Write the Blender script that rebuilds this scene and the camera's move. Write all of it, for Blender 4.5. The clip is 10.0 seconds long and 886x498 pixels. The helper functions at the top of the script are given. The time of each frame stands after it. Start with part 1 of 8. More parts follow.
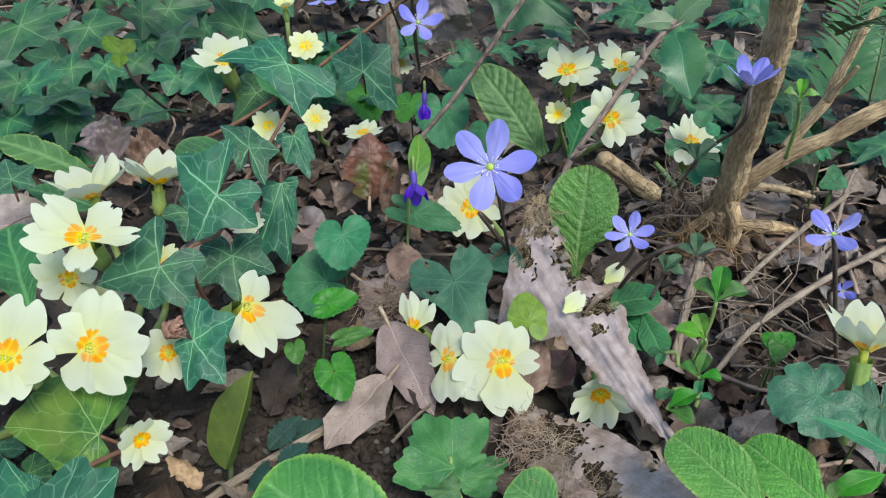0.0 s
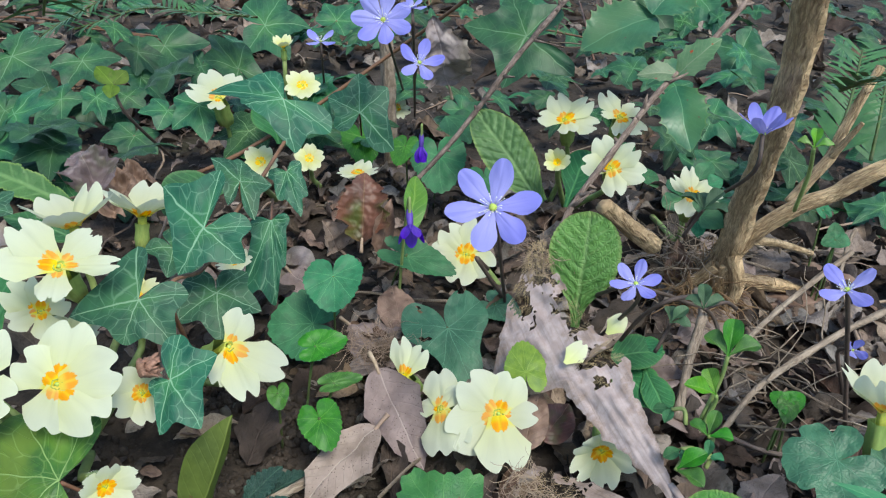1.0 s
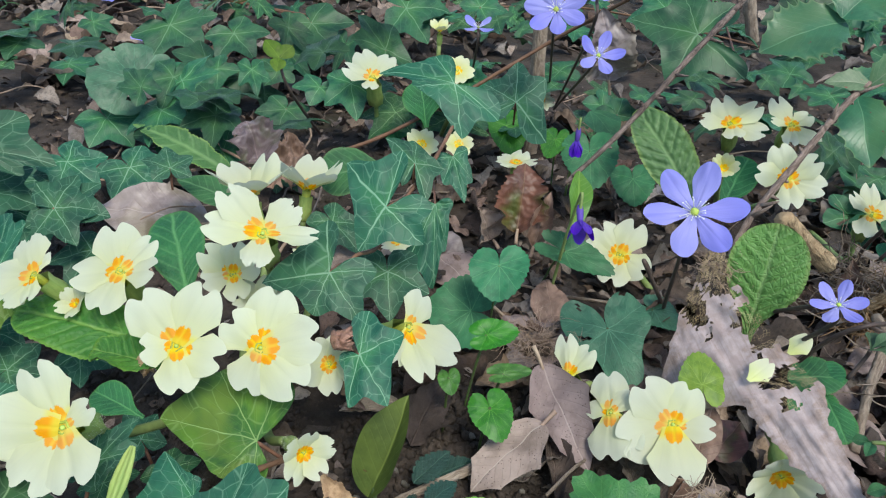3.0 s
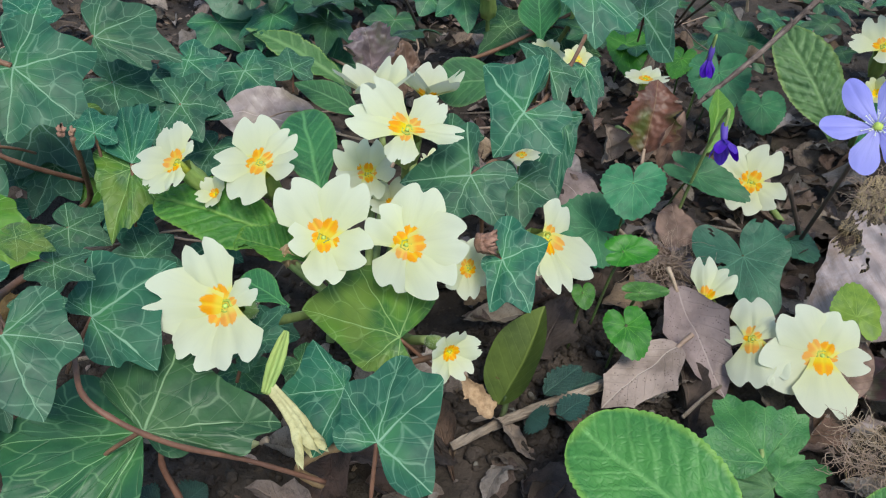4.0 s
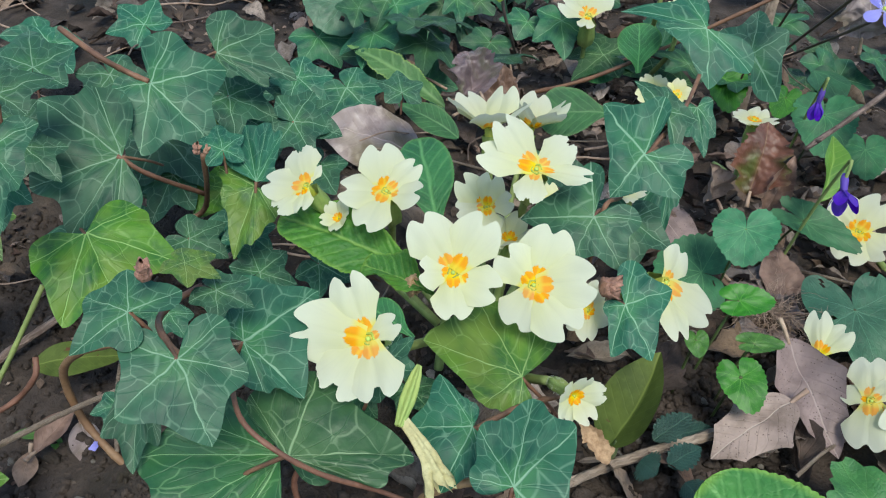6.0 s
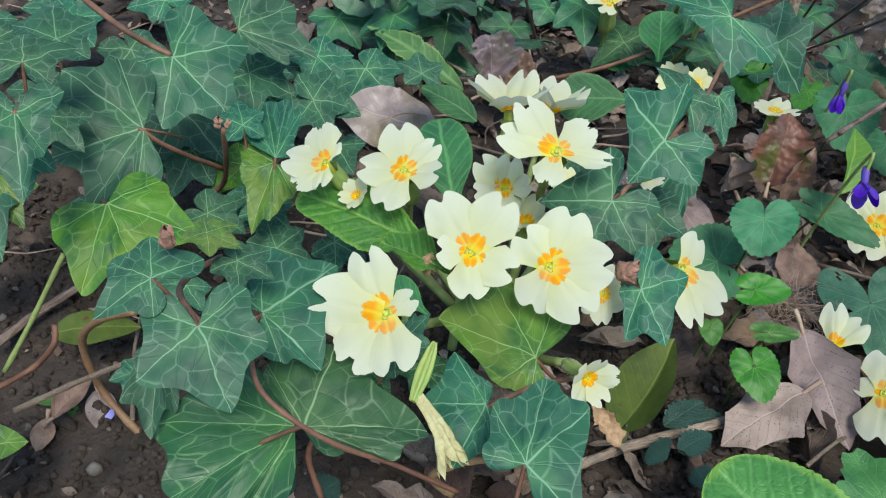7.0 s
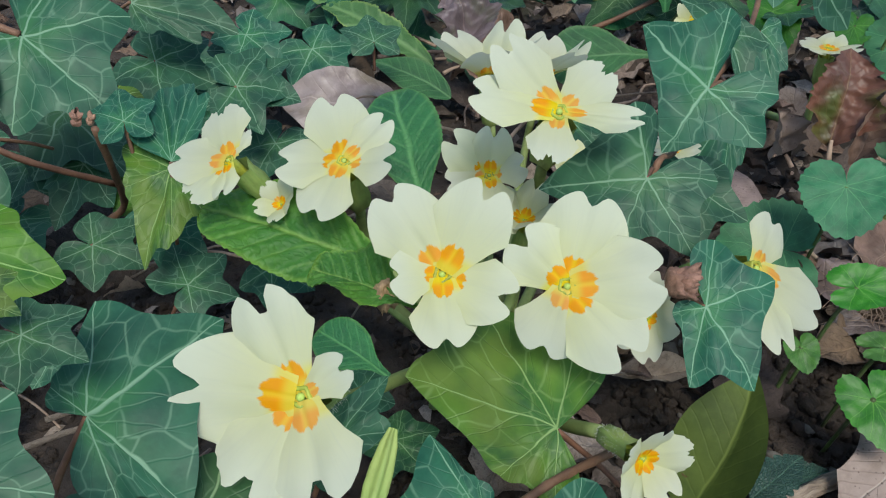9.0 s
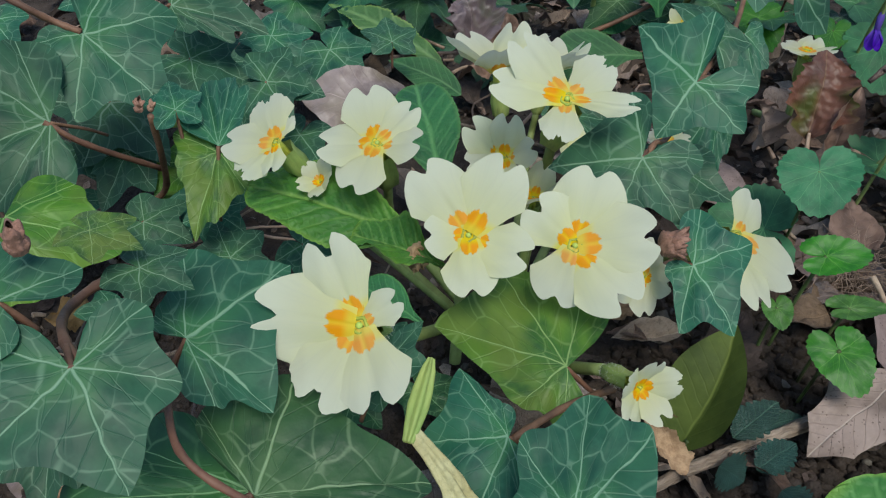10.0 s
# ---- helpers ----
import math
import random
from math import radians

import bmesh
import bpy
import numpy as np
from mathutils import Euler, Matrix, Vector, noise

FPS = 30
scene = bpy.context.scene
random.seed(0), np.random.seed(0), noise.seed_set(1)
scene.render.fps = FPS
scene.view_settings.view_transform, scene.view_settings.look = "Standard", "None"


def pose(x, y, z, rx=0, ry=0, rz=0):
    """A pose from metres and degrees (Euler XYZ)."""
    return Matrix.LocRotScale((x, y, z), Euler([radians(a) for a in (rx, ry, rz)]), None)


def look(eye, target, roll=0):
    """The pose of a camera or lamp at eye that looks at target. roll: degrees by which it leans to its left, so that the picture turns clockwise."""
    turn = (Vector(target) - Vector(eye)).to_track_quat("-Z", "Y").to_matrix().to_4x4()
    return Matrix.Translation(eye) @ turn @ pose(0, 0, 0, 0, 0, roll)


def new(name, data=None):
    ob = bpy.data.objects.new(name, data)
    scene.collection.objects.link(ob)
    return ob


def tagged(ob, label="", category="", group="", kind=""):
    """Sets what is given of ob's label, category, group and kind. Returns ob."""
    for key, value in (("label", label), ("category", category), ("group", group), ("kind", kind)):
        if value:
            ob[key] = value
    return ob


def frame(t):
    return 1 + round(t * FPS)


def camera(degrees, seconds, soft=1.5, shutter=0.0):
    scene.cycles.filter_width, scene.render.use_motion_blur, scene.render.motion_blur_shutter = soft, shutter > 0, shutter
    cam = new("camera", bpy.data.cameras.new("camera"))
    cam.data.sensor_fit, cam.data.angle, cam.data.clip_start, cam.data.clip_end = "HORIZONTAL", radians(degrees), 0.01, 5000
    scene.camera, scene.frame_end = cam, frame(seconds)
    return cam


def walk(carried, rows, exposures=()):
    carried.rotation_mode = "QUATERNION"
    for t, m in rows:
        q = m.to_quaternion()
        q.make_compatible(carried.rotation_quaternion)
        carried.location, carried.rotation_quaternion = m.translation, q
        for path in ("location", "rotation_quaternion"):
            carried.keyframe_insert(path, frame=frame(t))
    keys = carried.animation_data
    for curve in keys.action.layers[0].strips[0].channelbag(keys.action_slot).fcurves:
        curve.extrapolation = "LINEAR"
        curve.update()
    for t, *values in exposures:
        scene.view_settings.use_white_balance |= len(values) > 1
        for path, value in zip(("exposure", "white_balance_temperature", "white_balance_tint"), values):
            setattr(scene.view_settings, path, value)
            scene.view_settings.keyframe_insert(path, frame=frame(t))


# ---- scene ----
cam = camera(64.25, 10.0, soft=1.15)
PATH = [
    (0, (-0.0000, -0.0534, 0.1869), (-0.0000, 0.1124, 0.0750), -0.00),
    (0.5, (0.0030, -0.0495, 0.1865), (0.0066, 0.1238, 0.0867), 0.21),
    (1, (-0.0043, -0.0461, 0.1781), (0.0000, 0.1276, 0.0790), 2.74),
    (1.5, (-0.0163, -0.0439, 0.1821), (-0.0179, 0.1297, 0.0827), 4.38),
    (2, (-0.0272, -0.0383, 0.1851), (-0.0381, 0.1350, 0.0858), 4.36),
    (2.2, (-0.0326, -0.0402, 0.1875), (-0.0465, 0.1330, 0.0885), 3.71),
    (3.3, (-0.0413, -0.0461, 0.1703), (-0.0619, 0.1209, 0.0623), 4.61),
    (3.5, (-0.0487, -0.0467, 0.1680), (-0.0721, 0.1168, 0.0552), 4.72),
    (4, (-0.0596, -0.0483, 0.1622), (-0.0919, 0.1094, 0.0435), 4.27),
    (4.5, (-0.0846, -0.0522, 0.1645), (-0.1292, 0.1028, 0.0462), 3.79),
    (5, (-0.0815, -0.0478, 0.1626), (-0.1263, 0.1060, 0.0428), 4.61),
    (5.5, (-0.0818, -0.0504, 0.1684), (-0.1263, 0.1042, 0.0496), 5.12),
    (6.8, (-0.0831, -0.0531, 0.1688), (-0.1288, 0.1018, 0.0508), 6.25),
    (7, (-0.0835, -0.0543, 0.1671), (-0.1297, 0.0981, 0.0461), 6.55),
    (7.5, (-0.0886, -0.0563, 0.1649), (-0.1385, 0.0937, 0.0424), 5.77),
    (8, (-0.0845, -0.0398, 0.1530), (-0.1276, 0.1144, 0.0331), 6.42),
    (8.5, (-0.0906, -0.0087, 0.1349), (-0.1362, 0.1444, 0.0145), 2.29),
    (9, (-0.0922, 0.0000, 0.1308), (-0.1387, 0.1526, 0.0102), 1.46),
    (9.5, (-0.0920, -0.0038, 0.1326), (-0.1381, 0.1491, 0.0122), 1.72),
    (10, (-0.0919, -0.0226, 0.1364), (-0.1371, 0.1316, 0.0173), 1.96),
]
walk(
    cam,
    [(t, look(eye, target, roll)) for t, eye, target, roll in PATH],
    [(0, 1.02, 6500, 1), (1, 1.08, 6500, 1), (2, 1.06, 6500, 1), (3.3, 0.95, 6500, 3), (4.2, 0.9, 6500, 3), (5.5, 0.96, 6500, 3), (8, 0.96, 6500, 3), (8.5, 0.8, 6500, 4), (9, 0.68, 6500, 4), (9.5, 0.55, 6500, 4), (10, 0.47, 6500, 4)],
)

# ---- sky and soft daylight under trees
world = bpy.data.worlds.new("sky")
scene.world = world
world.use_nodes = True
wn = world.node_tree.nodes
sky = wn.new("ShaderNodeTexSky")
sky.sky_type, sky.sun_disc = "NISHITA", False
sky.sun_elevation, sky.sun_rotation = radians(58), radians(150)
wn["Background"].inputs["Strength"].default_value = 0.125
world.node_tree.links.new(sky.outputs[0], wn["Background"].inputs[0])
sun = new("sun", bpy.data.lights.new("sun", "SUN"))
sun.data.energy, sun.data.angle, sun.data.color = 1.8, radians(22), (1.0, 0.95, 0.86)
sun.matrix_world = look((0, 0, 0), (-math.sin(radians(150)) * math.cos(radians(58)), -math.cos(radians(150)) * math.cos(radians(58)), -math.sin(radians(58))))

# ---- materials


class Nodes:
    """Short hand for node arithmetic in one material."""

    def __init__(self, name):
        self.mat = bpy.data.materials.new(name)
        self.mat.use_nodes = True
        self.t = self.mat.node_tree
        self.bsdf = self.t.nodes["Principled BSDF"]
        self.out = self.t.nodes["Material Output"]

    def put(self, socket, value):
        if isinstance(value, bpy.types.NodeSocket):
            self.t.links.new(value, socket)
        elif isinstance(value, tuple) and len(value) == 3 and socket.type == "RGBA":
            socket.default_value = (*value, 1)
        else:
            socket.default_value = value

    def node(self, kind, ins=(), **props):
        n = self.t.nodes.new("ShaderNode" + kind)
        if "operation" in props:
            n.operation = props["operation"]
        if "feature" in props:
            n.feature = props["feature"]
        if "blend_type" in props:
            n.blend_type = props["blend_type"]
        for key, value in dict(ins).items():
            self.put(n.inputs[key], value)
        return n

    def m(self, op, a, b=0.0, c=0.0):
        return self.node("Math", {0: a, 1: b, 2: c}, operation=op).outputs[0]

    def noise(self, vec, scale, detail=3.0, rough=0.55):
        return self.node("TexNoise", {"Vector": vec, "Scale": scale, "Detail": detail, "Roughness": rough}).outputs[0]

    def step(self, x, lo, hi):
        n = self.node("MapRange", {0: x, 1: lo, 2: hi, 3: 0.0, 4: 1.0})
        n.interpolation_type = "SMOOTHSTEP"
        return n.outputs[0]

    def mix(self, f, a, b):
        n = self.node("MixRGB", {0: f, 1: a, 2: b})
        return n.outputs[0]

    def finish(self, colour, rough, height=None, strength=0.3, dist=0.001, thin=0.0, glow=None, spec=0.5):
        self.put(self.bsdf.inputs["Base Color"], colour)
        self.put(self.bsdf.inputs["Roughness"], rough)
        self.put(self.bsdf.inputs["Specular IOR Level"], spec)
        if height is not None:
            b = self.node("Bump", {"Strength": strength, "Distance": dist, "Height": height})
            self.t.links.new(b.outputs[0], self.bsdf.inputs["Normal"])
        if thin > 0:
            tr = self.node("BsdfTranslucent")
            self.put(tr.inputs[0], glow if glow is not None else colour)
            mx = self.node("MixShader", {0: thin, 1: self.bsdf.outputs[0], 2: tr.outputs[0]})
            self.t.links.new(mx.outputs[0], self.out.inputs[0])
        return self.mat


def leaf_material(name, base, deep, vein, kind, rough=0.4, vein_width=0.02, net=7.0, net_amount=0.15, thin=0.12, bump=0.3, vary=0.3, spots=None, edge=None, side=9.0, spec=0.5, halo=None, rim=None, cells=0.0, second_amount=0.6, dots=None, relief=0.0006):
    """Leaf skin with veins drawn in the leaf's own plane: palmate (ivy), heart or pinnate."""
    n = Nodes(name)
    raw = n.node("UVMap").outputs[0]
    info = n.node("ObjectInfo").outputs["Random"]
    shift = n.node("CombineXYZ", {0: n.m("MULTIPLY", info, 37.0), 1: n.m("MULTIPLY", info, 19.0), 2: 0.0}).outputs[0]
    local = n.node("VectorMath", {0: raw, 1: shift}, operation="ADD").outputs[0]
    bent = n.node("VectorMath", {0: n.node("TexNoise", {"Vector": local, "Scale": 3.2, "Detail": 1.5}).outputs[1], 1: (-0.5, -0.5, -0.5)}, operation="ADD").outputs[0]
    bent = n.node("VectorMath", {0: bent, 1: (0.09, 0.09, 0.0)}, operation="MULTIPLY").outputs[0]
    uv = n.node("VectorMath", {0: raw, 1: bent}, operation="ADD").outputs[0]
    s = n.node("SeparateXYZ", {0: uv})
    x, y = s.outputs[0], s.outputs[1]
    ax = n.m("ABSOLUTE", x)
    r = n.m("SQRT", n.m("ADD", n.m("MULTIPLY", x, x), n.m("MULTIPLY", y, y)))

    def ladder(along, off, slope, count):
        """Side veins that leave a main vein at a slant."""
        tri = n.m("ABSOLUTE", n.m("SUBTRACT", n.m("FRACT", n.m("MULTIPLY", n.m("SUBTRACT", along, n.m("MULTIPLY", off, slope)), count)), 0.5))
        return n.m("DIVIDE", n.m("SUBTRACT", 0.5, tri), count)

    if kind == "pinnate":
        near = ax
        main = n.m("SUBTRACT", 1.0, n.step(ax, vein_width * 0.2, vein_width * 1.5))
        second = n.m("SUBTRACT", 1.0, n.step(ladder(y, ax, 0.75, side), 0.0, vein_width * 0.9))
    else:
        theta = n.m("ARCTAN2", ax, y)
        angles = (0.0, 1.0, 2.2) if kind == "palmate" else (0.0, 0.55, 1.15, 1.9)
        near, main, second = None, None, None
        for a in angles:
            d = n.m("MULTIPLY", r, n.m("ABSOLUTE", n.m("SINE", n.m("SUBTRACT", theta, a))))
            along = n.m("MULTIPLY", r, n.m("COSINE", n.m("SUBTRACT", theta, a)))
            d = n.m("ADD", d, n.m("MULTIPLY", n.m("LESS_THAN", along, 0.0), 9.0))
            width = n.m("MULTIPLY_ADD", r, -vein_width * 0.65, vein_width)
            line = n.m("SUBTRACT", 1.0, n.step(d, n.m("MULTIPLY", width, 0.25), width))
            rung = n.m("SUBTRACT", 1.0, n.step(ladder(along, d, 1.3, 4.4), 0.0, vein_width * 0.75))
            rung = n.m("MULTIPLY", rung, n.m("SUBTRACT", 1.0, n.step(d, 0.12, 0.42)))
            main = line if main is None else n.m("MAXIMUM", main, line)
            second = rung if second is None else n.m("MAXIMUM", second, rung)
            near = d if near is None else n.m("MINIMUM", near, d)
    fine = n.node("TexVoronoi", {"Vector": n.node("VectorMath", {0: uv, 1: bent}, operation="ADD").outputs[0], "Scale": net}, feature="DISTANCE_TO_EDGE").outputs["Distance"]
    net_lines = n.m("MULTIPLY", n.m("SUBTRACT", 1.0, n.step(fine, 0.004, 0.040 if kind == "palmate" else 0.036)), n.m("MULTIPLY", n.step(n.noise(local, 4.0, 2.0), 0.2, 0.55), net_amount))
    veins = n.m("MAXIMUM", n.m("MAXIMUM", main, n.m("MULTIPLY", second, second_amount)), net_lines)
    place = n.node("TexCoord").outputs["Object"]
    blotch = n.step(n.noise(local, 2.6, 4.0), 0.36, 0.66)
    colour = n.mix(blotch, base, deep)
    colour = n.mix(n.m("MULTIPLY", n.step(n.noise(place, 420.0, 3.0, 0.65), 0.45, 0.75), 0.22), colour, tuple(min(1.0, c * 1.5 + 0.008) for c in base))
    if kind == "palmate":
        pale = n.m("MULTIPLY", n.m("SUBTRACT", 1.0, n.step(fine, 0.0, 0.16)), 0.15)
        colour = n.mix(pale, colour, tuple(0.65 * c + 0.16 * v for c, v in zip(base, vein)))
    if halo is not None:
        heart = n.m("SUBTRACT", 1.0, n.step(r, 0.08, 0.55))
        colour = n.mix(n.m("MULTIPLY", n.m("SUBTRACT", 1.0, n.step(near, 0.0, 0.16)), n.m("MULTIPLY_ADD", heart, 0.65, 0.15)), colour, halo)
    if edge is not None:
        colour = n.mix(n.m("MULTIPLY", n.step(n.noise(local, 1.5, 2.0), 0.46, 0.66), 0.8), colour, edge)
    colour = n.mix(n.m("MULTIPLY", veins, 0.85), colour, vein)
    if rim is not None:
        border = n.node("UVMap")
        border.uv_map = "Rim"
        colour = n.mix(n.m("MULTIPLY", n.step(n.node("SeparateXYZ", {0: border.outputs[0]}).outputs[0], 0.84, 0.99), 0.7), colour, rim)
    if spots is not None:
        colour = n.mix(n.step(n.noise(place, 260.0, 3.0), 0.68, 0.74), colour, spots)
    if dots is not None:
        pock = n.node("TexVoronoi", {"Vector": place, "Scale": 950.0}).outputs["Distance"]
        keep = n.step(n.noise(place, 240.0, 2.0), 0.44, 0.52)
        colour = n.mix(n.m("MULTIPLY", n.m("SUBTRACT", 1.0, n.step(pock, 0.16, 0.26)), n.m("MULTIPLY", keep, 0.85)), colour, dots)
    hsv = n.node("HueSaturation", {"Hue": n.m("MULTIPLY_ADD", info, 0.03, 0.485), "Saturation": n.m("MULTIPLY_ADD", info, 0.2, 0.9), "Value": n.m("MULTIPLY_ADD", info, vary, 1.0 - vary / 2), "Color": colour})
    height = n.m("MULTIPLY", n.m("MAXIMUM", main, n.m("MULTIPLY", second, 0.6)), -0.5)
    if cells:
        height = n.m("ADD", height, n.m("MULTIPLY", n.step(fine, 0.0, 0.22), cells))
    height = n.m("ADD", height, n.m("MULTIPLY", n.noise(place, 300.0, 3.0), 0.5))
    rr = n.m("MULTIPLY_ADD", n.noise(place, 240.0, 4.0), 0.16, rough - 0.08)
    return n.finish(hsv.outputs[0], rr, height, bump, relief, thin, spec=spec)


def plain_material(name, a, b, scale, rough=0.7, bump=0.4, dist=0.001, stretch=(1, 1, 1), thin=0.0, vary=0.25, third=None, spec=0.4):
    """Two tones of noise in object space, with fine relief."""
    n = Nodes(name)
    place = n.node("TexCoord").outputs["Object"]
    mp = n.node("Mapping", {"Vector": place, "Scale": stretch}).outputs[0]
    big, small = n.noise(mp, scale, 5.0, 0.6), n.noise(mp, scale * 6, 4.0, 0.65)
    colour = n.mix(n.step(big, 0.35, 0.65), a, b)
    colour = n.mix(n.m("MULTIPLY", n.step(small, 0.45, 0.75), 0.6), colour, third or tuple(v * 0.55 for v in a))
    info = n.node("ObjectInfo").outputs["Random"]
    hsv = n.node("HueSaturation", {"Hue": n.m("MULTIPLY_ADD", info, 0.02, 0.49), "Saturation": 1.0, "Value": n.m("MULTIPLY_ADD", info, vary, 1 - vary / 2), "Color": colour})
    return n.finish(hsv.outputs[0], rough, n.m("ADD", big, n.m("MULTIPLY", small, 0.5)), bump, dist, thin, spec=spec)


def bark_material(name, a, b, scale, bump=0.8, dist=0.0012):
    """Stringy bark: fibres along the stem, dark cracks and lumps."""
    n = Nodes(name)
    uv = n.node("UVMap").outputs[0]
    bend = n.node("VectorMath", {0: n.node("TexNoise", {"Vector": uv, "Scale": scale * 0.4, "Detail": 3.0}).outputs[1], 1: (0.0014, 0.0014, 0.0)}, operation="MULTIPLY").outputs[0]
    run = n.node("Mapping", {"Vector": n.node("VectorMath", {0: uv, 1: bend}, operation="ADD").outputs[0], "Scale": (1.0, 0.11, 1.0)}).outputs[0]
    fibre = n.noise(run, scale * 2.2, 6.0, 0.72)
    crack = n.m("SUBTRACT", 1.0, n.step(n.m("ABSOLUTE", n.m("SUBTRACT", n.noise(run, scale * 0.9, 2.0, 0.6), 0.5)), 0.0, 0.06))
    place = n.node("TexCoord").outputs["Object"]
    lump = n.noise(place, scale * 0.35, 5.0, 0.65)
    colour = n.mix(n.step(fibre, 0.36, 0.66), b, a)
    colour = n.mix(n.m("MULTIPLY", n.step(lump, 0.5, 0.68), 0.5), colour, tuple(v * 0.75 for v in b))
    colour = n.mix(n.m("MULTIPLY", n.step(n.noise(place, scale * 0.12, 3.0), 0.50, 0.68), 0.45), colour, tuple(min(1.0, v * 1.4) for v in a))
    colour = n.mix(n.m("MULTIPLY", crack, 0.32), colour, tuple(v * 0.35 for v in b))
    height = n.m("SUBTRACT", n.m("ADD", fibre, n.m("MULTIPLY", lump, 0.8)), n.m("MULTIPLY", crack, 0.35))
    return n.finish(colour, 0.85, height, bump, dist, spec=0.25)


def petal_material(name, tip, base, blotch, blotch_end, rough=0.55, streak=0.25, thin=0.3):
    """Petal: pale skin, faint long veins, a coloured mark at the claw."""
    n = Nodes(name)
    uv = n.node("UVMap").outputs[0]
    s = n.node("SeparateXYZ", {0: uv})
    x, y = s.outputs[0], s.outputs[1]
    ax = n.m("ABSOLUTE", x)
    rays = n.noise(n.node("CombineXYZ", {0: n.m("MULTIPLY", n.m("DIVIDE", x, n.m("ADD", y, 0.25)), 16.0), 1: n.m("MULTIPLY", y, 1.2), 2: 0.0}).outputs[0], 1.0, 2.0)
    colour = n.mix(n.step(y, 0.2, 0.9), base, tip)
    colour = n.mix(n.m("MULTIPLY", n.step(rays, 0.5, 0.75), streak), colour, tuple(v * 0.86 for v in tip))
    if blotch is not None:
        ey = n.m("DIVIDE", n.m("SUBTRACT", y, blotch_end * 0.42), blotch_end * 0.58)
        ex = n.m("DIVIDE", ax, 0.150)
        away = n.m("ADD", n.m("POWER", n.m("ABSOLUTE", ey), 2.0), n.m("POWER", ex, 2.0))
        away = n.m("ADD", away, n.m("MULTIPLY", n.m("SUBTRACT", rays, 0.5), 0.9))
        colour = n.mix(n.m("SUBTRACT", 1.0, n.step(y, blotch_end * 0.40, blotch_end * 0.85)), colour, (0.74, 0.68, 0.16))
        fork = n.m("MULTIPLY", n.m("SUBTRACT", 1.0, n.step(ax, 0.0, 0.05)), n.step(y, blotch_end * 0.45, blotch_end))
        gold = n.mix(n.m("MULTIPLY", n.m("SUBTRACT", 1.0, n.step(ax, 0.0, 0.05)), 0.7), blotch, (0.88, 0.60, 0.03))
        gold = n.mix(n.m("SUBTRACT", 1.0, n.step(y, blotch_end * 0.15, blotch_end * 0.5)), gold, (0.80, 0.62, 0.05))
        away = n.m("ADD", away, n.m("MULTIPLY", fork, 0.7))
        colour = n.mix(n.m("SUBTRACT", 1.0, n.step(away, 0.8, 1.1)), colour, gold)
    info = n.node("ObjectInfo").outputs["Random"]
    hsv = n.node("HueSaturation", {"Hue": 0.5, "Saturation": n.m("MULTIPLY_ADD", info, 0.2, 0.9), "Value": n.m("MULTIPLY_ADD", info, 0.08, 0.96), "Color": colour})
    place = n.node("TexCoord").outputs["Object"]
    height = n.m("ADD", rays, n.m("MULTIPLY", n.noise(place, 700.0, 2.0), 0.35))
    return n.finish(hsv.outputs[0], rough, height, 0.2, 0.0006, thin, spec=0.25)


IVY = leaf_material("ivy skin", (0.028, 0.103, 0.056), (0.015, 0.065, 0.040), (0.20, 0.34, 0.22), "palmate", 0.50, 0.0175, 3.8, 0.42, halo=(0.046, 0.155, 0.056), spec=0.28, second_amount=0.14, bump=0.4, cells=0.12, relief=0.0006)
IVY_FRESH = leaf_material("young ivy skin", (0.085, 0.190, 0.022), (0.020, 0.078, 0.024), (0.26, 0.40, 0.14), "palmate", 0.46, 0.014, 4.0, 0.36, edge=(0.115, 0.185, 0.030), halo=(0.045, 0.14, 0.03), spec=0.25, second_amount=0.16, bump=0.5, cells=0.18, relief=0.0008)
IVY_BROAD = leaf_material("broad ivy skin", (0.030, 0.102, 0.038), (0.015, 0.066, 0.030), (0.22, 0.38, 0.18), "palmate", 0.42, 0.014, 4.2, 0.38, halo=(0.05, 0.15, 0.042), spec=0.3, second_amount=0.16, bump=0.5, cells=0.16, relief=0.0008)
IVY_FAR = leaf_material("shaded ivy skin", (0.030, 0.100, 0.045), (0.013, 0.055, 0.031), (0.13, 0.24, 0.13), "palmate", 0.46, 0.016, 5.0, 0.14, halo=(0.045, 0.14, 0.04), spec=0.3, second_amount=0.3, vary=0.7)
PRIM = leaf_material("primrose leaf skin", (0.074, 0.195, 0.050), (0.048, 0.145, 0.040), (0.15, 0.30, 0.10), "pinnate", 0.52, 0.024, 24.0, 0.12, bump=0.5, cells=0.24, relief=0.0007, side=8.0, second_amount=0.5, spec=0.35, rim=(0.20, 0.33, 0.07))
PRIM_FRESH = leaf_material("fresh primrose leaf skin", (0.105, 0.315, 0.048), (0.072, 0.245, 0.040), (0.20, 0.40, 0.11), "pinnate", 0.5, 0.024, 24.0, 0.12, thin=0.2, bump=0.7, cells=0.34, relief=0.0008, side=8.0, second_amount=0.5, spec=0.35, rim=(0.22, 0.38, 0.08))
PRIM_PALE = leaf_material("pale primrose leaf skin", (0.075, 0.165, 0.032), (0.048, 0.125, 0.03), (0.17, 0.27, 0.08), "pinnate", 0.55, 0.02, 24.0, 0.10, bump=0.6, cells=0.26, relief=0.0006, side=8.0, second_amount=0.4, spec=0.3, rim=(0.16, 0.26, 0.06))
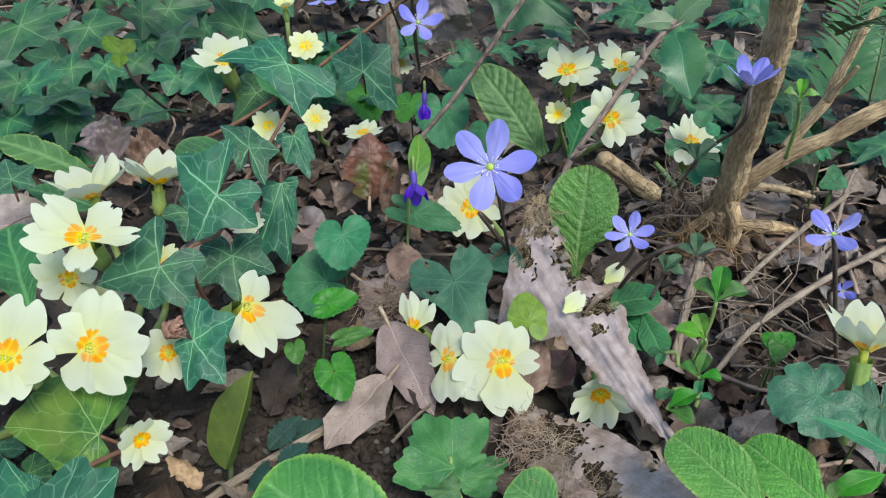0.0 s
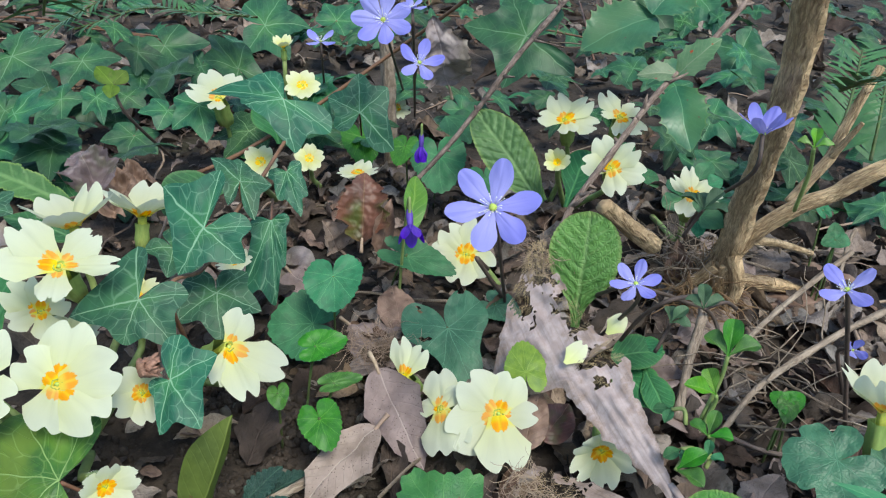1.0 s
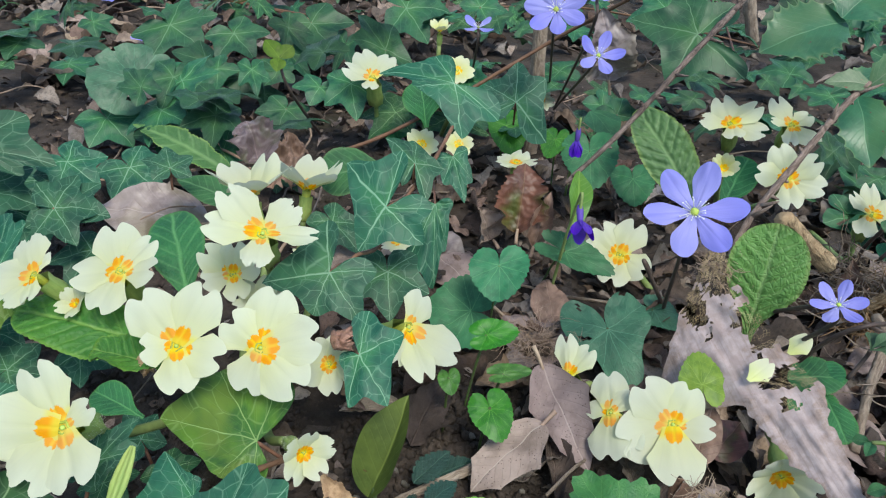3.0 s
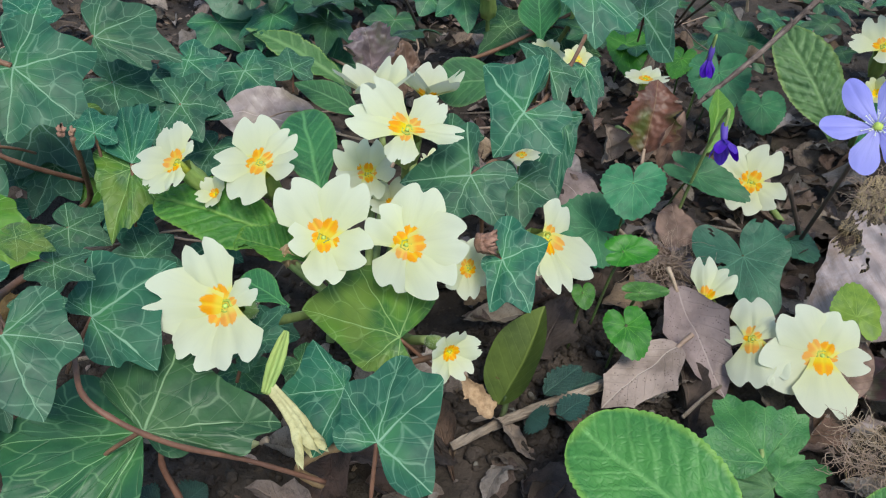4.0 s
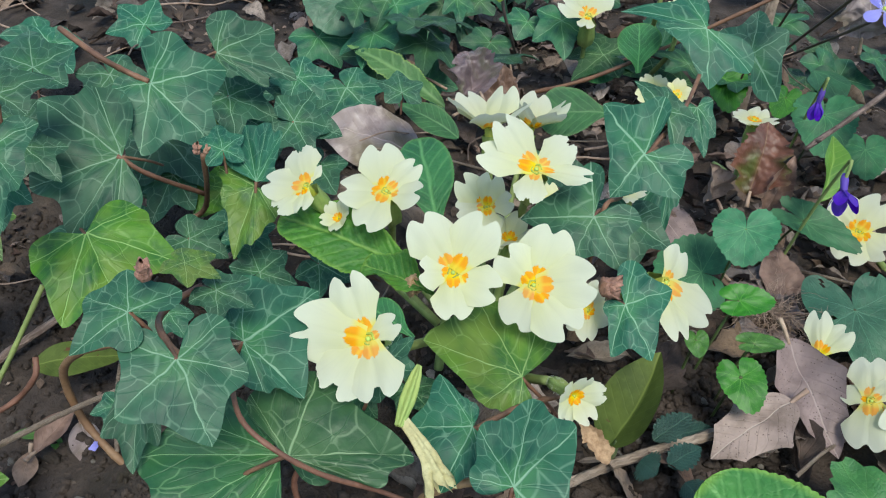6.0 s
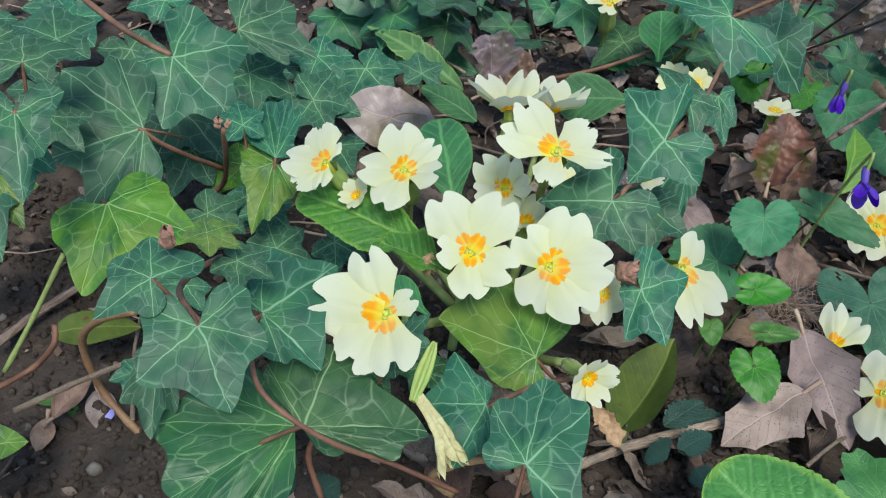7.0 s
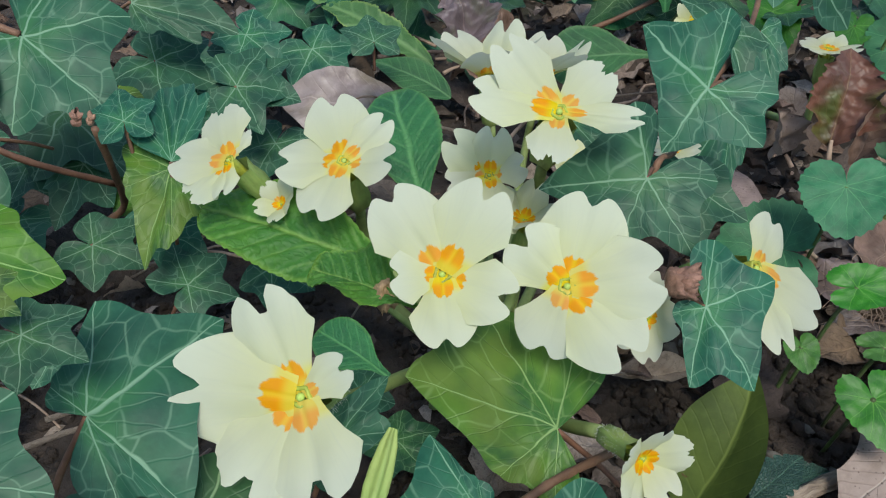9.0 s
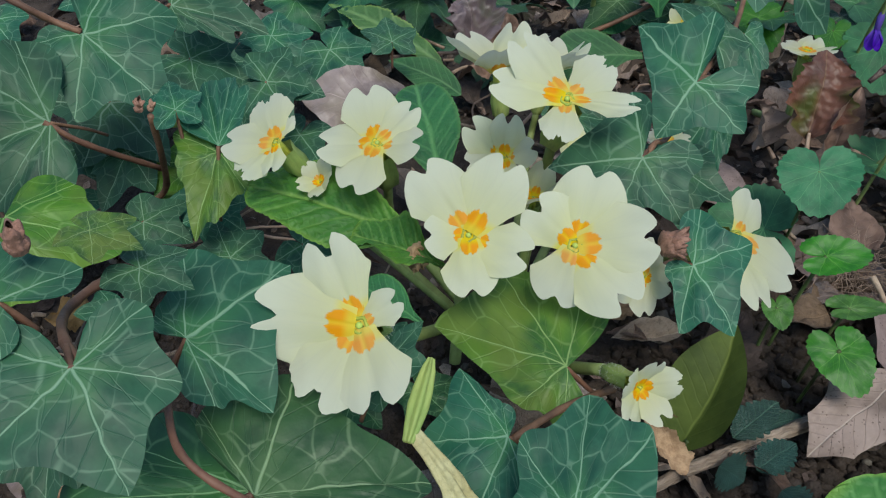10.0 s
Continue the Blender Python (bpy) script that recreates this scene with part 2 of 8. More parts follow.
PRIM_DARK = leaf_material("dark primrose leaf skin", (0.035, 0.15, 0.05), (0.022, 0.10, 0.04), (0.10, 0.27, 0.10), "pinnate", 0.55, 0.024, 24.0, 0.08, bump=0.6, cells=0.26, relief=0.0006, side=8.0, second_amount=0.45, spec=0.3, rim=(0.08, 0.20, 0.06))
HEART = leaf_material("violet leaf skin", (0.038, 0.15, 0.062), (0.026, 0.105, 0.045), (0.09, 0.24, 0.10), "heart", 0.55, 0.012, 14.0, 0.1, bump=0.25, cells=0.12, spec=0.35)
HEART_LIME = leaf_material("young violet leaf skin", (0.046, 0.165, 0.018), (0.028, 0.115, 0.016), (0.12, 0.28, 0.05), "heart", 0.42, 0.012, 14.0, 0.1, bump=0.25, cells=0.12, spec=0.35)
LIME = leaf_material("yellow green violet leaf skin", (0.15, 0.27, 0.015), (0.09, 0.19, 0.015), (0.24, 0.38, 0.05), "heart", 0.5, 0.012, 14.0, 0.1, bump=0.25, cells=0.12, spec=0.35)
LEAF_BRIGHT = leaf_material("fresh shoot skin", (0.10, 0.24, 0.02), (0.06, 0.17, 0.018), (0.18, 0.32, 0.05), "pinnate", 0.45, 0.014, 14.0, 0.1, bump=0.4)
DOWNY = leaf_material("downy bract skin", (0.05, 0.115, 0.05), (0.035, 0.08, 0.04), (0.10, 0.18, 0.10), "pinnate", 0.6, 0.014, 14.0, 0.1, bump=0.5)
BLUEGREEN = leaf_material("liverleaf skin", (0.045, 0.15, 0.080), (0.030, 0.105, 0.058), (0.10, 0.25, 0.15), "heart", 0.5, 0.014, 9.0, 0.22, bump=0.5, cells=0.2)
OLIVE = leaf_material("olive leaf skin", (0.085, 0.13, 0.020), (0.055, 0.09, 0.015), (0.15, 0.21, 0.04), "pinnate", 0.6, 0.014, 14.0, 0.06, spots=(0.10, 0.05, 0.02), second_amount=0.15, spec=0.2)
TOOTHED = leaf_material("toothed leaf skin", (0.06, 0.165, 0.045), (0.04, 0.125, 0.04), (0.13, 0.26, 0.09), "heart", 0.55, 0.012, 16.0, 0.15, bump=0.5, spots=(0.10, 0.06, 0.03), cells=0.25)
NETTLE = leaf_material("dark toothed leaf skin", (0.018, 0.06, 0.045), (0.012, 0.04, 0.03), (0.06, 0.13, 0.09), "pinnate", 0.5, 0.016, 20.0, 0.15, bump=0.7, cells=0.5)
RED_LEAF = leaf_material("reddening leaf skin", (0.13, 0.20, 0.10), (0.08, 0.15, 0.07), (0.22, 0.26, 0.16), "pinnate", 0.45, 0.016, 12.0, 0.1, bump=0.3, second_amount=0.3, spots=(0.30, 0.035, 0.025))
HOLLY = leaf_material("holly skin", (0.040, 0.145, 0.068), (0.028, 0.108, 0.056), (0.10, 0.23, 0.12), "pinnate", 0.38, 0.010, 10.0, 0.14, bump=0.25, cells=0.10, spots=(0.1, 0.05, 0.04), second_amount=0.2, spec=0.4, edge=(0.060, 0.15, 0.060), rim=(0.12, 0.20, 0.08))
DEAD_GREY = leaf_material("grey dead leaf skin", (0.275, 0.205, 0.186), (0.17, 0.122, 0.106), (0.37, 0.295, 0.265), "pinnate", 0.65, 0.010, 24.0, 0.12, bump=0.6, thin=0.08, vary=0.25, second_amount=0.06, dots=(0.10, 0.065, 0.055))
DEAD_BROWN = leaf_material("brown dead leaf skin", (0.26, 0.165, 0.12), (0.13, 0.078, 0.055), (0.30, 0.20, 0.15), "pinnate", 0.65, 0.010, 24.0, 0.1, bump=0.7, thin=0.05, vary=0.5, spots=(0.05, 0.03, 0.02), second_amount=0.35)
DEAD_MIXED = leaf_material("half green dead leaf skin", (0.15, 0.06, 0.045), (0.08, 0.036, 0.03), (0.19, 0.11, 0.07), "pinnate", 0.5, 0.010, 14.0, 0.06, bump=0.5, edge=(0.07, 0.10, 0.018), second_amount=0.2)
DEAD_SILVER = leaf_material("silvery dead leaf skin", (0.32, 0.265, 0.265), (0.19, 0.145, 0.14), (0.38, 0.31, 0.30), "pinnate", 0.45, 0.010, 20.0, 0.1, bump=0.6, second_amount=0.2, edge=(0.15, 0.12, 0.075))


def papery_material(name, a, b, brown, dark):
    """Rotted leaf paper: long fibres, pale skin worn through to brown, pits and torn brown borders."""
    n = Nodes(name)
    uv = n.node("UVMap").outputs[0]
    place = n.node("TexCoord").outputs["Object"]
    border = n.node("UVMap")
    border.uv_map = "Rim"
    edge = n.node("SeparateXYZ", {0: border.outputs[0]}).outputs[0]
    run = n.node("Mapping", {"Vector": uv, "Scale": (60.0, 7.0, 1.0)}).outputs[0]
    fibre, patch, pits = n.noise(run, 1.0, 5.0, 0.7), n.noise(place, 130.0, 5.0, 0.65), n.noise(place, 1100.0, 4.0, 0.7)
    colour = n.mix(n.step(patch, 0.36, 0.62), a, b)
    colour = n.mix(n.m("MULTIPLY", n.step(fibre, 0.46, 0.74), 0.42), colour, dark)
    worn = n.m("MULTIPLY", n.step(n.m("ADD", n.m("MULTIPLY", edge, 0.34), n.noise(place, 210.0, 4.0, 0.7)), 0.66, 0.95), 0.75)
    colour = n.mix(worn, colour, n.mix(n.step(fibre, 0.4, 0.65), brown, dark))
    colour = n.mix(n.m("MULTIPLY", n.step(pits, 0.60, 0.72), 0.22), colour, dark)
    height = n.m("ADD", n.m("MULTIPLY", fibre, 0.35), n.m("ADD", patch, n.m("MULTIPLY", pits, 0.35)))
    return n.finish(colour, 0.7, height, 0.5, 0.0005, 0.08, spec=0.3)


PAPERY = papery_material("grey leaf paper", (0.47, 0.38, 0.37), (0.36, 0.28, 0.265), (0.28, 0.185, 0.13), (0.20, 0.14, 0.11))
NET = plain_material("bare leaf vein", (0.40, 0.29, 0.17), (0.27, 0.185, 0.10), 300, 0.8, 0.4)
PAPERY_BROWN = papery_material("brown leaf paper", (0.42, 0.335, 0.30), (0.30, 0.22, 0.185), (0.24, 0.16, 0.11), (0.13, 0.09, 0.07))
DEAD_MAUVE = leaf_material("mauve dying leaf skin", (0.22, 0.155, 0.16), (0.12, 0.09, 0.085), (0.30, 0.22, 0.21), "pinnate", 0.42, 0.010, 12.0, 0.08, bump=0.5, second_amount=0.2, edge=(0.11, 0.125, 0.055), vary=0.2)
PETAL = petal_material("primrose petal skin", (0.68, 0.70, 0.55), (0.66, 0.67, 0.40), (0.86, 0.36, 0.0), 0.30, thin=0.42)
PETAL_YELLOW = petal_material("young primrose petal skin", (0.66, 0.67, 0.44), (0.62, 0.61, 0.24), (0.85, 0.50, 0.0), 0.30)
PETAL_BACK = petal_material("primrose petal back", (0.80, 0.80, 0.56), (0.70, 0.74, 0.30), None, 0.0)
PETAL_BLUE = petal_material("blue petal skin", (0.25, 0.25, 0.69), (0.33, 0.32, 0.74), None, 0.0, 0.5, 0.4)
PETAL_VIOLET = petal_material("violet petal skin", (0.085, 0.025, 0.42), (0.12, 0.06, 0.45), None, 0.0, 0.5, 0.4)
THROAT = plain_material("primrose throat", (0.38, 0.41, 0.05), (0.26, 0.31, 0.04), 400, 0.5, 0.2)
CALYX = plain_material("calyx green", (0.34, 0.41, 0.12), (0.21, 0.31, 0.08), 160, 0.6, 0.4, 0.0006, (1, 1, 0.3), thin=0.1)
STALK = plain_material("green stalk", (0.24, 0.31, 0.10), (0.16, 0.22, 0.07), 120, 0.6, 0.3, 0.0005)
HAIR = plain_material("pale plant hair", (0.62, 0.64, 0.55), (0.5, 0.53, 0.45), 300, 0.6, 0.1)
PETIOLE = plain_material("dark green leaf stalk", (0.07, 0.12, 0.03), (0.06, 0.07, 0.03), 150, 0.6, 0.3, 0.0005)
STALK_DARK = plain_material("purple brown stalk", (0.055, 0.04, 0.035), (0.09, 0.06, 0.05), 150, 0.6, 0.3, 0.0005)
VINE = plain_material("ivy vine bark", (0.19, 0.095, 0.058), (0.11, 0.055, 0.036), 140, 0.6, 0.5, 0.0006, (1, 1, 1))
VINE_PALE = plain_material("pale ivy vine bark", (0.25, 0.16, 0.08), (0.19, 0.11, 0.055), 140, 0.6, 0.5, 0.0006)
TWIG = bark_material("grey twig bark", (0.31, 0.235, 0.195), (0.15, 0.105, 0.088), 500)
TWIG_DARK = bark_material("dark twig bark", (0.24, 0.18, 0.155), (0.09, 0.065, 0.058), 700)
TWIG_PALE = bark_material("bleached twig", (0.36, 0.29, 0.23), (0.22, 0.165, 0.125), 500)
BARK = bark_material("shrub bark", (0.70, 0.51, 0.31), (0.35, 0.23, 0.13), 700, 1.0, 0.0018)
STAMEN = plain_material("white stamen", (0.8, 0.8, 0.78), (0.7, 0.7, 0.66), 300, 0.5, 0.1)
PISTIL = plain_material("yellow green pistil", (0.45, 0.55, 0.10), (0.32, 0.45, 0.10), 300, 0.5, 0.3)
NEEDLE = plain_material("conifer needle", (0.055, 0.14, 0.045), (0.030, 0.09, 0.034), 90, 0.5, 0.2)
WITHER_PINK = plain_material("pinkish withered skin", (0.38, 0.21, 0.15), (0.20, 0.11, 0.075), 500, 0.7, 0.8, 0.001)
WITHER_TAN = plain_material("tan withered skin", (0.46, 0.30, 0.18), (0.27, 0.165, 0.095), 500, 0.7, 0.8, 0.001)
PALE_CORPSE = plain_material("pale withered petal", (0.58, 0.56, 0.30), (0.50, 0.46, 0.22), 200, 0.6, 0.6, 0.001, thin=0.15)
DEAD_ORANGE = plain_material("orange brown scrap", (0.35, 0.19, 0.06), (0.22, 0.12, 0.04), 150, 0.6, 0.6, 0.001)
FIBRE = plain_material("dry fibre", (0.40, 0.295, 0.22), (0.28, 0.195, 0.14), 200, 0.8, 0.4)


def litter_material(name, a, b, dark):
    """Crumbling leaf skin: each piece its own tone, a midrib, fine veins, stains and pitted relief."""
    n = Nodes(name)
    place = n.node("TexCoord").outputs["Object"]
    s = n.node("SeparateXYZ", {0: n.node("UVMap").outputs[0]})
    ax, y = n.m("ABSOLUTE", s.outputs[0]), s.outputs[1]
    piece = n.node("NewGeometry").outputs["Random Per Island"]
    big, mid, small = n.noise(place, 110.0, 4.0, 0.6), n.noise(place, 420.0, 5.0, 0.7), n.noise(place, 1500.0, 4.0, 0.7)
    rib = n.m("SUBTRACT", 1.0, n.step(ax, 0.004, 0.022))
    tri = n.m("ABSOLUTE", n.m("SUBTRACT", n.m("FRACT", n.m("MULTIPLY", n.m("SUBTRACT", y, ax), 9.0)), 0.5))
    side = n.m("MULTIPLY", n.step(tri, 0.40, 0.5), 0.45)
    veins = n.m("MAXIMUM", rib, side)
    colour = n.mix(n.step(big, 0.35, 0.65), a, b)
    colour = n.mix(n.m("MULTIPLY", veins, 0.45), colour, tuple(min(1.0, 1.35 * v) for v in a))
    colour = n.mix(n.m("MULTIPLY", n.step(mid, 0.48, 0.68), 0.65), colour, dark)
    colour = n.mix(n.m("MULTIPLY", n.step(small, 0.56, 0.7), 0.5), colour, tuple(0.5 * v for v in dark))
    hsv = n.node("HueSaturation", {"Hue": n.m("MULTIPLY_ADD", piece, 0.03, 0.485), "Saturation": n.m("MULTIPLY_ADD", n.m("FRACT", n.m("MULTIPLY", piece, 7.0)), 0.5, 0.65), "Value": n.m("MULTIPLY_ADD", n.m("FRACT", n.m("MULTIPLY", piece, 13.0)), 0.9, 0.5), "Color": colour})
    height = n.m("ADD", n.m("MULTIPLY", veins, -0.5), n.m("ADD", mid, n.m("MULTIPLY", small, 0.5)))
    return n.finish(hsv.outputs[0], 0.72, height, 0.8, 0.0012, 0.04, spec=0.35)


LITTER = litter_material("brown litter", (0.17, 0.112, 0.082), (0.10, 0.067, 0.050), (0.050, 0.033, 0.026))
LITTER_DARK = litter_material("dark litter", (0.075, 0.048, 0.036), (0.042, 0.028, 0.021), (0.022, 0.015, 0.012))
LITTER_PALE = litter_material("pale litter", (0.33, 0.245, 0.195), (0.205, 0.145, 0.112), (0.10, 0.07, 0.056))
LITTER_GREY = litter_material("grey litter", (0.30, 0.25, 0.225), (0.19, 0.15, 0.13), (0.10, 0.075, 0.065))
GRIT = plain_material("pale grit", (0.13, 0.115, 0.10), (0.09, 0.08, 0.07), 300, 0.8, 0.4)


def soil_material():
    n = Nodes("dark soil")
    place = n.node("TexCoord").outputs["Object"]
    big, mid, small = n.noise(place, 9.0, 5.0), n.noise(place, 60.0, 6.0, 0.65), n.noise(place, 420.0, 5.0, 0.7)
    colour = n.mix(n.step(mid, 0.35, 0.7), (0.034, 0.026, 0.021), (0.080, 0.060, 0.049))
    colour = n.mix(n.m("MULTIPLY", n.step(small, 0.58, 0.72), 0.7), colour, (0.11, 0.078, 0.060))
    colour = n.mix(n.m("MULTIPLY", n.step(big, 0.55, 0.72), 0.35), colour, (0.05, 0.055, 0.018))
    height = n.m("ADD", mid, n.m("MULTIPLY", small, 0.5))
    return n.finish(colour, 0.9, height, 1.0, 0.004, spec=0.3)


SOIL = soil_material()

# ---- helpers of this place
PLACES = {}


def lie(x, y):
    """Height of the ground."""
    dip = -0.030 * (0.5 - 0.5 * math.tanh((x + 0.195) / 0.036)) * (0.5 - 0.5 * math.tanh((y - 0.13) / 0.06))
    return dip + 0.006 * noise.noise((x * 9, y * 9, 2.0)) + 0.0025 * noise.noise((x * 38, y * 38, 5.0)) - 0.004


def thing(name, x, y, z, label, category, group="", kind=""):
    ob = new(name)
    ob.empty_display_size = 0.01
    ob.location = (x, y, z)
    PLACES[ob] = Matrix.Translation((x, y, z))
    return tagged(ob, label, category, group, kind)


def mesh_of(name, bm, material, smooth=True):
    me = bpy.data.meshes.new(name)
    bm.normal_update()
    bm.to_mesh(me)
    bm.free()
    if smooth:
        me.shade_smooth()
    me.materials.append(material)
    return me


def part(name, bm, material, parent=None, label="", m=None):
    """Links a bmesh as one mesh object under a thing or a part, at the world pose m."""
    ob = new(name, bm if isinstance(bm, bpy.types.Mesh) else mesh_of(name, bm, material))
    m = m if m is not None else Matrix()
    PLACES[ob] = m
    if parent is None:
        ob.matrix_basis = m
    else:
        ob.parent = parent
        ob.matrix_basis = PLACES[parent].inverted() @ m
    return tagged(ob, label)


def stand(at, ahead, up):
    """A pose at a place with its y axis ahead and its z axis near up."""
    y = Vector(ahead).normalized()
    x = y.cross(Vector(up)).normalized()
    z = x.cross(y)
    return Matrix((x, y, z)).transposed().to_4x4() if at is None else Matrix.Translation(at) @ Matrix((x, y, z)).transposed().to_4x4()


def smooth_line(points, per=5):
    pts = [Vector(p) for p in points]
    if len(pts) == 2:
        return [pts[0].lerp(pts[1], i / per) for i in range(per + 1)]
    ext = [pts[0] * 2 - pts[1]] + pts + [pts[-1] * 2 - pts[-2]]
    out = []
    for i in range(1, len(ext) - 2):
        p0, p1, p2, p3 = ext[i - 1 : i + 3]
        for k in range(per):
            t = k / per
            out.append(0.5 * (2 * p1 + (p2 - p0) * t + (2 * p0 - 5 * p1 + 4 * p2 - p3) * t * t + (3 * p1 - p0 - 3 * p2 + p3) * t**3))
    return out + [pts[-1]]


def add_tube(bm, line, r0, r1, sides=7, rough=0.0, seed=0, knots=0.0):
    rings, n = [], len(line)
    uv = bm.loops.layers.uv.get("UVMap") or bm.loops.layers.uv.new("UVMap")
    flat, run = {}, 0.0
    side = None
    for i, p in enumerate(line):
        ahead = (line[min(i + 1, n - 1)] - line[max(i - 1, 0)]).normalized()
        side = ahead.orthogonal().normalized() if side is None else (side - ahead * side.dot(ahead)).normalized()
        other = ahead.cross(side)
        r = r0 + (r1 - r0) * i / max(n - 1, 1)
        if knots and i % 5 == 2:
            r *= 1 + knots
        ring = []
        run += (p - line[max(i - 1, 0)]).length
        for k in range(sides):
            a = 2 * math.pi * k / sides
            rr = r * (1 + rough * noise.noise((math.cos(a) * 1.5 + seed, math.sin(a) * 1.5, run * 55 + 0.3)) + rough * 0.7 * noise.noise((math.cos(a) * 4 + seed, math.sin(a) * 4, run * 90)) + rough * 0.35 * noise.noise((math.cos(a) * 9, math.sin(a) * 9 + seed, run * 210)))
            ring.append(bm.verts.new(p + (side * math.cos(a) + other * math.sin(a)) * rr))
            flat[ring[-1]] = (math.sin(a) * r, run)
        rings.append(ring)
    for a, b in zip(rings, rings[1:]):
        for k in range(sides):
            f = bm.faces.new((a[k], a[(k + 1) % sides], b[(k + 1) % sides], b[k]))
            for lp in f.loops:
                lp[uv].uv = flat[lp.vert]
    bm.faces.new(list(reversed(rings[0])))
    bm.faces.new(rings[-1])
    return bm


def tube(points, r0, r1, sides=7, per=5, rough=0.0, seed=0, knots=0.0):
    return add_tube(bmesh.new(), smooth_line(points, per), r0, r1, sides, rough, seed, knots)


def chord(a0, r0, a1, r1, a):
    """Radius at the angle a of the straight edge between two polar points."""
    return r0 * r1 * math.sin(a1 - a0) / (r0 * math.sin(a - a0) + r1 * math.sin(a1 - a))


def ivy_keys(lobes):
    """Tips and bays of a lobed ivy blade: angle from the tip and radius."""
    r1, r2 = 0.70 + 0.18 * lobes, 0.54 + 0.14 * lobes
    bay = chord(0.0, 1.0, 1.0, r1, 0.54) * (1 - 0.27 * lobes)
    low = chord(1.0, r1, 2.2, r2, 1.62) * (1 - 0.17 * lobes)
    return ((0.0, 1.0), (0.54, bay), (1.0, r1), (1.62, low), (2.2, r2), (2.86, 0.46), (3.08, 0.25), (3.15, 0.05))


def ivy_outline(theta, lobes):
    """Radius of a lobed ivy blade; theta from the tip, 0 to pi."""
    keys, a = ivy_keys(lobes), abs(theta)
    for k, ((a0, r0), (a1, r1)) in enumerate(zip(keys, keys[1:])):
        if a <= a1:
            f = (a - a0) / (a1 - a0)
            r = chord(a0, r0, a1, r1, a)
            if k > 3:
                return r0 + (r1 - r0) * f
            near_bay = f if k % 2 == 0 else 1 - f
            return r * (1 + 0.10 * math.sin(math.pi * f) * (1.2 - near_bay) + 0.05 * near_bay**6)
    return 0.05


IVY_ANGLES = []
for (low_angle, _), (high_angle, _), count in zip(ivy_keys(1.0), ivy_keys(1.0)[1:], (9, 8, 9, 8, 6, 4, 1)):
    IVY_ANGLES += [low_angle + (high_angle - low_angle) * q / count for q in range(count)]
IVY_ANGLES = [-a for a in reversed(IVY_ANGLES[1:])] + IVY_ANGLES


def heart_outline(theta, lobes):
    """Kidney shape with a notch at the stalk and a finely scalloped rim."""
    a = abs(theta)
    r = 0.84 + 0.16 * math.exp(-((a / 0.45) ** 2)) - 0.10 * math.sin(min(a, 1.57)) ** 2
    if a > 1.9:
        r *= 1 - 0.10 * (a - 1.9)
    if a > 2.25:
        r *= math.sqrt(max(0.0, 1 - ((a - 2.25) / 0.90) ** 2))
    return max(r, 0.05) * (1 + 0.030 * math.cos(30 * a))


def kidney_outline(theta, lobes):
    """Round blade with coarse scallops, a stalk notch and bites out of its rim."""
    a = abs(theta)
    r = 0.88 + 0.06 * math.cos(a)
    if a > 2.3:
        r *= math.sqrt(max(0.0, 1 - ((a - 2.3) / 0.85) ** 2))
    bite = 0.30 * math.exp(-(((theta - 2.0) / 0.13) ** 2)) + 0.22 * math.exp(-(((theta - 1.1) / 0.10) ** 2)) + 0.2 * math.exp(-(((theta + 0.5) / 0.08) ** 2))
    return max(0.05, r * (1 + 0.04 * abs(math.cos(9 * a)) - bite))


def avens_outline(theta, lobes):
    """Wedge-shaped leaflet with three lobes and blunt teeth."""
    a = abs(theta)
    r = 0.74 + 0.26 * math.exp(-((a / 0.36) ** 2)) + 0.20 * math.exp(-(((a - 1.12) / 0.34) ** 2))
    if a > 1.35:
        r *= max(0.06, 1 - 1.25 * (a - 1.35))
    tooth = abs(((theta * 3.7 + 0.5) % 1.0) - 0.5) * 2
    return r * (0.90 + 0.13 * tooth**0.8)


def three_outline(theta, lobes):
    """Liverleaf: three broad rounded lobes."""
    a = abs(theta)
    r = 0.66 + 0.34 * math.exp(-((a / 0.55) ** 4)) + 0.26 * math.exp(-(((a - 1.9) / 0.62) ** 4))
    if a > 2.5:
        r *= 1 - 0.9 * ((a - 2.5) / 0.65) ** 1.3
    return max(r, 0.06)


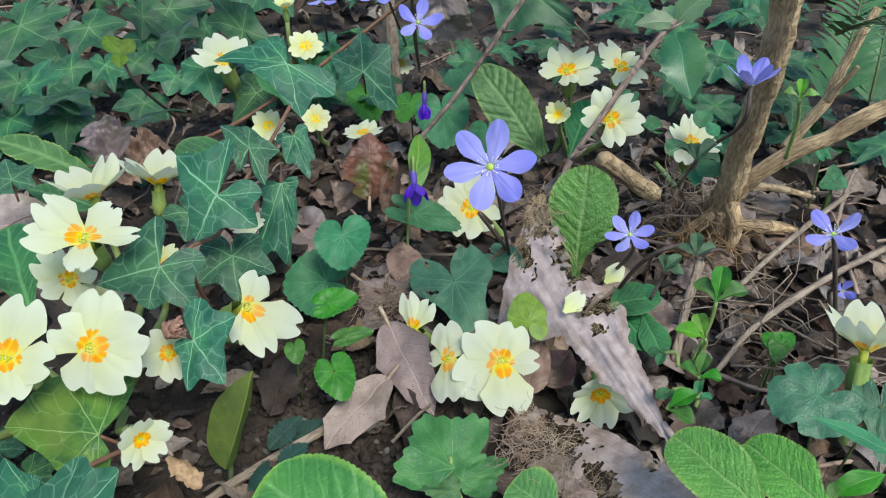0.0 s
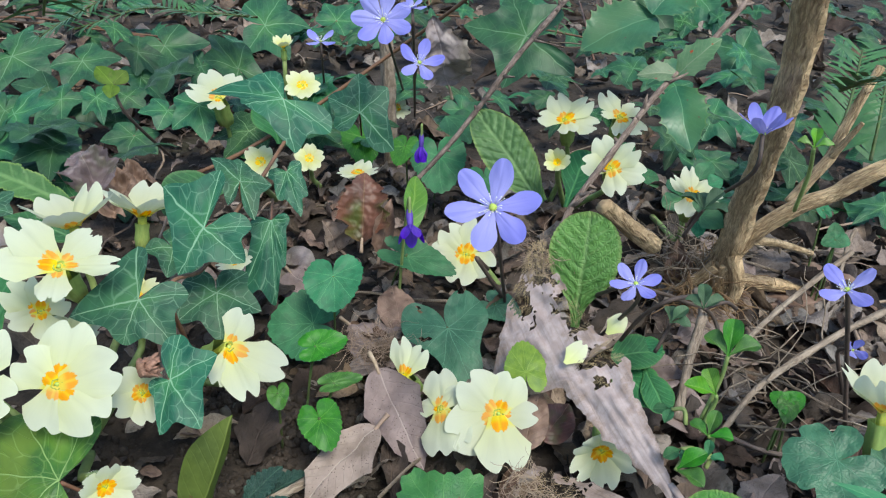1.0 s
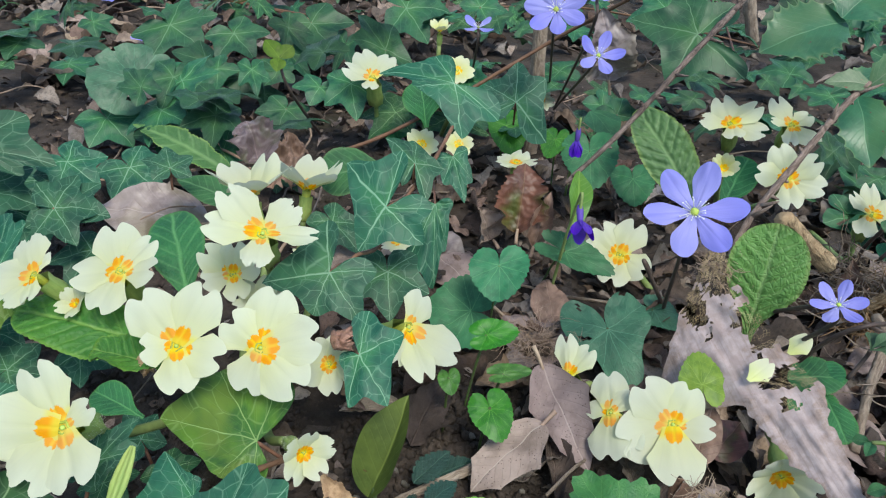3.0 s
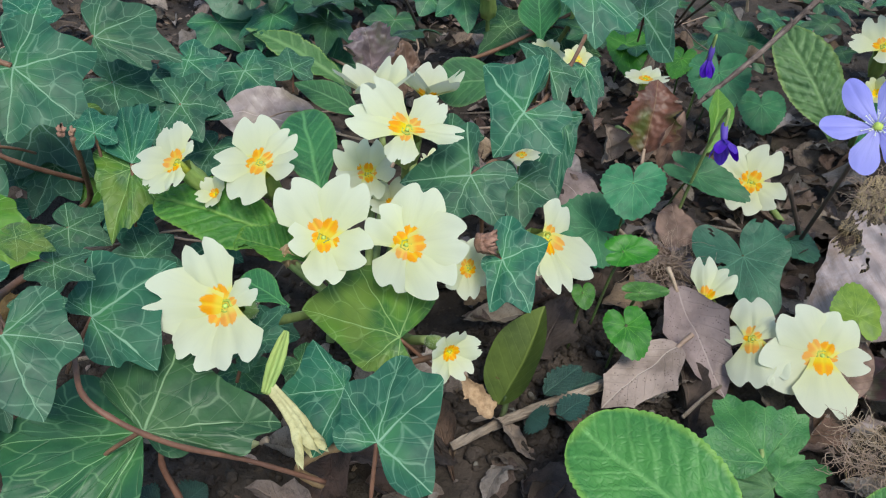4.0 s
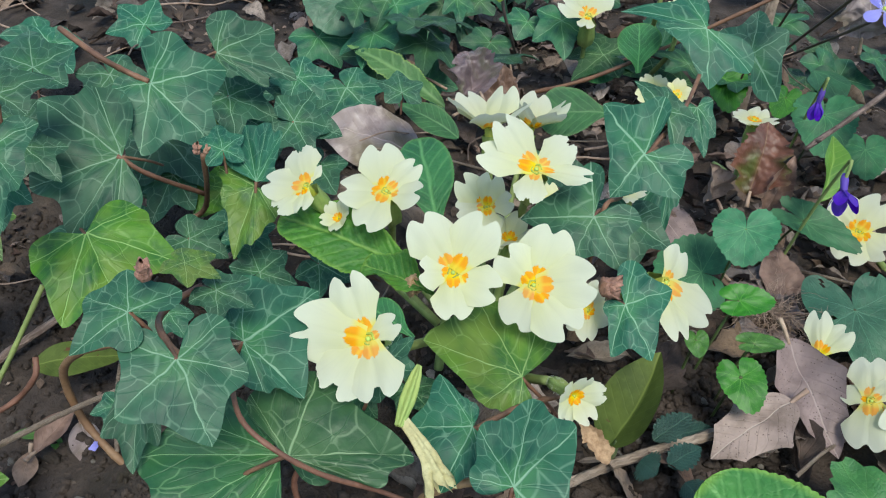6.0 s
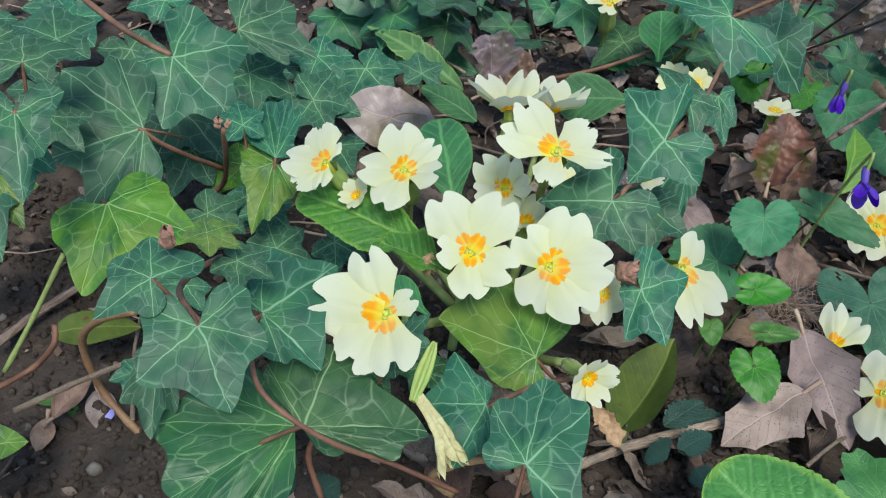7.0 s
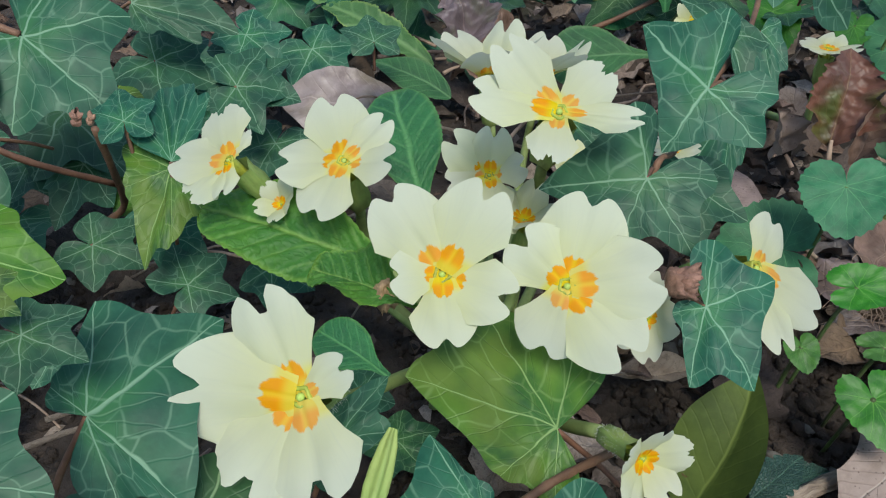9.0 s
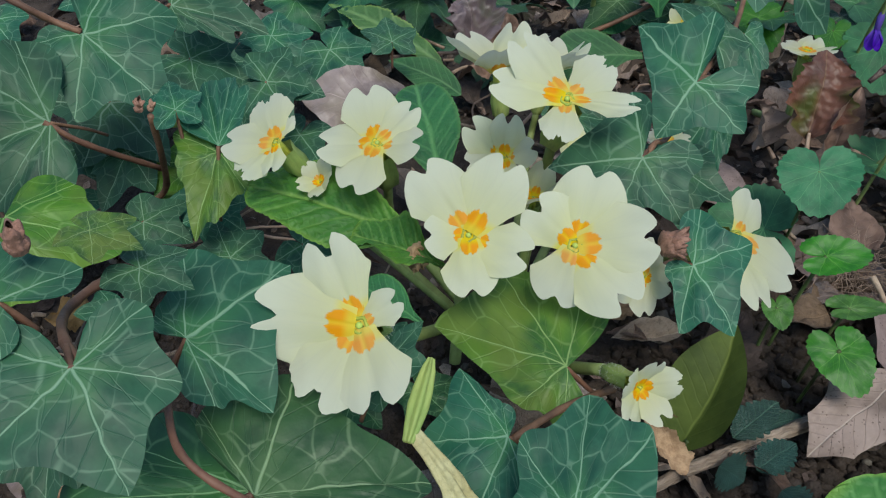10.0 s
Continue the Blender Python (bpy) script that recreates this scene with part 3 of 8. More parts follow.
def fan_leaf(outline, length, width, seed, droop=0.10, cup=0.0, wave=0.05, lobes=1.0, rings=7, seg=56, holes=0.0, reach=None, wedge=0.88):
    """A blade spread from its stalk's joint, tip towards +y."""
    rnd = random.Random(seed)
    bm = bmesh.new()
    uv = bm.loops.layers.uv.new("UVMap")
    skew = rnd.uniform(-0.06, 0.06)
    half = max(outline(math.pi * j / 60, lobes) * math.sin(math.pi * j / 60) for j in range(61))
    squeeze = width / 2 / (half * length)
    flat = {}
    keys = (-2.2, -1.0, 0.0, 1.0, 2.2)
    if reach:
        squeeze, skew = 1.0, 0.0
        ends = [(-3.15, reach[0][0] - min(0.62, wedge * max(0.15, 3.1 + reach[0][0])), reach[0][1])] + [(k, a, r) for k, (a, r) in zip(keys, reach)]
        ends.append((3.15, reach[4][0] + min(0.62, wedge * max(0.15, 3.1 - reach[4][0])), reach[4][1]))

    def real(th):
        """True angle, edge radius and lobe length of the canonical angle th."""
        for n, ((k0, a0, r0), (k1, a1, r1)) in enumerate(zip(ends, ends[1:])):
            if th <= k1 or n == len(ends) - 2:
                f = min(max((th - k0) / (k1 - k0), 0.0), 1.0)
                a = a0 + (a1 - a0) * f
                if n == 0 or n == len(ends) - 2:
                    g = f if n else 1 - f
                    return a, (r1 if n == 0 else r0) * max(0.04, (1 - 0.22 * g) * (1 - g**4) ** 0.5), r0 + (r1 - r0) * f
                gap = a1 - a0
                depth = 0.175 * lobes * min(1.0, (1.3 / gap) ** 1.5)
                mid = chord(a0, r0, a1, r1, a0 + gap / 2) * (1 - depth)
                h = 2 * f if f < 0.5 else 2 - 2 * f
                edge = chord(a0, r0, a0 + gap / 2, mid, a) if f < 0.5 else chord(a0 + gap / 2, mid, a1, r1, a)
                return a, edge * (1 + 0.09 * math.sin(math.pi * h) * (1.15 - h) + 0.05 * h**6), r0 + (r1 - r0) * f
        return ends[-1]

    def spot(th, s):
        r = outline(th, lobes) * s * (1 + 0.03 * noise.noise((math.cos(th) * 2 + seed * 3.1, math.sin(th) * 2, 1.0)))
        x, y = r * math.sin(th), r * math.cos(th)
        if reach:
            full = outline(0.0, lobes) + (outline(1.0, lobes) - outline(0.0, lobes)) * min(abs(th), 1.0) + (outline(2.2, lobes) - outline(1.0, lobes)) * min(max(abs(th) - 1.0, 0.0) / 1.2, 1.0)
            a, edge, far = real(th)
            r2 = s * edge / length * (1 + 0.02 * noise.noise((math.cos(th) * 3 + seed * 3.1, math.sin(th) * 3, 1.0)))
            x, y = s * edge / far * full * math.sin(th), s * edge / far * full * math.cos(th)
            d = r2
            z = -droop * d * d + wave * noise.noise((x * 2.2 + seed, y * 2.2, seed * 1.7)) + 0.35 * wave * noise.noise((x * 6 + seed, y * 6, seed))
            z += (0.16 * d * min(abs(math.sin(th - k)) for k in keys if abs(th - k) < 1.2 or abs(k) > 2) * s if outline is ivy_outline else 0.06 * d * abs(math.sin(1.5 * th)) * s)
            v = bm.verts.new((r2 * math.sin(a) * length, r2 * math.cos(a) * length, z * length))
            flat[v] = (x, y)
            return v
        d = math.hypot(x, y)
        z = -droop * d * d + cup * x * x + wave * noise.noise((x * 2.2 + seed, y * 2.2, seed * 1.7)) + 0.35 * wave * noise.noise((x * 6 + seed, y * 6, seed))
        z += (0.16 * d * min(abs(math.sin(th - k)) for k in keys if abs(th - k) < 1.2 or abs(k) > 2) * s if outline is ivy_outline else 0.05 * d * abs(math.sin(1.5 * th)) * s)
        v = bm.verts.new(((x + skew * y) * length * squeeze, y * length, z * length))
        flat[v] = (x, y)
        return v

    centre = spot(0.0, 0.0)
    rows = []
    angles = IVY_ANGLES if outline is ivy_outline else [-math.pi + 2 * math.pi * (j + 0.5) / seg for j in range(seg)]
    seg = len(angles)
    for i in range(1, rings + 1):
        rows.append([spot(th, (i / rings) ** 0.85) for th in angles])
    for j in range(seg - 1):
        bm.faces.new((centre, rows[0][j + 1], rows[0][j]))
        for a, b in zip(rows, rows[1:]):
            bm.faces.new((a[j], a[j + 1], b[j + 1], b[j]))
    if holes:
        gone = [f for f in bm.faces if noise.noise(f.calc_center_median() * 190 + Vector((seed, 0, 0))) > 0.62 - holes]
        bmesh.ops.delete(bm, geom=gone, context="FACES")
    for f in bm.faces:
        for lp in f.loops:
            lp[uv].uv = flat[lp.vert]
    return bm


def oval(v):
    return math.sin(math.pi * v**0.8) ** 0.8


def spoon(v):
    """Obovate primrose blade: narrow stalk end, broad round tip."""
    return (0.10 + 0.90 * (1 / (1 + math.exp(-(v - 0.33) * 12)))) * (1 - max(0.0, (v - 0.62) / 0.38) ** 2.3) ** 0.5


def tongue(v):
    """Long primrose blade, broad from low down, with a blunt tip."""
    return (0.30 + 0.70 * (1 / (1 + math.exp(-(v - 0.2) * 14)))) * (1 - max(0.0, (v - 0.5) / 0.5) ** 2.6) ** 0.5


def torn(v):
    """Long dead blade: a narrow folded foot, a broad upper half that tapers to shreds."""
    if v < 0.55:
        return 0.10 + 0.90 * (v / 0.55) ** 1.5
    return 0.08 + 0.92 * (1 - ((v - 0.55) / 0.45) ** 2) ** 0.8


def lance(v):
    return math.sin(math.pi * v**0.9) ** 1.1


def strip_leaf(shape, length, width, seed, bend=0.15, fold=0.1, wave=0.04, teeth=0.0, tooth_count=14, pucker=0.0, rows=22, cols=8, spines=0.0, holes=0.0, crumple=0.0, twist=0.0, roll=0.0, ragged=0.0, sweep=0.0, pleat=0.0):
    """A blade along its midrib from the stalk at the origin to the tip at +y."""
    bm = bmesh.new()
    uv, rim = bm.loops.layers.uv.new("UVMap"), bm.loops.layers.uv.new("Rim")
    uv = bm.loops.layers.uv["UVMap"]
    flat, grid, border = {}, [], {}
    for i in range(rows + 1):
        v = i / rows
        w = shape(min(max(v, 0.001), 0.999)) * width / 2
        row = []
        for j in range(-cols, cols + 1):
            u = j / cols
            ww = w
            if teeth:
                ww *= 1 + teeth * (abs(math.sin(math.pi * v * tooth_count)) ** 0.7 - 0.6) * abs(u) ** 3
            if ragged:
                ww *= 1 + ragged * (noise.noise((v * 7 + seed, 3.0 if u > 0 else -3.0, seed)) + 0.5 * noise.noise((v * 22 + seed, 3.0 if u > 0 else -3.0, seed)))
            if spines:
                ww *= 1 + spines * (0.35 - abs(math.sin(math.pi * v * tooth_count / 2)) ** 0.5) * abs(u) ** 2
            x = u * ww
            z = bend * length * (0.25 - (v - 0.5) ** 2) * 2 + fold * abs(x)
            z += wave * width * abs(u) ** 1.5 * math.sin(v * 9 + seed + (2 if u > 0 else 0)) * w / (width / 2 + 1e-9)
            z += pucker * width * (abs(math.sin((v - abs(u) * 0.22) * 10 * math.pi)) ** 0.6 * (0.5 + 0.5 * abs(math.sin(abs(u) * 3.4 * math.pi + 0.5 * math.sin(v * 40))) ** 0.6) * min(1, 0.2 + abs(u) * 5) + 0.5 * noise.noise((x * 300, v * length * 300, seed))) * 0.5
            if crumple:
                p, q = x * 0.77 + v * length * 0.64, v * length * 0.77 - x * 0.64
                z += crumple * width * (0.8 * noise.noise((p * 52 + seed, q * 67, seed * 1.37)) + 0.45 * noise.noise((q * 171, p * 143 + seed, seed * 2.1)) - 0.6 * abs(noise.noise((p * 83 + seed, q * 104, 3.3))) + 0.15 * noise.noise((p * 520, q * 480, seed)))
            z += pleat * width * (noise.noise((u * 5.5 + seed, v * 1.6, seed)) + 0.6 * abs(noise.noise((u * 12, v * 3.0 + seed, 2.0))))
            xx = x
            if roll:
                a = roll * u
                xx, z = x * math.cos(a * 0.6), z + abs(x) * math.sin(abs(a))
            y = v * length
            if twist:
                a = twist * (v - 0.5)
                xx, z = xx * math.cos(a) - z * math.sin(a), xx * math.sin(a) + z * math.cos(a)
            xx += sweep * length * math.sin(math.pi * v)
            vert = bm.verts.new((xx, y, z))
            flat[vert] = (u * max(shape(min(max(v, 0.001), 0.999)), 0.05) * width / length / 2 * 1.4, v)
            border[vert] = (max(abs(u), (v - 0.6) / 0.4), v)
            row.append(vert)
        grid.append(row)
    for a, b in zip(grid, grid[1:]):
        for k in range(2 * cols):
            bm.faces.new((a[k], a[k + 1], b[k + 1], b[k]))
    if holes:
        gone = []
        for f in bm.faces:
            c = f.calc_center_median()
            patch = noise.noise(c * 75 + Vector((seed * 1.3, 0, 0))) + (0.45 if c.y > 0.86 * length else 0.0)
            if patch > 0.55 - holes and noise.noise(c * 340 + Vector((0, seed, 0))) + 0.35 * noise.noise(c * 900) > 0.16 - 0.5 * (patch - 0.55 + holes):
                gone.append(f)
        bmesh.ops.delete(bm, geom=gone, context="FACES")
    for f in bm.faces:
        for lp in f.loops:
            lp[uv].uv = flat[lp.vert]
            lp[rim].uv = border[lp.vert]
    return bm


def lace_leaf(length, left, right, seed, lace, rows=104, cols=40):
    """A rotted blade along +y with its own left and right border: the skin and, where it has rotted, a net of veins."""
    skin, net = bmesh.new(), bmesh.new()
    rnd = random.Random(seed)
    for bm in (skin, net):
        bm.loops.layers.uv.new("UVMap")
        bm.loops.layers.uv.new("Rim")
    grid, flat = [], []
    for i in range(rows + 1):
        v = i / rows
        a = float(np.interp(v, [p[0] for p in left], [p[1] for p in left]))
        b = float(np.interp(v, [p[0] for p in right], [p[1] for p in right]))
        fray = 0.0016 * noise.noise((v * 26, 1.0, seed)) + 0.0009 * noise.noise((v * 70, 2.0, seed))
        a, b = a + fray, b + 0.0012 * noise.noise((v * 30, 5.0, seed)) + 0.0006 * noise.noise((v * 80, 7.0, seed))
        row, tag = [], []
        for j in range(cols + 1):
            u = j / cols
            x, y = a + (b - a) * u, v * length
            inner = min(1.0, 8 * u, 8 - 8 * u) * min(1.0, 12 * v, 12 - 12 * v)
            loose = min(0.0004, 0.35 * (b - a) / cols) * inner
            x += rnd.uniform(-1, 1) * loose
            y += rnd.uniform(-1, 1) * loose
            crease = x + 0.0025 + 0.0020 * noise.noise((v * 5, 0.3, seed))
            z = -0.10 * abs(crease) + 0.0016 * noise.noise((x * 70, y * 48, seed)) + 0.0011 * noise.noise((x * 160 + y * 60, y * 90, seed))
            z += 0.0012 * abs(noise.noise((x * 210 + y * 120, y * 60 - x * 30, 2.2))) + 0.0003 * noise.noise((x * 600, y * 420, seed))
            z += 0.0011 * abs(noise.noise((x * 230 + 30 * y, y * 26, seed + 4.0))) + 0.0005 * noise.noise((x * 520 + 40 * y, y * 55, seed + 6.0))
            z -= 9.0 * min(0.0, x + 0.016) ** 2
            row.append(Vector((x, y, z)))
            tag.append((0.5 * x / length * 5, v, 2 * abs(u - 0.5)))
        grid.append(row)
        flat.append(tag)

    def fill(bm, keep):
        verts = {}
        uv, rim = bm.loops.layers.uv["UVMap"], bm.loops.layers.uv["Rim"]
        for i in range(rows):
            for j in range(cols):
                if keep(i, j):
                    corner = [(i, j), (i, j + 1), (i + 1, j + 1), (i + 1, j)]
                    f = bm.faces.new([verts.setdefault(c, bm.verts.new(grid[c[0]][c[1]])) if c not in verts else verts[c] for c in corner])
                    for lp, c in zip(f.loops, corner):
                        lp[uv].uv = flat[c[0]][c[1]][:2]
                        lp[rim].uv = (flat[c[0]][c[1]][2], c[0] / rows)
        bmesh.ops.delete(bm, geom=[v for v in bm.verts if not v.link_faces], context="VERTS")

    def rot(i, j):
        p = grid[i][j]
        worst = max(depth + 0.1 - math.hypot((p.y / length - v) / rv, (p.x - x) / rx) for v, x, rv, rx, depth in lace)
        return worst + 0.75 * noise.noise((p.x * 260, p.y * 260, seed)) + 0.35 * noise.noise((p.x * 700, p.y * 700, seed))

    fill(skin, lambda i, j: rot(i, j) < 0)
    fill(net, lambda i, j: 0 <= rot(i, j) < 1.3 and noise.noise((i * 0.45, j * 0.45, seed + 9.0)) > -0.08)
    lines = bmesh.ops.inset_individual(net, faces=net.faces[:], thickness=0.00008)["faces"]
    inner = [f for f in net.faces if f not in set(lines)]
    bmesh.ops.delete(net, geom=inner, context="FACES")
    return skin, net


COUNT = [0]


def seed_next():
    COUNT[0] += 1
    return COUNT[0]


def petiole(leaf, points, r, material):
    part("petiole", tube(points, r * 1.15, r, 6, 4), material, leaf)


def ivy_leaf(plant, node, tip, up, width, skin=IVY, label="", lobes=1.0, droop=0.14, wave=0.06, reach=None, wedge=0.88):
    seed = seed_next()
    node, tip = Vector(node), Vector(tip)
    bm = fan_leaf(ivy_outline, (tip - node).length, width, seed, droop, 0.05, wave, lobes, 8, 96, 0.0, reach, wedge)
    leaf = part("leaf", bm, skin, plant, label, stand(node, tip - node, up))
    back, low = (node - tip).normalized(), Vector(up).normalized() * -1.0
    s = min((tip - node).length, 0.03)
    end = node + back * 0.45 * s + low * 0.6 * s
    end.z = max(end.z, lie(end.x, end.y))
    petiole(leaf, [node + low * 0.0003, node + back * 0.12 * s + low * 0.15 * s, node + back * 0.3 * s + low * 0.36 * s, end], 0.0005, VINE)
    return leaf


def heart_leaf(plant, node, tip, up, width, skin=HEART, label="", outline=heart_outline, droop=0.06, cup=0.10, stem=True, holes=0.0, wave=0.07):
    seed = seed_next()
    node, tip = Vector(node), Vector(tip)
    leaf = part("leaf", fan_leaf(outline, (tip - node).length, width, seed, droop, cup, wave, 1.0, 8, 84, holes), skin, plant, label, stand(node, tip - node, up))
    if stem:
        back = (node - tip) * 0.5
        foot = Vector((node.x + back.x, node.y + back.y, 0))
        foot.z = lie(foot.x, foot.y) - 0.002
        petiole(leaf, [node, node.lerp(foot, 0.45) + Vector((0, 0, 0.004)), foot], 0.00045, PETIOLE)
    return leaf


def blade_leaf(plant, base, tip, up, width, skin=PRIM, label="", shape=spoon, name="leaf", **how):
    base, tip = Vector(base), Vector(tip)
    if skin in (PRIM, PRIM_DARK, PRIM_PALE, PRIM_FRESH) and shape in (spoon, tongue):
        how = {"teeth": 0.035, "tooth_count": 27, "rows": 130, "cols": 16, **how}
    how.setdefault("rows", 44)
    return part(name, strip_leaf(shape, (tip - base).length, width, seed_next(), **how), skin, plant, label, stand(base, tip - base, up))


def petal_mesh(name, length, width, seed, material, notch=0.16, rise=0.1, curl=0.1, claw=0.2, rows=14, cols=11, fray=0.0, round_end=0.6):
    """Petal from the flower's centre along +y, notched at its end."""
    bm = bmesh.new()
    uv = bm.loops.layers.uv.new("UVMap")
    flat, grid = {}, []
    for i in range(rows + 1):
        v = i / rows
        row = []
        for j in range(-cols, cols + 1):
            u = j / cols
            grow = min(v / 0.72, 1.0)
            w = claw + (1 - claw) * (grow * grow * (3 - 2 * grow)) ** 0.8
            end = 1 - round_end * (1 - math.sqrt(max(0.0, 1 - 0.97 * u * u))) - notch * math.exp(-((u / 0.2) ** 2)) - fray * abs(noise.noise((u * 5 + seed, 0.0, seed)))
            y = v * (1 if v < 0.35 else 1 + (end - 1) * ((v - 0.35) / 0.65))
            x = u * w
            z = rise * y + curl * (y * y) - 0.05 * u * u * w + 0.035 * noise.noise((x * 2 + seed, y * 2.4, seed * 1.3)) - 0.012 * math.exp(-((u / 0.12) ** 2))
            vert = bm.verts.new((x * width / 2, y * length, z * length))
            flat[vert] = (x * 0.5, y)
            row.append(vert)
        grid.append(row)
    for a, b in zip(grid, grid[1:]):
        for k in range(2 * cols):
            bm.faces.new((a[k], a[k + 1], b[k + 1], b[k]))
    for f in bm.faces:
        for lp in f.loops:
            lp[uv].uv = flat[lp.vert]
    return mesh_of(name, bm, material)


def revolve(profile, sides=12, ribs=0.0):
    """A turned form round z from (radius, height) pairs."""
    bm = bmesh.new()
    rings = []
    for r, z in profile:
        rings.append([bm.verts.new((r * (1 + ribs * math.cos(5 * 2 * math.pi * k / sides)) * math.cos(2 * math.pi * k / sides), r * (1 + ribs * math.cos(5 * 2 * math.pi * k / sides)) * math.sin(2 * math.pi * k / sides), z)) for k in range(sides)])
    for a, b in zip(rings, rings[1:]):
        for k in range(sides):
            bm.faces.new((a[k], a[(k + 1) % sides], b[(k + 1) % sides], b[k]))
    return bm


PRIM_PETALS = [petal_mesh("petal", 1.0, 1.0, s, PETAL, 0.17 + 0.05 * (s % 3), 0.06, (-0.05, 0.05, 0.10, -0.14, 0.0, 0.16)[s % 6], 0.36, fray=0.14 if s > 5 else 0.0) for s in range(9)]
YOUNG_PETALS = [petal_mesh("petal", 1.0, 1.0, 70 + s, PETAL_YELLOW, 0.16, 0.06, (-0.05, 0.08, 0.16)[s % 3], 0.36, fray=0.05) for s in range(6)]
BLUE_PETALS = [petal_mesh("petal", 0.0130, 0.0070, 30 + s, PETAL_BLUE, 0.0, 0.12, (0.05, 0.16, -0.05)[s % 3], 0.3, round_end=0.42) for s in range(6)]


def down(m, profile, count, reach, seed):
    """Fine white hairs standing off a turned form round z, posed by m."""
    rnd, bm = random.Random(seed), bmesh.new()
    for _ in range(count):
        k = rnd.randrange(len(profile) - 1)
        f, a = rnd.random(), rnd.uniform(0, 6.283)
        r = profile[k][0] + (profile[k + 1][0] - profile[k][0]) * f
        z = profile[k][1] + (profile[k + 1][1] - profile[k][1]) * f
        p = Vector((r * math.cos(a) * 0.97, r * math.sin(a) * 0.97, z))
        q = p + Vector((math.cos(a + rnd.uniform(-0.5, 0.5)), math.sin(a + rnd.uniform(-0.5, 0.5)), rnd.uniform(-0.4, 0.6))) * reach * rnd.uniform(0.5, 1.2)
        add_tube(bm, [m @ p, m @ q], 0.000022, 0.00001, 3)
    return bm


def primrose_flower(plant, at, face, petals, foot=None, lift=0.0, label="", ragged=False, husk=1.25, young=False, downy=False):
    """One primrose: notched petals round a throat, on a ribbed calyx and a downy stalk.
    petals: for each the angle in the flower's plane from the east, its length and its breadth in metres."""
    at, face = Vector(at), Vector(face).normalized()
    m = stand(at, face.cross(Vector((1, 0, 0))), face)
    k = sum(p[1] for p in petals) / len(petals) / 0.016
    throat = revolve(((0.0, -0.0016), (0.0008, -0.0012), (0.0010, 0.0002), (0.0012, 0.0007), (0.0015, 0.0008), (0.0018, 0.0005), (0.0015, -0.006), (0.0014, -0.012)), 20, 0.10)
    flower = part("flower", throat, THROAT, plant, label, m @ Matrix.Scale(k, 4))
    rnd = random.Random(int(abs(at.x * 7e4) + abs(at.y * 5e4)))
    for i, (angle, length, breadth) in enumerate(petals):
        q = m @ pose(0, 0, 0, 0, 0, angle - 90) @ pose(0, 0.0006 * k, (0.0004 + 0.0004 * (i % 2)) * k, lift + rnd.uniform(-5, 5), rnd.uniform(-5, 5), 0)
        q = q @ Matrix.Diagonal((breadth, length / math.cos(radians(lift)), length, 1))
        part("petal", YOUNG_PETALS[i] if young else PRIM_PETALS[rnd.randrange(6, 9) if ragged and i != 1 else rnd.randrange(6)], PETAL, flower, "", q)
    pistil = bmesh.new()
    bmesh.ops.create_icosphere(pistil, subdivisions=2, radius=0.0007)
    part("pistil", pistil, PISTIL, flower, "", m @ Matrix.Translation((0, 0, 0.0004 * k)) @ Matrix.Scale(k, 4))
    cal = revolve(((0.0012, -0.016), (0.0026, -0.0145), (0.0031, -0.010), (0.0027, -0.006), (0.0030, -0.003)), 15, 0.16)
    part("calyx", cal, CALYX, flower, "", m @ Matrix.Scale(k * husk, 4))
    if downy:
        part("hairs", down(m @ Matrix.Scale(k * husk, 4), ((0.0012, -0.016), (0.0026, -0.0145), (0.0031, -0.010), (0.0027, -0.006)), 420, 0.0008, 5), HAIR, flower)
    if foot is not None:
        a = at - face * 0.0155 * k * husk
        foot = Vector(foot)
        bend = a - face * 0.012
        bend.z = max(bend.z - 0.004, foot.z + 0.004)
        part("stalk", tube([a, bend, bend.lerp(foot, 0.6), foot], 0.0013, 0.0016, 7, 4), STALK, flower)
    return flower


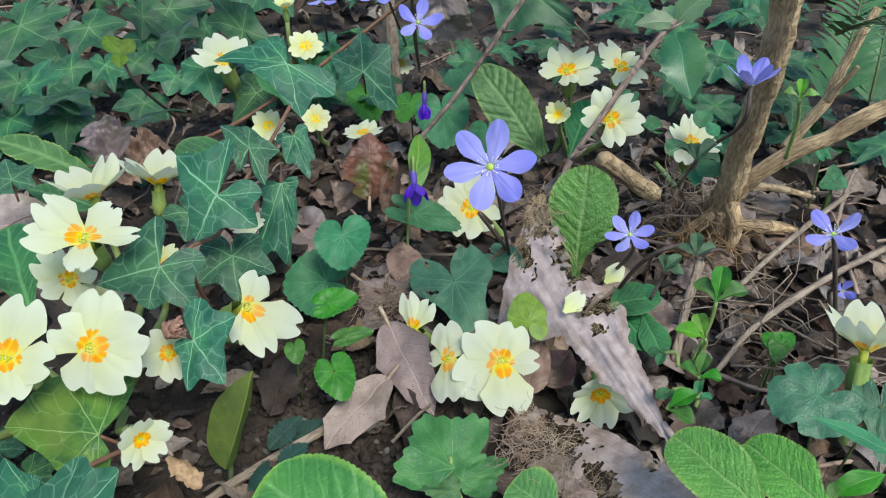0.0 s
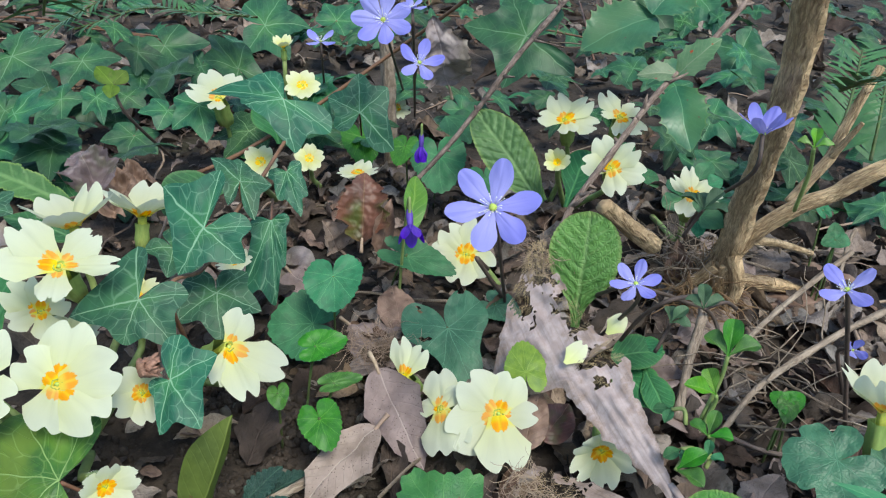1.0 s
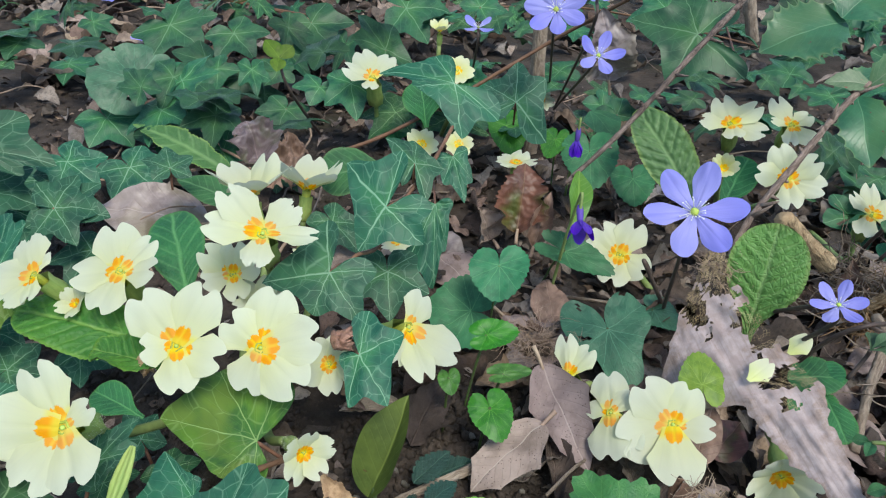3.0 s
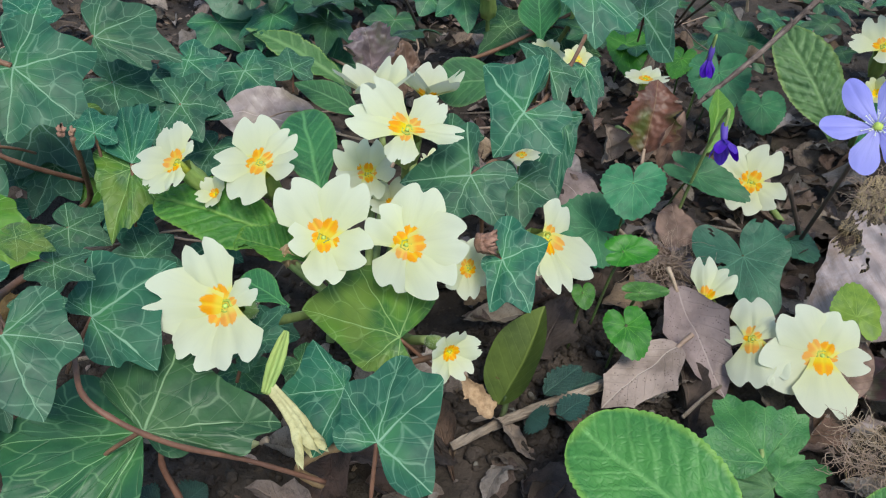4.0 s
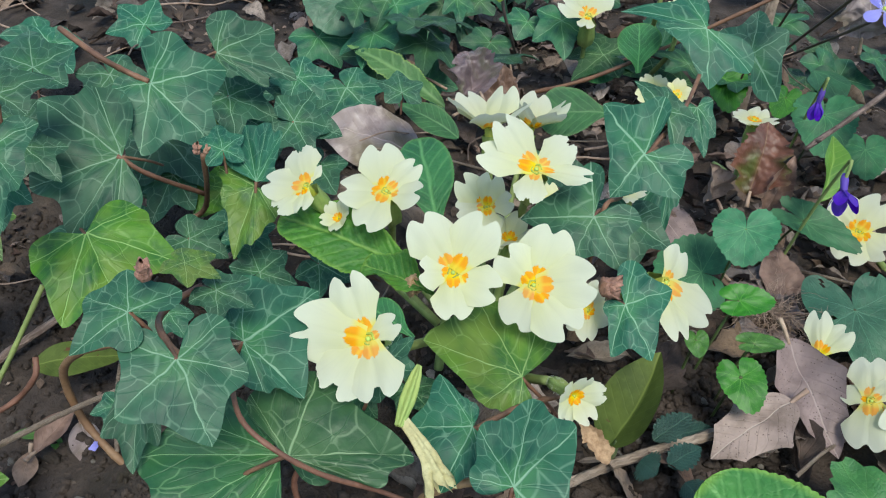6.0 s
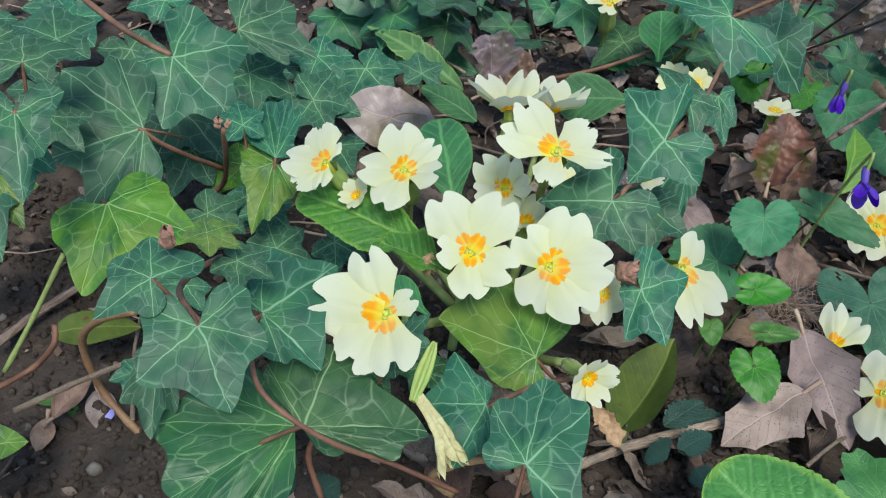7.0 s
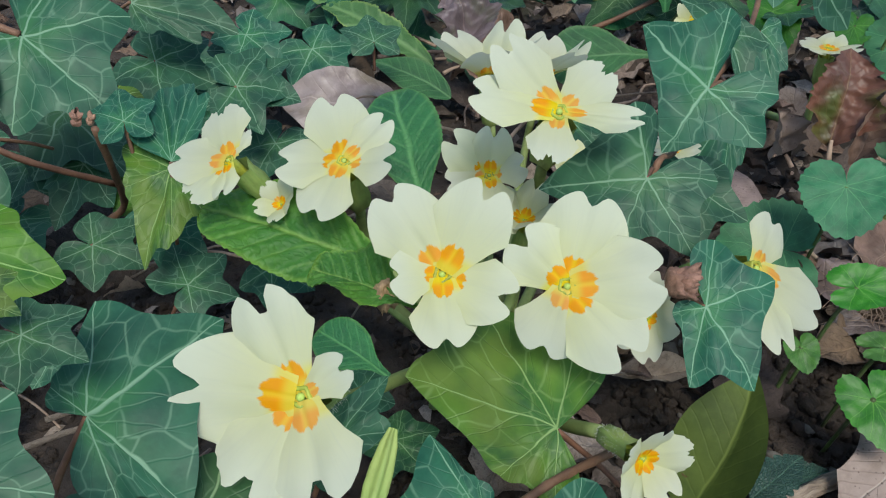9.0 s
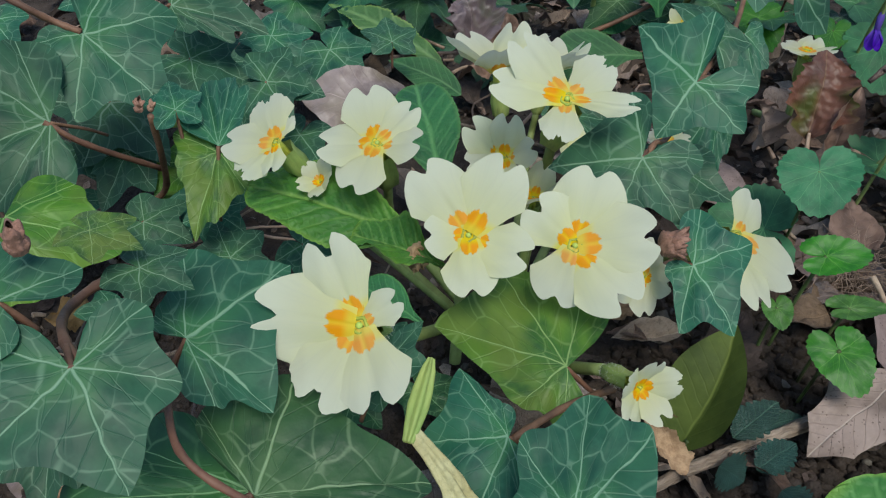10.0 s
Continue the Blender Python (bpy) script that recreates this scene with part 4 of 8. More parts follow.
def blue_flower(plant, at, face, size, turn=0.0, foot=None, count=6, lift=10.0, label="", step=None):
    """A liverleaf flower: oval blue petals, pale stamens round a green heart, on a thin dark stalk."""
    at, face = Vector(at), Vector(face).normalized()
    m = stand(at, face.orthogonal(), face) @ pose(0, 0, 0, 0, 0, turn)
    k = size / 0.027
    heart = bmesh.new()
    bmesh.ops.create_icosphere(heart, subdivisions=2, radius=0.0012)
    for v in heart.verts:
        v.co *= 1 + 0.2 * noise.noise(v.co * 2500)
    flower = part("flower", heart, PISTIL, plant, label, m @ Matrix.Scale(k, 4))
    rnd = random.Random(int(abs(at.x * 9e4)))
    for i in range(count):
        q = m @ pose(0, 0, 0, 0, 0, (step or 360 / count) * i + rnd.uniform(-5, 5)) @ pose(0, 0.0008 * k, -0.0004 * (i % 2) * k, lift + rnd.uniform(-8, 8), rnd.uniform(-12, 12), 0) @ Matrix.Scale(k * rnd.uniform(0.94, 1.05), 4)
        part("petal", BLUE_PETALS[i % 6], PETAL_BLUE, flower, "", q)
    for i in range(16):
        a, reach = 2 * math.pi * i / 16 + rnd.uniform(-0.2, 0.2), rnd.uniform(0.0020, 0.0042)
        bm = bmesh.new()
        end = Vector((math.cos(a) * reach, math.sin(a) * reach, rnd.uniform(0.0014, 0.0030)))
        add_tube(bm, [Vector((math.cos(a) * 0.001, math.sin(a) * 0.001, 0.0003)), end], 0.00010, 0.00008, 4)
        bmesh.ops.create_icosphere(bm, subdivisions=1, radius=0.00024, matrix=Matrix.Translation(end))
        part("stamen", bm, STAMEN, flower, "", m @ Matrix.Scale(k, 4))
    if foot is not None:
        foot = Vector(foot)
        b = at - face * 0.012
        part("stalk", tube([at, b, b.lerp(foot, 0.6), foot], 0.0007, 0.0008, 6, 5), STALK_DARK, flower)
    return flower


def shoot_leaf(plant, at, up, size, skin, turn, count, spread, foot):
    """A young downy leaf: folded rounded lobes on a hairy stalk."""
    at, foot = Vector(at), Vector(foot)
    m = stand(at, Vector((0, 1, 0.4)), up) @ pose(0, 0, 0, 0, 0, turn)
    for k in range(count):
        q = m @ pose(0, 0, 0, 0, 0, (k - (count - 1) / 2) * spread)
        ahead = q.to_3x3() @ Vector((0, 1, 0.15 + 0.2 * (k % 2)))
        blade_leaf(plant, at, at + ahead * size * (1.0, 1.12, 0.9, 1.05)[k % 4], q.to_3x3() @ Vector((0.2 * (k - 1), -0.3, 1)), size * 0.62, skin, shape=spoon, fold=0.8, bend=0.22, wave=0.12, rows=24)
    mid = at.lerp(foot, 0.5) + Vector((0.0015, 0.001, 0.002))
    part("stalk", tube([at, mid, foot], 0.0006, 0.0007, 6, 5), STALK_DARK if skin is DOWNY else STALK, plant)


def dead_leaf(base, tip, up, width, skin=DEAD_GREY, label="", shape=oval, **how):
    base, tip = Vector(base), Vector(tip)
    how.setdefault("rows", 34)
    how.setdefault("crumple", 0.10)
    how.setdefault("bend", 0.08)
    ob = part("dead_leaf", strip_leaf(shape, (tip - base).length, width, seed_next(), **how), skin, None, "", stand(base, tip - base, up))
    reach = tip - base
    ends = [base + reach * 0.06, base - reach * 0.05 + Vector((0, 0, 0.0008)), base - reach * 0.16 + Vector(up) * 0.0015]
    part("stalk", tube(ends, 0.0006, 0.0009, 6, 4), FIBRE, ob)
    return tagged(ob, label or "dry dead leaf lying on the soil", "dead leaf", "leaf litter")


def twig(points, r0, r1, material=TWIG, label="thin dry bare twig lying across the plants", name="twig", rough=0.35, knots=0.12, sides=8, spurs=0):
    seed = seed_next()
    bm = tube(points, r0, r1, sides, 14 if spurs else 8, rough, seed, knots)
    rnd, line = random.Random(seed), smooth_line(points, 14)
    for k in range(spurs):
        i = rnd.randrange(1, len(line) - 1)
        ahead = (line[i + 1] - line[i]).normalized()
        out = ahead.cross(Vector((rnd.uniform(-1, 1), rnd.uniform(-1, 1), rnd.uniform(-1, 1)))).normalized()
        reach = r0 * rnd.choice((2.2, 2.6, 3.2, 6.0))
        end = line[i] + out * reach + ahead * reach * rnd.uniform(0.3, 1.0)
        add_tube(bm, [line[i], line[i].lerp(end, 0.6) + out * r0 * 0.3, end], r0 * 0.95, r0 * 0.22, 6)
    return tagged(part(name, bm, material), label, "twig", "twigs")


VIOLET_PETALS = [petal_mesh("petal", 1.0, 1.0, 60 + s, PETAL_VIOLET, 0.0, 0.1, 0.25, 0.4, round_end=0.5) for s in range(3)]


def violet_flower(plant, at, face, size, foot, lift=52.0):
    """A nodding dark violet: five petals, a spur and an arched stalk."""
    at, face, foot = Vector(at), Vector(face).normalized(), Vector(foot)
    m = stand(at, face.cross(Vector((1, 0, 0))), face)
    spur = revolve(((0.0009, -0.006), (0.0014, -0.004), (0.0012, 0.0), (0.0004, 0.001)), 8)
    flower = part("flower", spur, PETAL_VIOLET, plant, "dark purple nodding violet", m)
    for i, a in enumerate((60, 120, 190, -10, 270)):
        q = m @ pose(0, 0, 0, 0, 0, a - 90) @ pose(0, 0, 0.0002 * i, lift, 0, 0) @ Matrix.Diagonal((size * 0.5, size * 0.8, size * 0.8, 1))
        part("petal", VIOLET_PETALS[i % 3], PETAL_VIOLET, flower, "", q)
    top = at - face * 0.007 + Vector((0, 0, 0.004))
    part("stalk", tube([at - face * 0.003, top, top.lerp(foot, 0.5) + Vector((0, 0, 0.006)), foot], 0.0006, 0.0007, 6, 5), STALK, flower)
    return flower


def withered(at, ahead, length, width, material, label, name="withered_flower"):
    """A shrivelled corolla: a crumpled closed tube."""
    profile = [(width / 2 * float(np.interp(k / 24, (0, 0.12, 0.35, 0.6, 0.8, 0.95, 1.0), (0.3, 0.8, 1.0, 0.75, 0.95, 0.6, 0.25))), length * k / 24) for k in range(25)]
    bm = revolve(profile, 30)
    sd = seed_next()
    for v in bm.verts:
        v.co *= 1 + 0.5 * noise.noise(v.co * 420 + Vector((sd, 0, 0))) + 0.45 * noise.noise(Vector((v.co.x * 1400, v.co.y * 1400, v.co.z * 380)) + Vector((0, sd, 0)))
    up = Vector(ahead).normalized()
    ob = part(name, bm, material, None, "", stand(at, up.orthogonal(), up))
    return tagged(ob, label, "withered flower")


def bark_shreds(points, r, count, seed):
    """Loose strips of bark standing off the foot of a stem."""
    rnd, line, bm = random.Random(seed), smooth_line([Vector(p) for p in points], 10), bmesh.new()
    for _ in range(count):
        i = rnd.randrange(1, len(line) - 1)
        ahead = (line[i + 1] - line[i - 1]).normalized()
        out = ahead.cross(Vector((rnd.gauss(0, 1), rnd.gauss(0, 1), rnd.gauss(0, 1)))).normalized()
        p = line[i] + out * r * rnd.uniform(0.75, 1.0)
        reach = rnd.uniform(0.004, 0.011) * rnd.choice((-1, -1, 1))
        q = p + ahead * reach * 0.5 + out * rnd.uniform(0.0002, 0.0012)
        end = p + ahead * reach + out * rnd.uniform(0.0, 0.0035) + Vector((rnd.gauss(0, 0.0008), rnd.gauss(0, 0.0008), 0))
        add_tube(bm, [p, q, end], rnd.uniform(0.0002, 0.0006), 0.0001, 5)
    return bm


def faded_tube(length, neck, mouth, seed):
    """A limp spent corolla along +z: a narrow creased tube that widens to a torn, half-closed mouth."""
    bm, rings, sides = bmesh.new(), [], 30
    for i in range(31):
        v = i / 30
        r = neck + (mouth - neck) * v**2.2
        ring = []
        for k in range(sides):
            a = 2 * math.pi * k / sides
            rr = r * (1 + (0.10 + 0.35 * v) * math.sin(5 * a + 2.0 * v) + 0.35 * v * noise.noise((math.cos(a) * 3, math.sin(a) * 3, v * 6 + seed)))
            z = length * v * (1 - 0.22 * v * abs(math.sin(2.5 * a + 0.6)) - 0.08 * v * noise.noise((math.cos(a) * 6, math.sin(a) * 6, seed)))
            ring.append(bm.verts.new((rr * math.cos(a) + 0.0012 * math.sin(v * 3), rr * 0.55 * math.sin(a) + 0.0008 * noise.noise((v * 4, seed, 0)), z)))
        rings.append(ring)
    for a, b in zip(rings, rings[1:]):
        for k in range(sides):
            bm.faces.new((a[k], a[(k + 1) % sides], b[(k + 1) % sides], b[k]))
    return bm


def fibre_tangle(at, spread, count, length, r, material, label, name="dry_fibres"):
    """A nest of fine dry fibres."""
    rnd = random.Random(seed_next())
    bm = bmesh.new()
    for _ in range(count):
        p = Vector(at) + Vector([rnd.gauss(0, 0.45) * c for c in spread])
        d = Vector((rnd.gauss(0, 1), rnd.gauss(0, 1), rnd.gauss(0, 0.4))).normalized()
        line = [p]
        for _ in range(7):
            d = (d + Vector((rnd.gauss(0, 0.45), rnd.gauss(0, 0.45), rnd.gauss(0, 0.3)))).normalized()
            q = line[-1] + d * length / 7
            q.z = max(q.z, lie(q.x, q.y) + 0.001)
            line.append(q)
        add_tube(bm, line, r * rnd.uniform(0.6, 1.3), r * 0.5, 4)
    return tagged(part(name, bm, material), label, "dry fibres", kind="stuff")


def petal_bit(at, up, size, material, label):
    ob = part("fallen_petal", petal_mesh("fallen_petal", size, size * 0.9, seed_next(), material, 0.12, 0.1, 0.5), material, None, "", stand(at, (0.6, 0.5, 0.1), up))
    return tagged(ob, label, "petal", "fallen petals")


# ---- ground


def build_ground():
    def axis(lo, hi, step, reach):
        a = list(np.arange(lo, hi + 1e-6, step))
        g = step
        left, right = [lo], [hi]
        while right[-1] < reach:
            g *= 1.35
            right.append(right[-1] + g)
            left.append(left[-1] - g)
        return left[:0:-1] + a + right[1:]

    xs, ys = axis(-0.45, 0.35, 0.004, 40.0), axis(-0.1, 0.65, 0.004, 40.0)
    verts = [(x, y, lie(x, y) + (0.0012 * noise.noise((x * 160, y * 160, 1.0)) if abs(x) < 1 else 0)) for y in ys for x in xs]
    n = len(xs)
    faces = [(j * n + i, j * n + i + 1, (j + 1) * n + i + 1, (j + 1) * n + i) for j in range(len(ys) - 1) for i in range(n - 1)]
    me = bpy.data.meshes.new("ground")
    me.from_pydata(verts, [], faces)
    me.shade_smooth()
    me.materials.append(SOIL)
    tagged(new("ground", me), "dark crumbly woodland soil with moss and litter", "ground", kind="structure")


build_ground()

# ---- the near primrose clump
clump = thing("primrose_clump", -0.1293, 0.1164, 0.0050, "clump of pale yellow primroses in flower among ivy", "primrose", "primroses")
primrose_flower(clump, (-0.1286, 0.0555, 0.057), (0.1, -0.72, 0.68), [(126, 0.0161, 0.0119), (-174, 0.0175, 0.0155), (-108, 0.0152, 0.0144), (-59, 0.0143, 0.0140), (47, 0.0083, 0.0067)], (-0.1241, 0.119, 0.005), ragged=True, husk=1.15, downy=True)
primrose_flower(clump, (-0.1197, 0.0901, 0.054), (0.19, -0.63, 0.76), [(139, 0.0178, 0.0147), (74, 0.0178, 0.0147), (-9, 0.0132, 0.0125), (-72, 0.0126, 0.0122), (-164, 0.0089, 0.0105)], (-0.1242, 0.1019, 0.005))
primrose_flower(clump, (-0.0988, 0.0953, 0.053), (0.1, -0.71, 0.7), [(85, 0.0169, 0.0158), (19, 0.0165, 0.0156), (-38, 0.0164, 0.0155), (-99, 0.0125, 0.0137), (147, 0.0122, 0.0136)], (-0.118, 0.1039, 0.005))
primrose_flower(clump, (-0.1076, 0.1238, 0.071), (0.16, -0.53, 0.83), [(143, 0.0186, 0.0126), (-179, 0.0175, 0.0122), (-89, 0.0115, 0.0101), (9, 0.0165, 0.0065), (58, 0.0143, 0.0111)], (-0.1153, 0.1365, 0.005), ragged=True)
primrose_flower(clump, (-0.1505, 0.1181, 0.055), (0.04, -0.43, 0.9), [(119, 0.0177, 0.0151), (64, 0.0137, 0.0093), (7, 0.0112, 0.0120), (-101, 0.0142, 0.0135), (-167, 0.0149, 0.0138)], (-0.1278, 0.1236, 0.005))
primrose_flower(clump, (-0.1743, 0.1115, 0.054), (-0.25, -0.5, 0.83), [(122, 0.0159, 0.0134), (-173, 0.0142, 0.0126), (-125, 0.0124, 0.0118), (-71, 0.0098, 0.0074), (83, 0.0086, 0.0060)], (-0.1313, 0.1218, 0.005), ragged=True)
primrose_flower(clump, (-0.0817, 0.0758, 0.038), (0.65, -0.64, 0.4), [(20, 0.0080, 0.0076), (92, 0.0066, 0.0060), (164, 0.0072, 0.0066), (236, 0.0080, 0.0074), (308, 0.0076, 0.0070)], (-0.1095, 0.1171, 0.005), lift=24.0, husk=1.35, downy=True, ragged=True)
primrose_flower(clump, (-0.1643, 0.1136, 0.044), (-0.17, -0.64, 0.75), [(0, 0.0055, 0.0053), (72, 0.0055, 0.0053), (144, 0.0055, 0.0053), (216, 0.0055, 0.0053), (288, 0.0055, 0.0053)], (-0.1313, 0.1218, 0.005), ragged=True, lift=30.0)
primrose_flower(clump, (-0.1223, 0.1328, 0.049), (0.2, -0.74, 0.65), [(150, 0.0127, 0.0107), (96, 0.0107, 0.0098), (30, 0.0086, 0.0088), (-65, 0.0090, 0.0090), (-157, 0.0099, 0.0094)], (-0.1216, 0.1299, 0.005))
primrose_flower(clump, (-0.1373, 0.1882, 0.048), (-0.18, 0.21, 0.96), [(0, 0.0165, 0.0157), (72, 0.0165, 0.0157), (144, 0.0165, 0.0157), (216, 0.0165, 0.0157), (288, 0.0165, 0.0157)], (-0.1226, 0.1397, 0.005), lift=34.0, husk=0.9)
primrose_flower(clump, (-0.1277, 0.2251, 0.034), (0.07, 0.28, 0.96), [(30, 0.0163, 0.0155), (102, 0.0163, 0.0155), (174, 0.0163, 0.0155), (246, 0.0163, 0.0155), (318, 0.0163, 0.0155)], (-0.1189, 0.1416, 0.005), lift=34.0, husk=0.9)
primrose_flower(clump, (-0.0644, 0.127, 0.042), (0.6, -0.44, 0.67), [(75, 0.0133, 0.0117), (-9, 0.0206, 0.0137), (-62, 0.0178, 0.0127), (-98, 0.0126, 0.0080)], (-0.0747, 0.1524, 0.005))
primrose_flower(clump, (-0.0842, 0.1075, 0.04), (0.67, -0.54, 0.51), [(0, 0.0091, 0.0086), (72, 0.0091, 0.0086), (144, 0.0091, 0.0086), (216, 0.0091, 0.0086), (288, 0.0091, 0.0086)], (-0.1119, 0.1251, 0.005))
primrose_flower(clump, (-0.1133, 0.131, 0.04), (0.07, -0.2, 0.98), [(10, 0.0082, 0.0078), (82, 0.0082, 0.0078), (154, 0.0082, 0.0078), (226, 0.0082, 0.0078), (298, 0.0082, 0.0078)], (-0.1171, 0.1289, 0.005), lift=30.0)
primrose_flower(clump, (-0.1063, 0.1604, 0.036), (0.16, -0.16, 0.97), [(40, 0.0081, 0.0077), (112, 0.0081, 0.0077), (184, 0.0081, 0.0077), (256, 0.0081, 0.0077), (328, 0.0081, 0.0077)], (-0.1135, 0.1307, 0.005), lift=35.0, young=True)
blade_leaf(clump, (-0.138, 0.1115, 0.032), (-0.1843, 0.1119, 0.0393), (0.14, -0.42, 0.9), 0.0206, PRIM_PALE, shape=tongue, bend=0.2, wave=0.14, pucker=0.09)
blade_leaf(clump, (-0.1245, 0.0927, 0.042), (-0.1476, 0.0945, 0.0441), (0.07, -0.24, 0.97), 0.0133, PRIM_PALE, wave=0.25, pucker=0.12, fold=0.5)
blade_leaf(clump, (-0.1341, 0.126, 0.035), (-0.1559, 0.1605, 0.052), (0.04, -0.42, 0.91), 0.0192, PRIM_DARK, pucker=0.03)
blade_leaf(clump, (-0.095, 0.2556, 0.035), (-0.1288, 0.2467, 0.03), (0.02, -0.55, 0.83), 0.0269, PRIM_DARK, pucker=0.02)
blade_leaf(clump, (-0.1255, 0.0789, 0.038), (-0.1406, 0.0824, 0.0414), (0.12, -0.38, 0.92), 0.0097, PRIM_DARK, pucker=0.03)
part("spent_calyx", revolve(((0.0006, 0), (0.0012, 0.0024), (0.0016, 0.0060), (0.0017, 0.0090), (0.0013, 0.0125), (0.0009, 0.0152)), 30, 0.20), CALYX, clump, "green ribbed calyx of a faded flower", stand((-0.1184, 0.0628, 0.0458), (0.0000, -0.4574, 0.8892), (0.0240, -0.8890, -0.4573)))
# ---- ivy round the clump
ivy_a = thing("ivy_vine", -0.1750, 0.0556, 0.0200, "dark green ivy vine with pale-veined lobed leaves over bare soil", "ivy", "ivy")
ivy_b = thing("ivy_vine", -0.2384, 0.1545, 0.0100, "trailing ivy with broad pale-veined leaves behind the primroses", "ivy", "ivy")
ivy_c = thing("ivy_vine", -0.1091, 0.0518, 0.0100, "ivy with large mid-green leaves spread under the primrose clump", "ivy", "ivy")
ivy_d = thing("ivy_vine", -0.0634, 0.2534, 0.0100, "ivy shoot with grey-green white-veined leaves beside the primroses", "ivy", "ivy")
ivy_e = thing("ivy_vine", -0.0782, 0.3607, 0.0100, "ivy with pointed leaves over a red-brown stem", "ivy", "ivy")
ivy_leaf(ivy_a, (-0.1537, 0.0234, 0.0700), (-0.1413, 0.0146, 0.0612), (0.34, -0.38, 0.86), 0.03, lobes=0.7, wave=0.04, reach=((-1.94, 0.0121), (-0.99, 0.0133), (-0.00, 0.0176), (1.18, 0.0143), (2.36, 0.0114)))
ivy_leaf(ivy_a, (-0.1654, 0.0260, 0.0756), (-0.1740, 0.0249, 0.0779), (0.28, -0.28, 0.92), 0.03, lobes=0.8, wave=0.04, reach=((-2.16, 0.0078), (-1.12, 0.0122), (0.00, 0.0089), (1.01, 0.0102), (2.16, 0.0108)))
ivy_leaf(ivy_a, (-0.1647, 0.0426, 0.076), (-0.1564, 0.0429, 0.0751), (0.11, -0.13, 0.98), 0.0105, IVY_FRESH)
ivy_leaf(ivy_a, (-0.1586, 0.0435, 0.07), (-0.1498, 0.0439, 0.0687), (0.16, -0.2, 0.97), 0.0129)
ivy_leaf(ivy_a, (-0.1529, 0.0432, 0.0576), (-0.1444, 0.0626, 0.0620), (0.2, -0.3, 0.93), 0.03, lobes=0.7, wave=0.04, reach=((-1.70, 0.0068), (-0.94, 0.0179), (0.00, 0.0217), (1.49, 0.0183), (1.89, 0.0122)))
ivy_leaf(ivy_a, (-0.1773, 0.0356, 0.0416), (-0.1681, 0.0191, 0.0346), (0.26, -0.25, 0.93), 0.03, reach=((-0.85, 0.0086), (-0.36, 0.0149), (-0.00, 0.0202), (0.56, 0.0138), (1.29, 0.0053)))
ivy_leaf(ivy_a, (-0.1862, 0.0355, 0.03), (-0.1846, 0.0294, 0.0279), (0.29, -0.25, 0.92), 0.0106)
ivy_leaf(ivy_b, (-0.2390, 0.1080, 0.0498), (-0.2562, 0.0858, 0.0469), (0.43, -0.44, 0.79), 0.03, lobes=0.95, wave=0.05, reach=((-1.15, 0.0232), (-0.69, 0.0297), (-0.00, 0.0283), (1.08, 0.0346), (1.62, 0.0278)))
ivy_leaf(ivy_b, (-0.2442, 0.1330, 0.0643), (-0.2186, 0.1294, 0.0493), (0.4, -0.46, 0.79), 0.03, reach=((-2.10, 0.0232), (-1.16, 0.0266), (-0.00, 0.0299), (0.88, 0.0255), (2.12, 0.0127)))
ivy_leaf(ivy_b, (-0.2532, 0.1836, 0.057), (-0.2223, 0.1938, 0.0503), (0.33, -0.46, 0.82), 0.03, reach=((-1.65, 0.0214), (-0.88, 0.0276), (-0.00, 0.0333), (0.36, 0.0236), (0.92, 0.0124)))
ivy_leaf(ivy_b, (-0.2304, 0.0581, 0.0796), (-0.2173, 0.0432, 0.0672), (0.42, -0.33, 0.84), 0.03, reach=((-2.08, 0.0128), (-0.47, 0.0128), (-0.00, 0.0235), (1.01, 0.0117), (2.31, 0.0086)))
ivy_leaf(ivy_b, (-0.2366, 0.0622, 0.066), (-0.2297, 0.0539, 0.0578), (0.49, -0.37, 0.79), 0.0147)
ivy_leaf(ivy_b, (-0.2560, 0.0848, 0.0772), (-0.2626, 0.0934, 0.0823), (0.34, -0.28, 0.9), 0.03, reach=((-2.16, 0.0124), (-1.43, 0.0135), (0.00, 0.0120), (1.02, 0.0172), (2.33, 0.0101)))
ivy_leaf(ivy_b, (-0.254, 0.0867, 0.06), (-0.2398, 0.0843, 0.0542), (0.32, -0.27, 0.91), 0.0184)
ivy_leaf(ivy_b, (-0.3142, 0.1491, 0.05), (-0.333, 0.1675, 0.0591), (0.25, -0.22, 0.94), 0.0306)
ivy_leaf(ivy_b, (-0.2329, 0.0810, 0.0379), (-0.2168, 0.0710, 0.0276), (0.36, -0.32, 0.88), 0.03, IVY_FRESH, lobes=0.4, wedge=0.5, reach=((-1.77, 0.0182), (-0.89, 0.0277), (0.00, 0.0216), (0.60, 0.0281), (1.43, 0.0170)))
ivy_leaf(ivy_b, (-0.2002, 0.1238, 0.0401), (-0.1962, 0.1013, 0.0283), (0.27, -0.41, 0.87), 0.03, IVY_FRESH, lobes=0.5, reach=((-0.81, 0.0130), (-0.26, 0.0198), (0.00, 0.0257), (0.91, 0.0117), (1.86, 0.0141)))
ivy_leaf(ivy_b, (-0.1994, 0.1230, 0.0429), (-0.2089, 0.1482, 0.0542), (0.22, -0.33, 0.92), 0.03, reach=((-0.62, 0.0165), (-0.28, 0.0278), (-0.00, 0.0292), (0.24, 0.0247), (1.00, 0.0072)))
ivy_leaf(ivy_b, (-0.2132, 0.1259, 0.05), (-0.2223, 0.1361, 0.0543), (0.18, -0.24, 0.95), 0.0160)
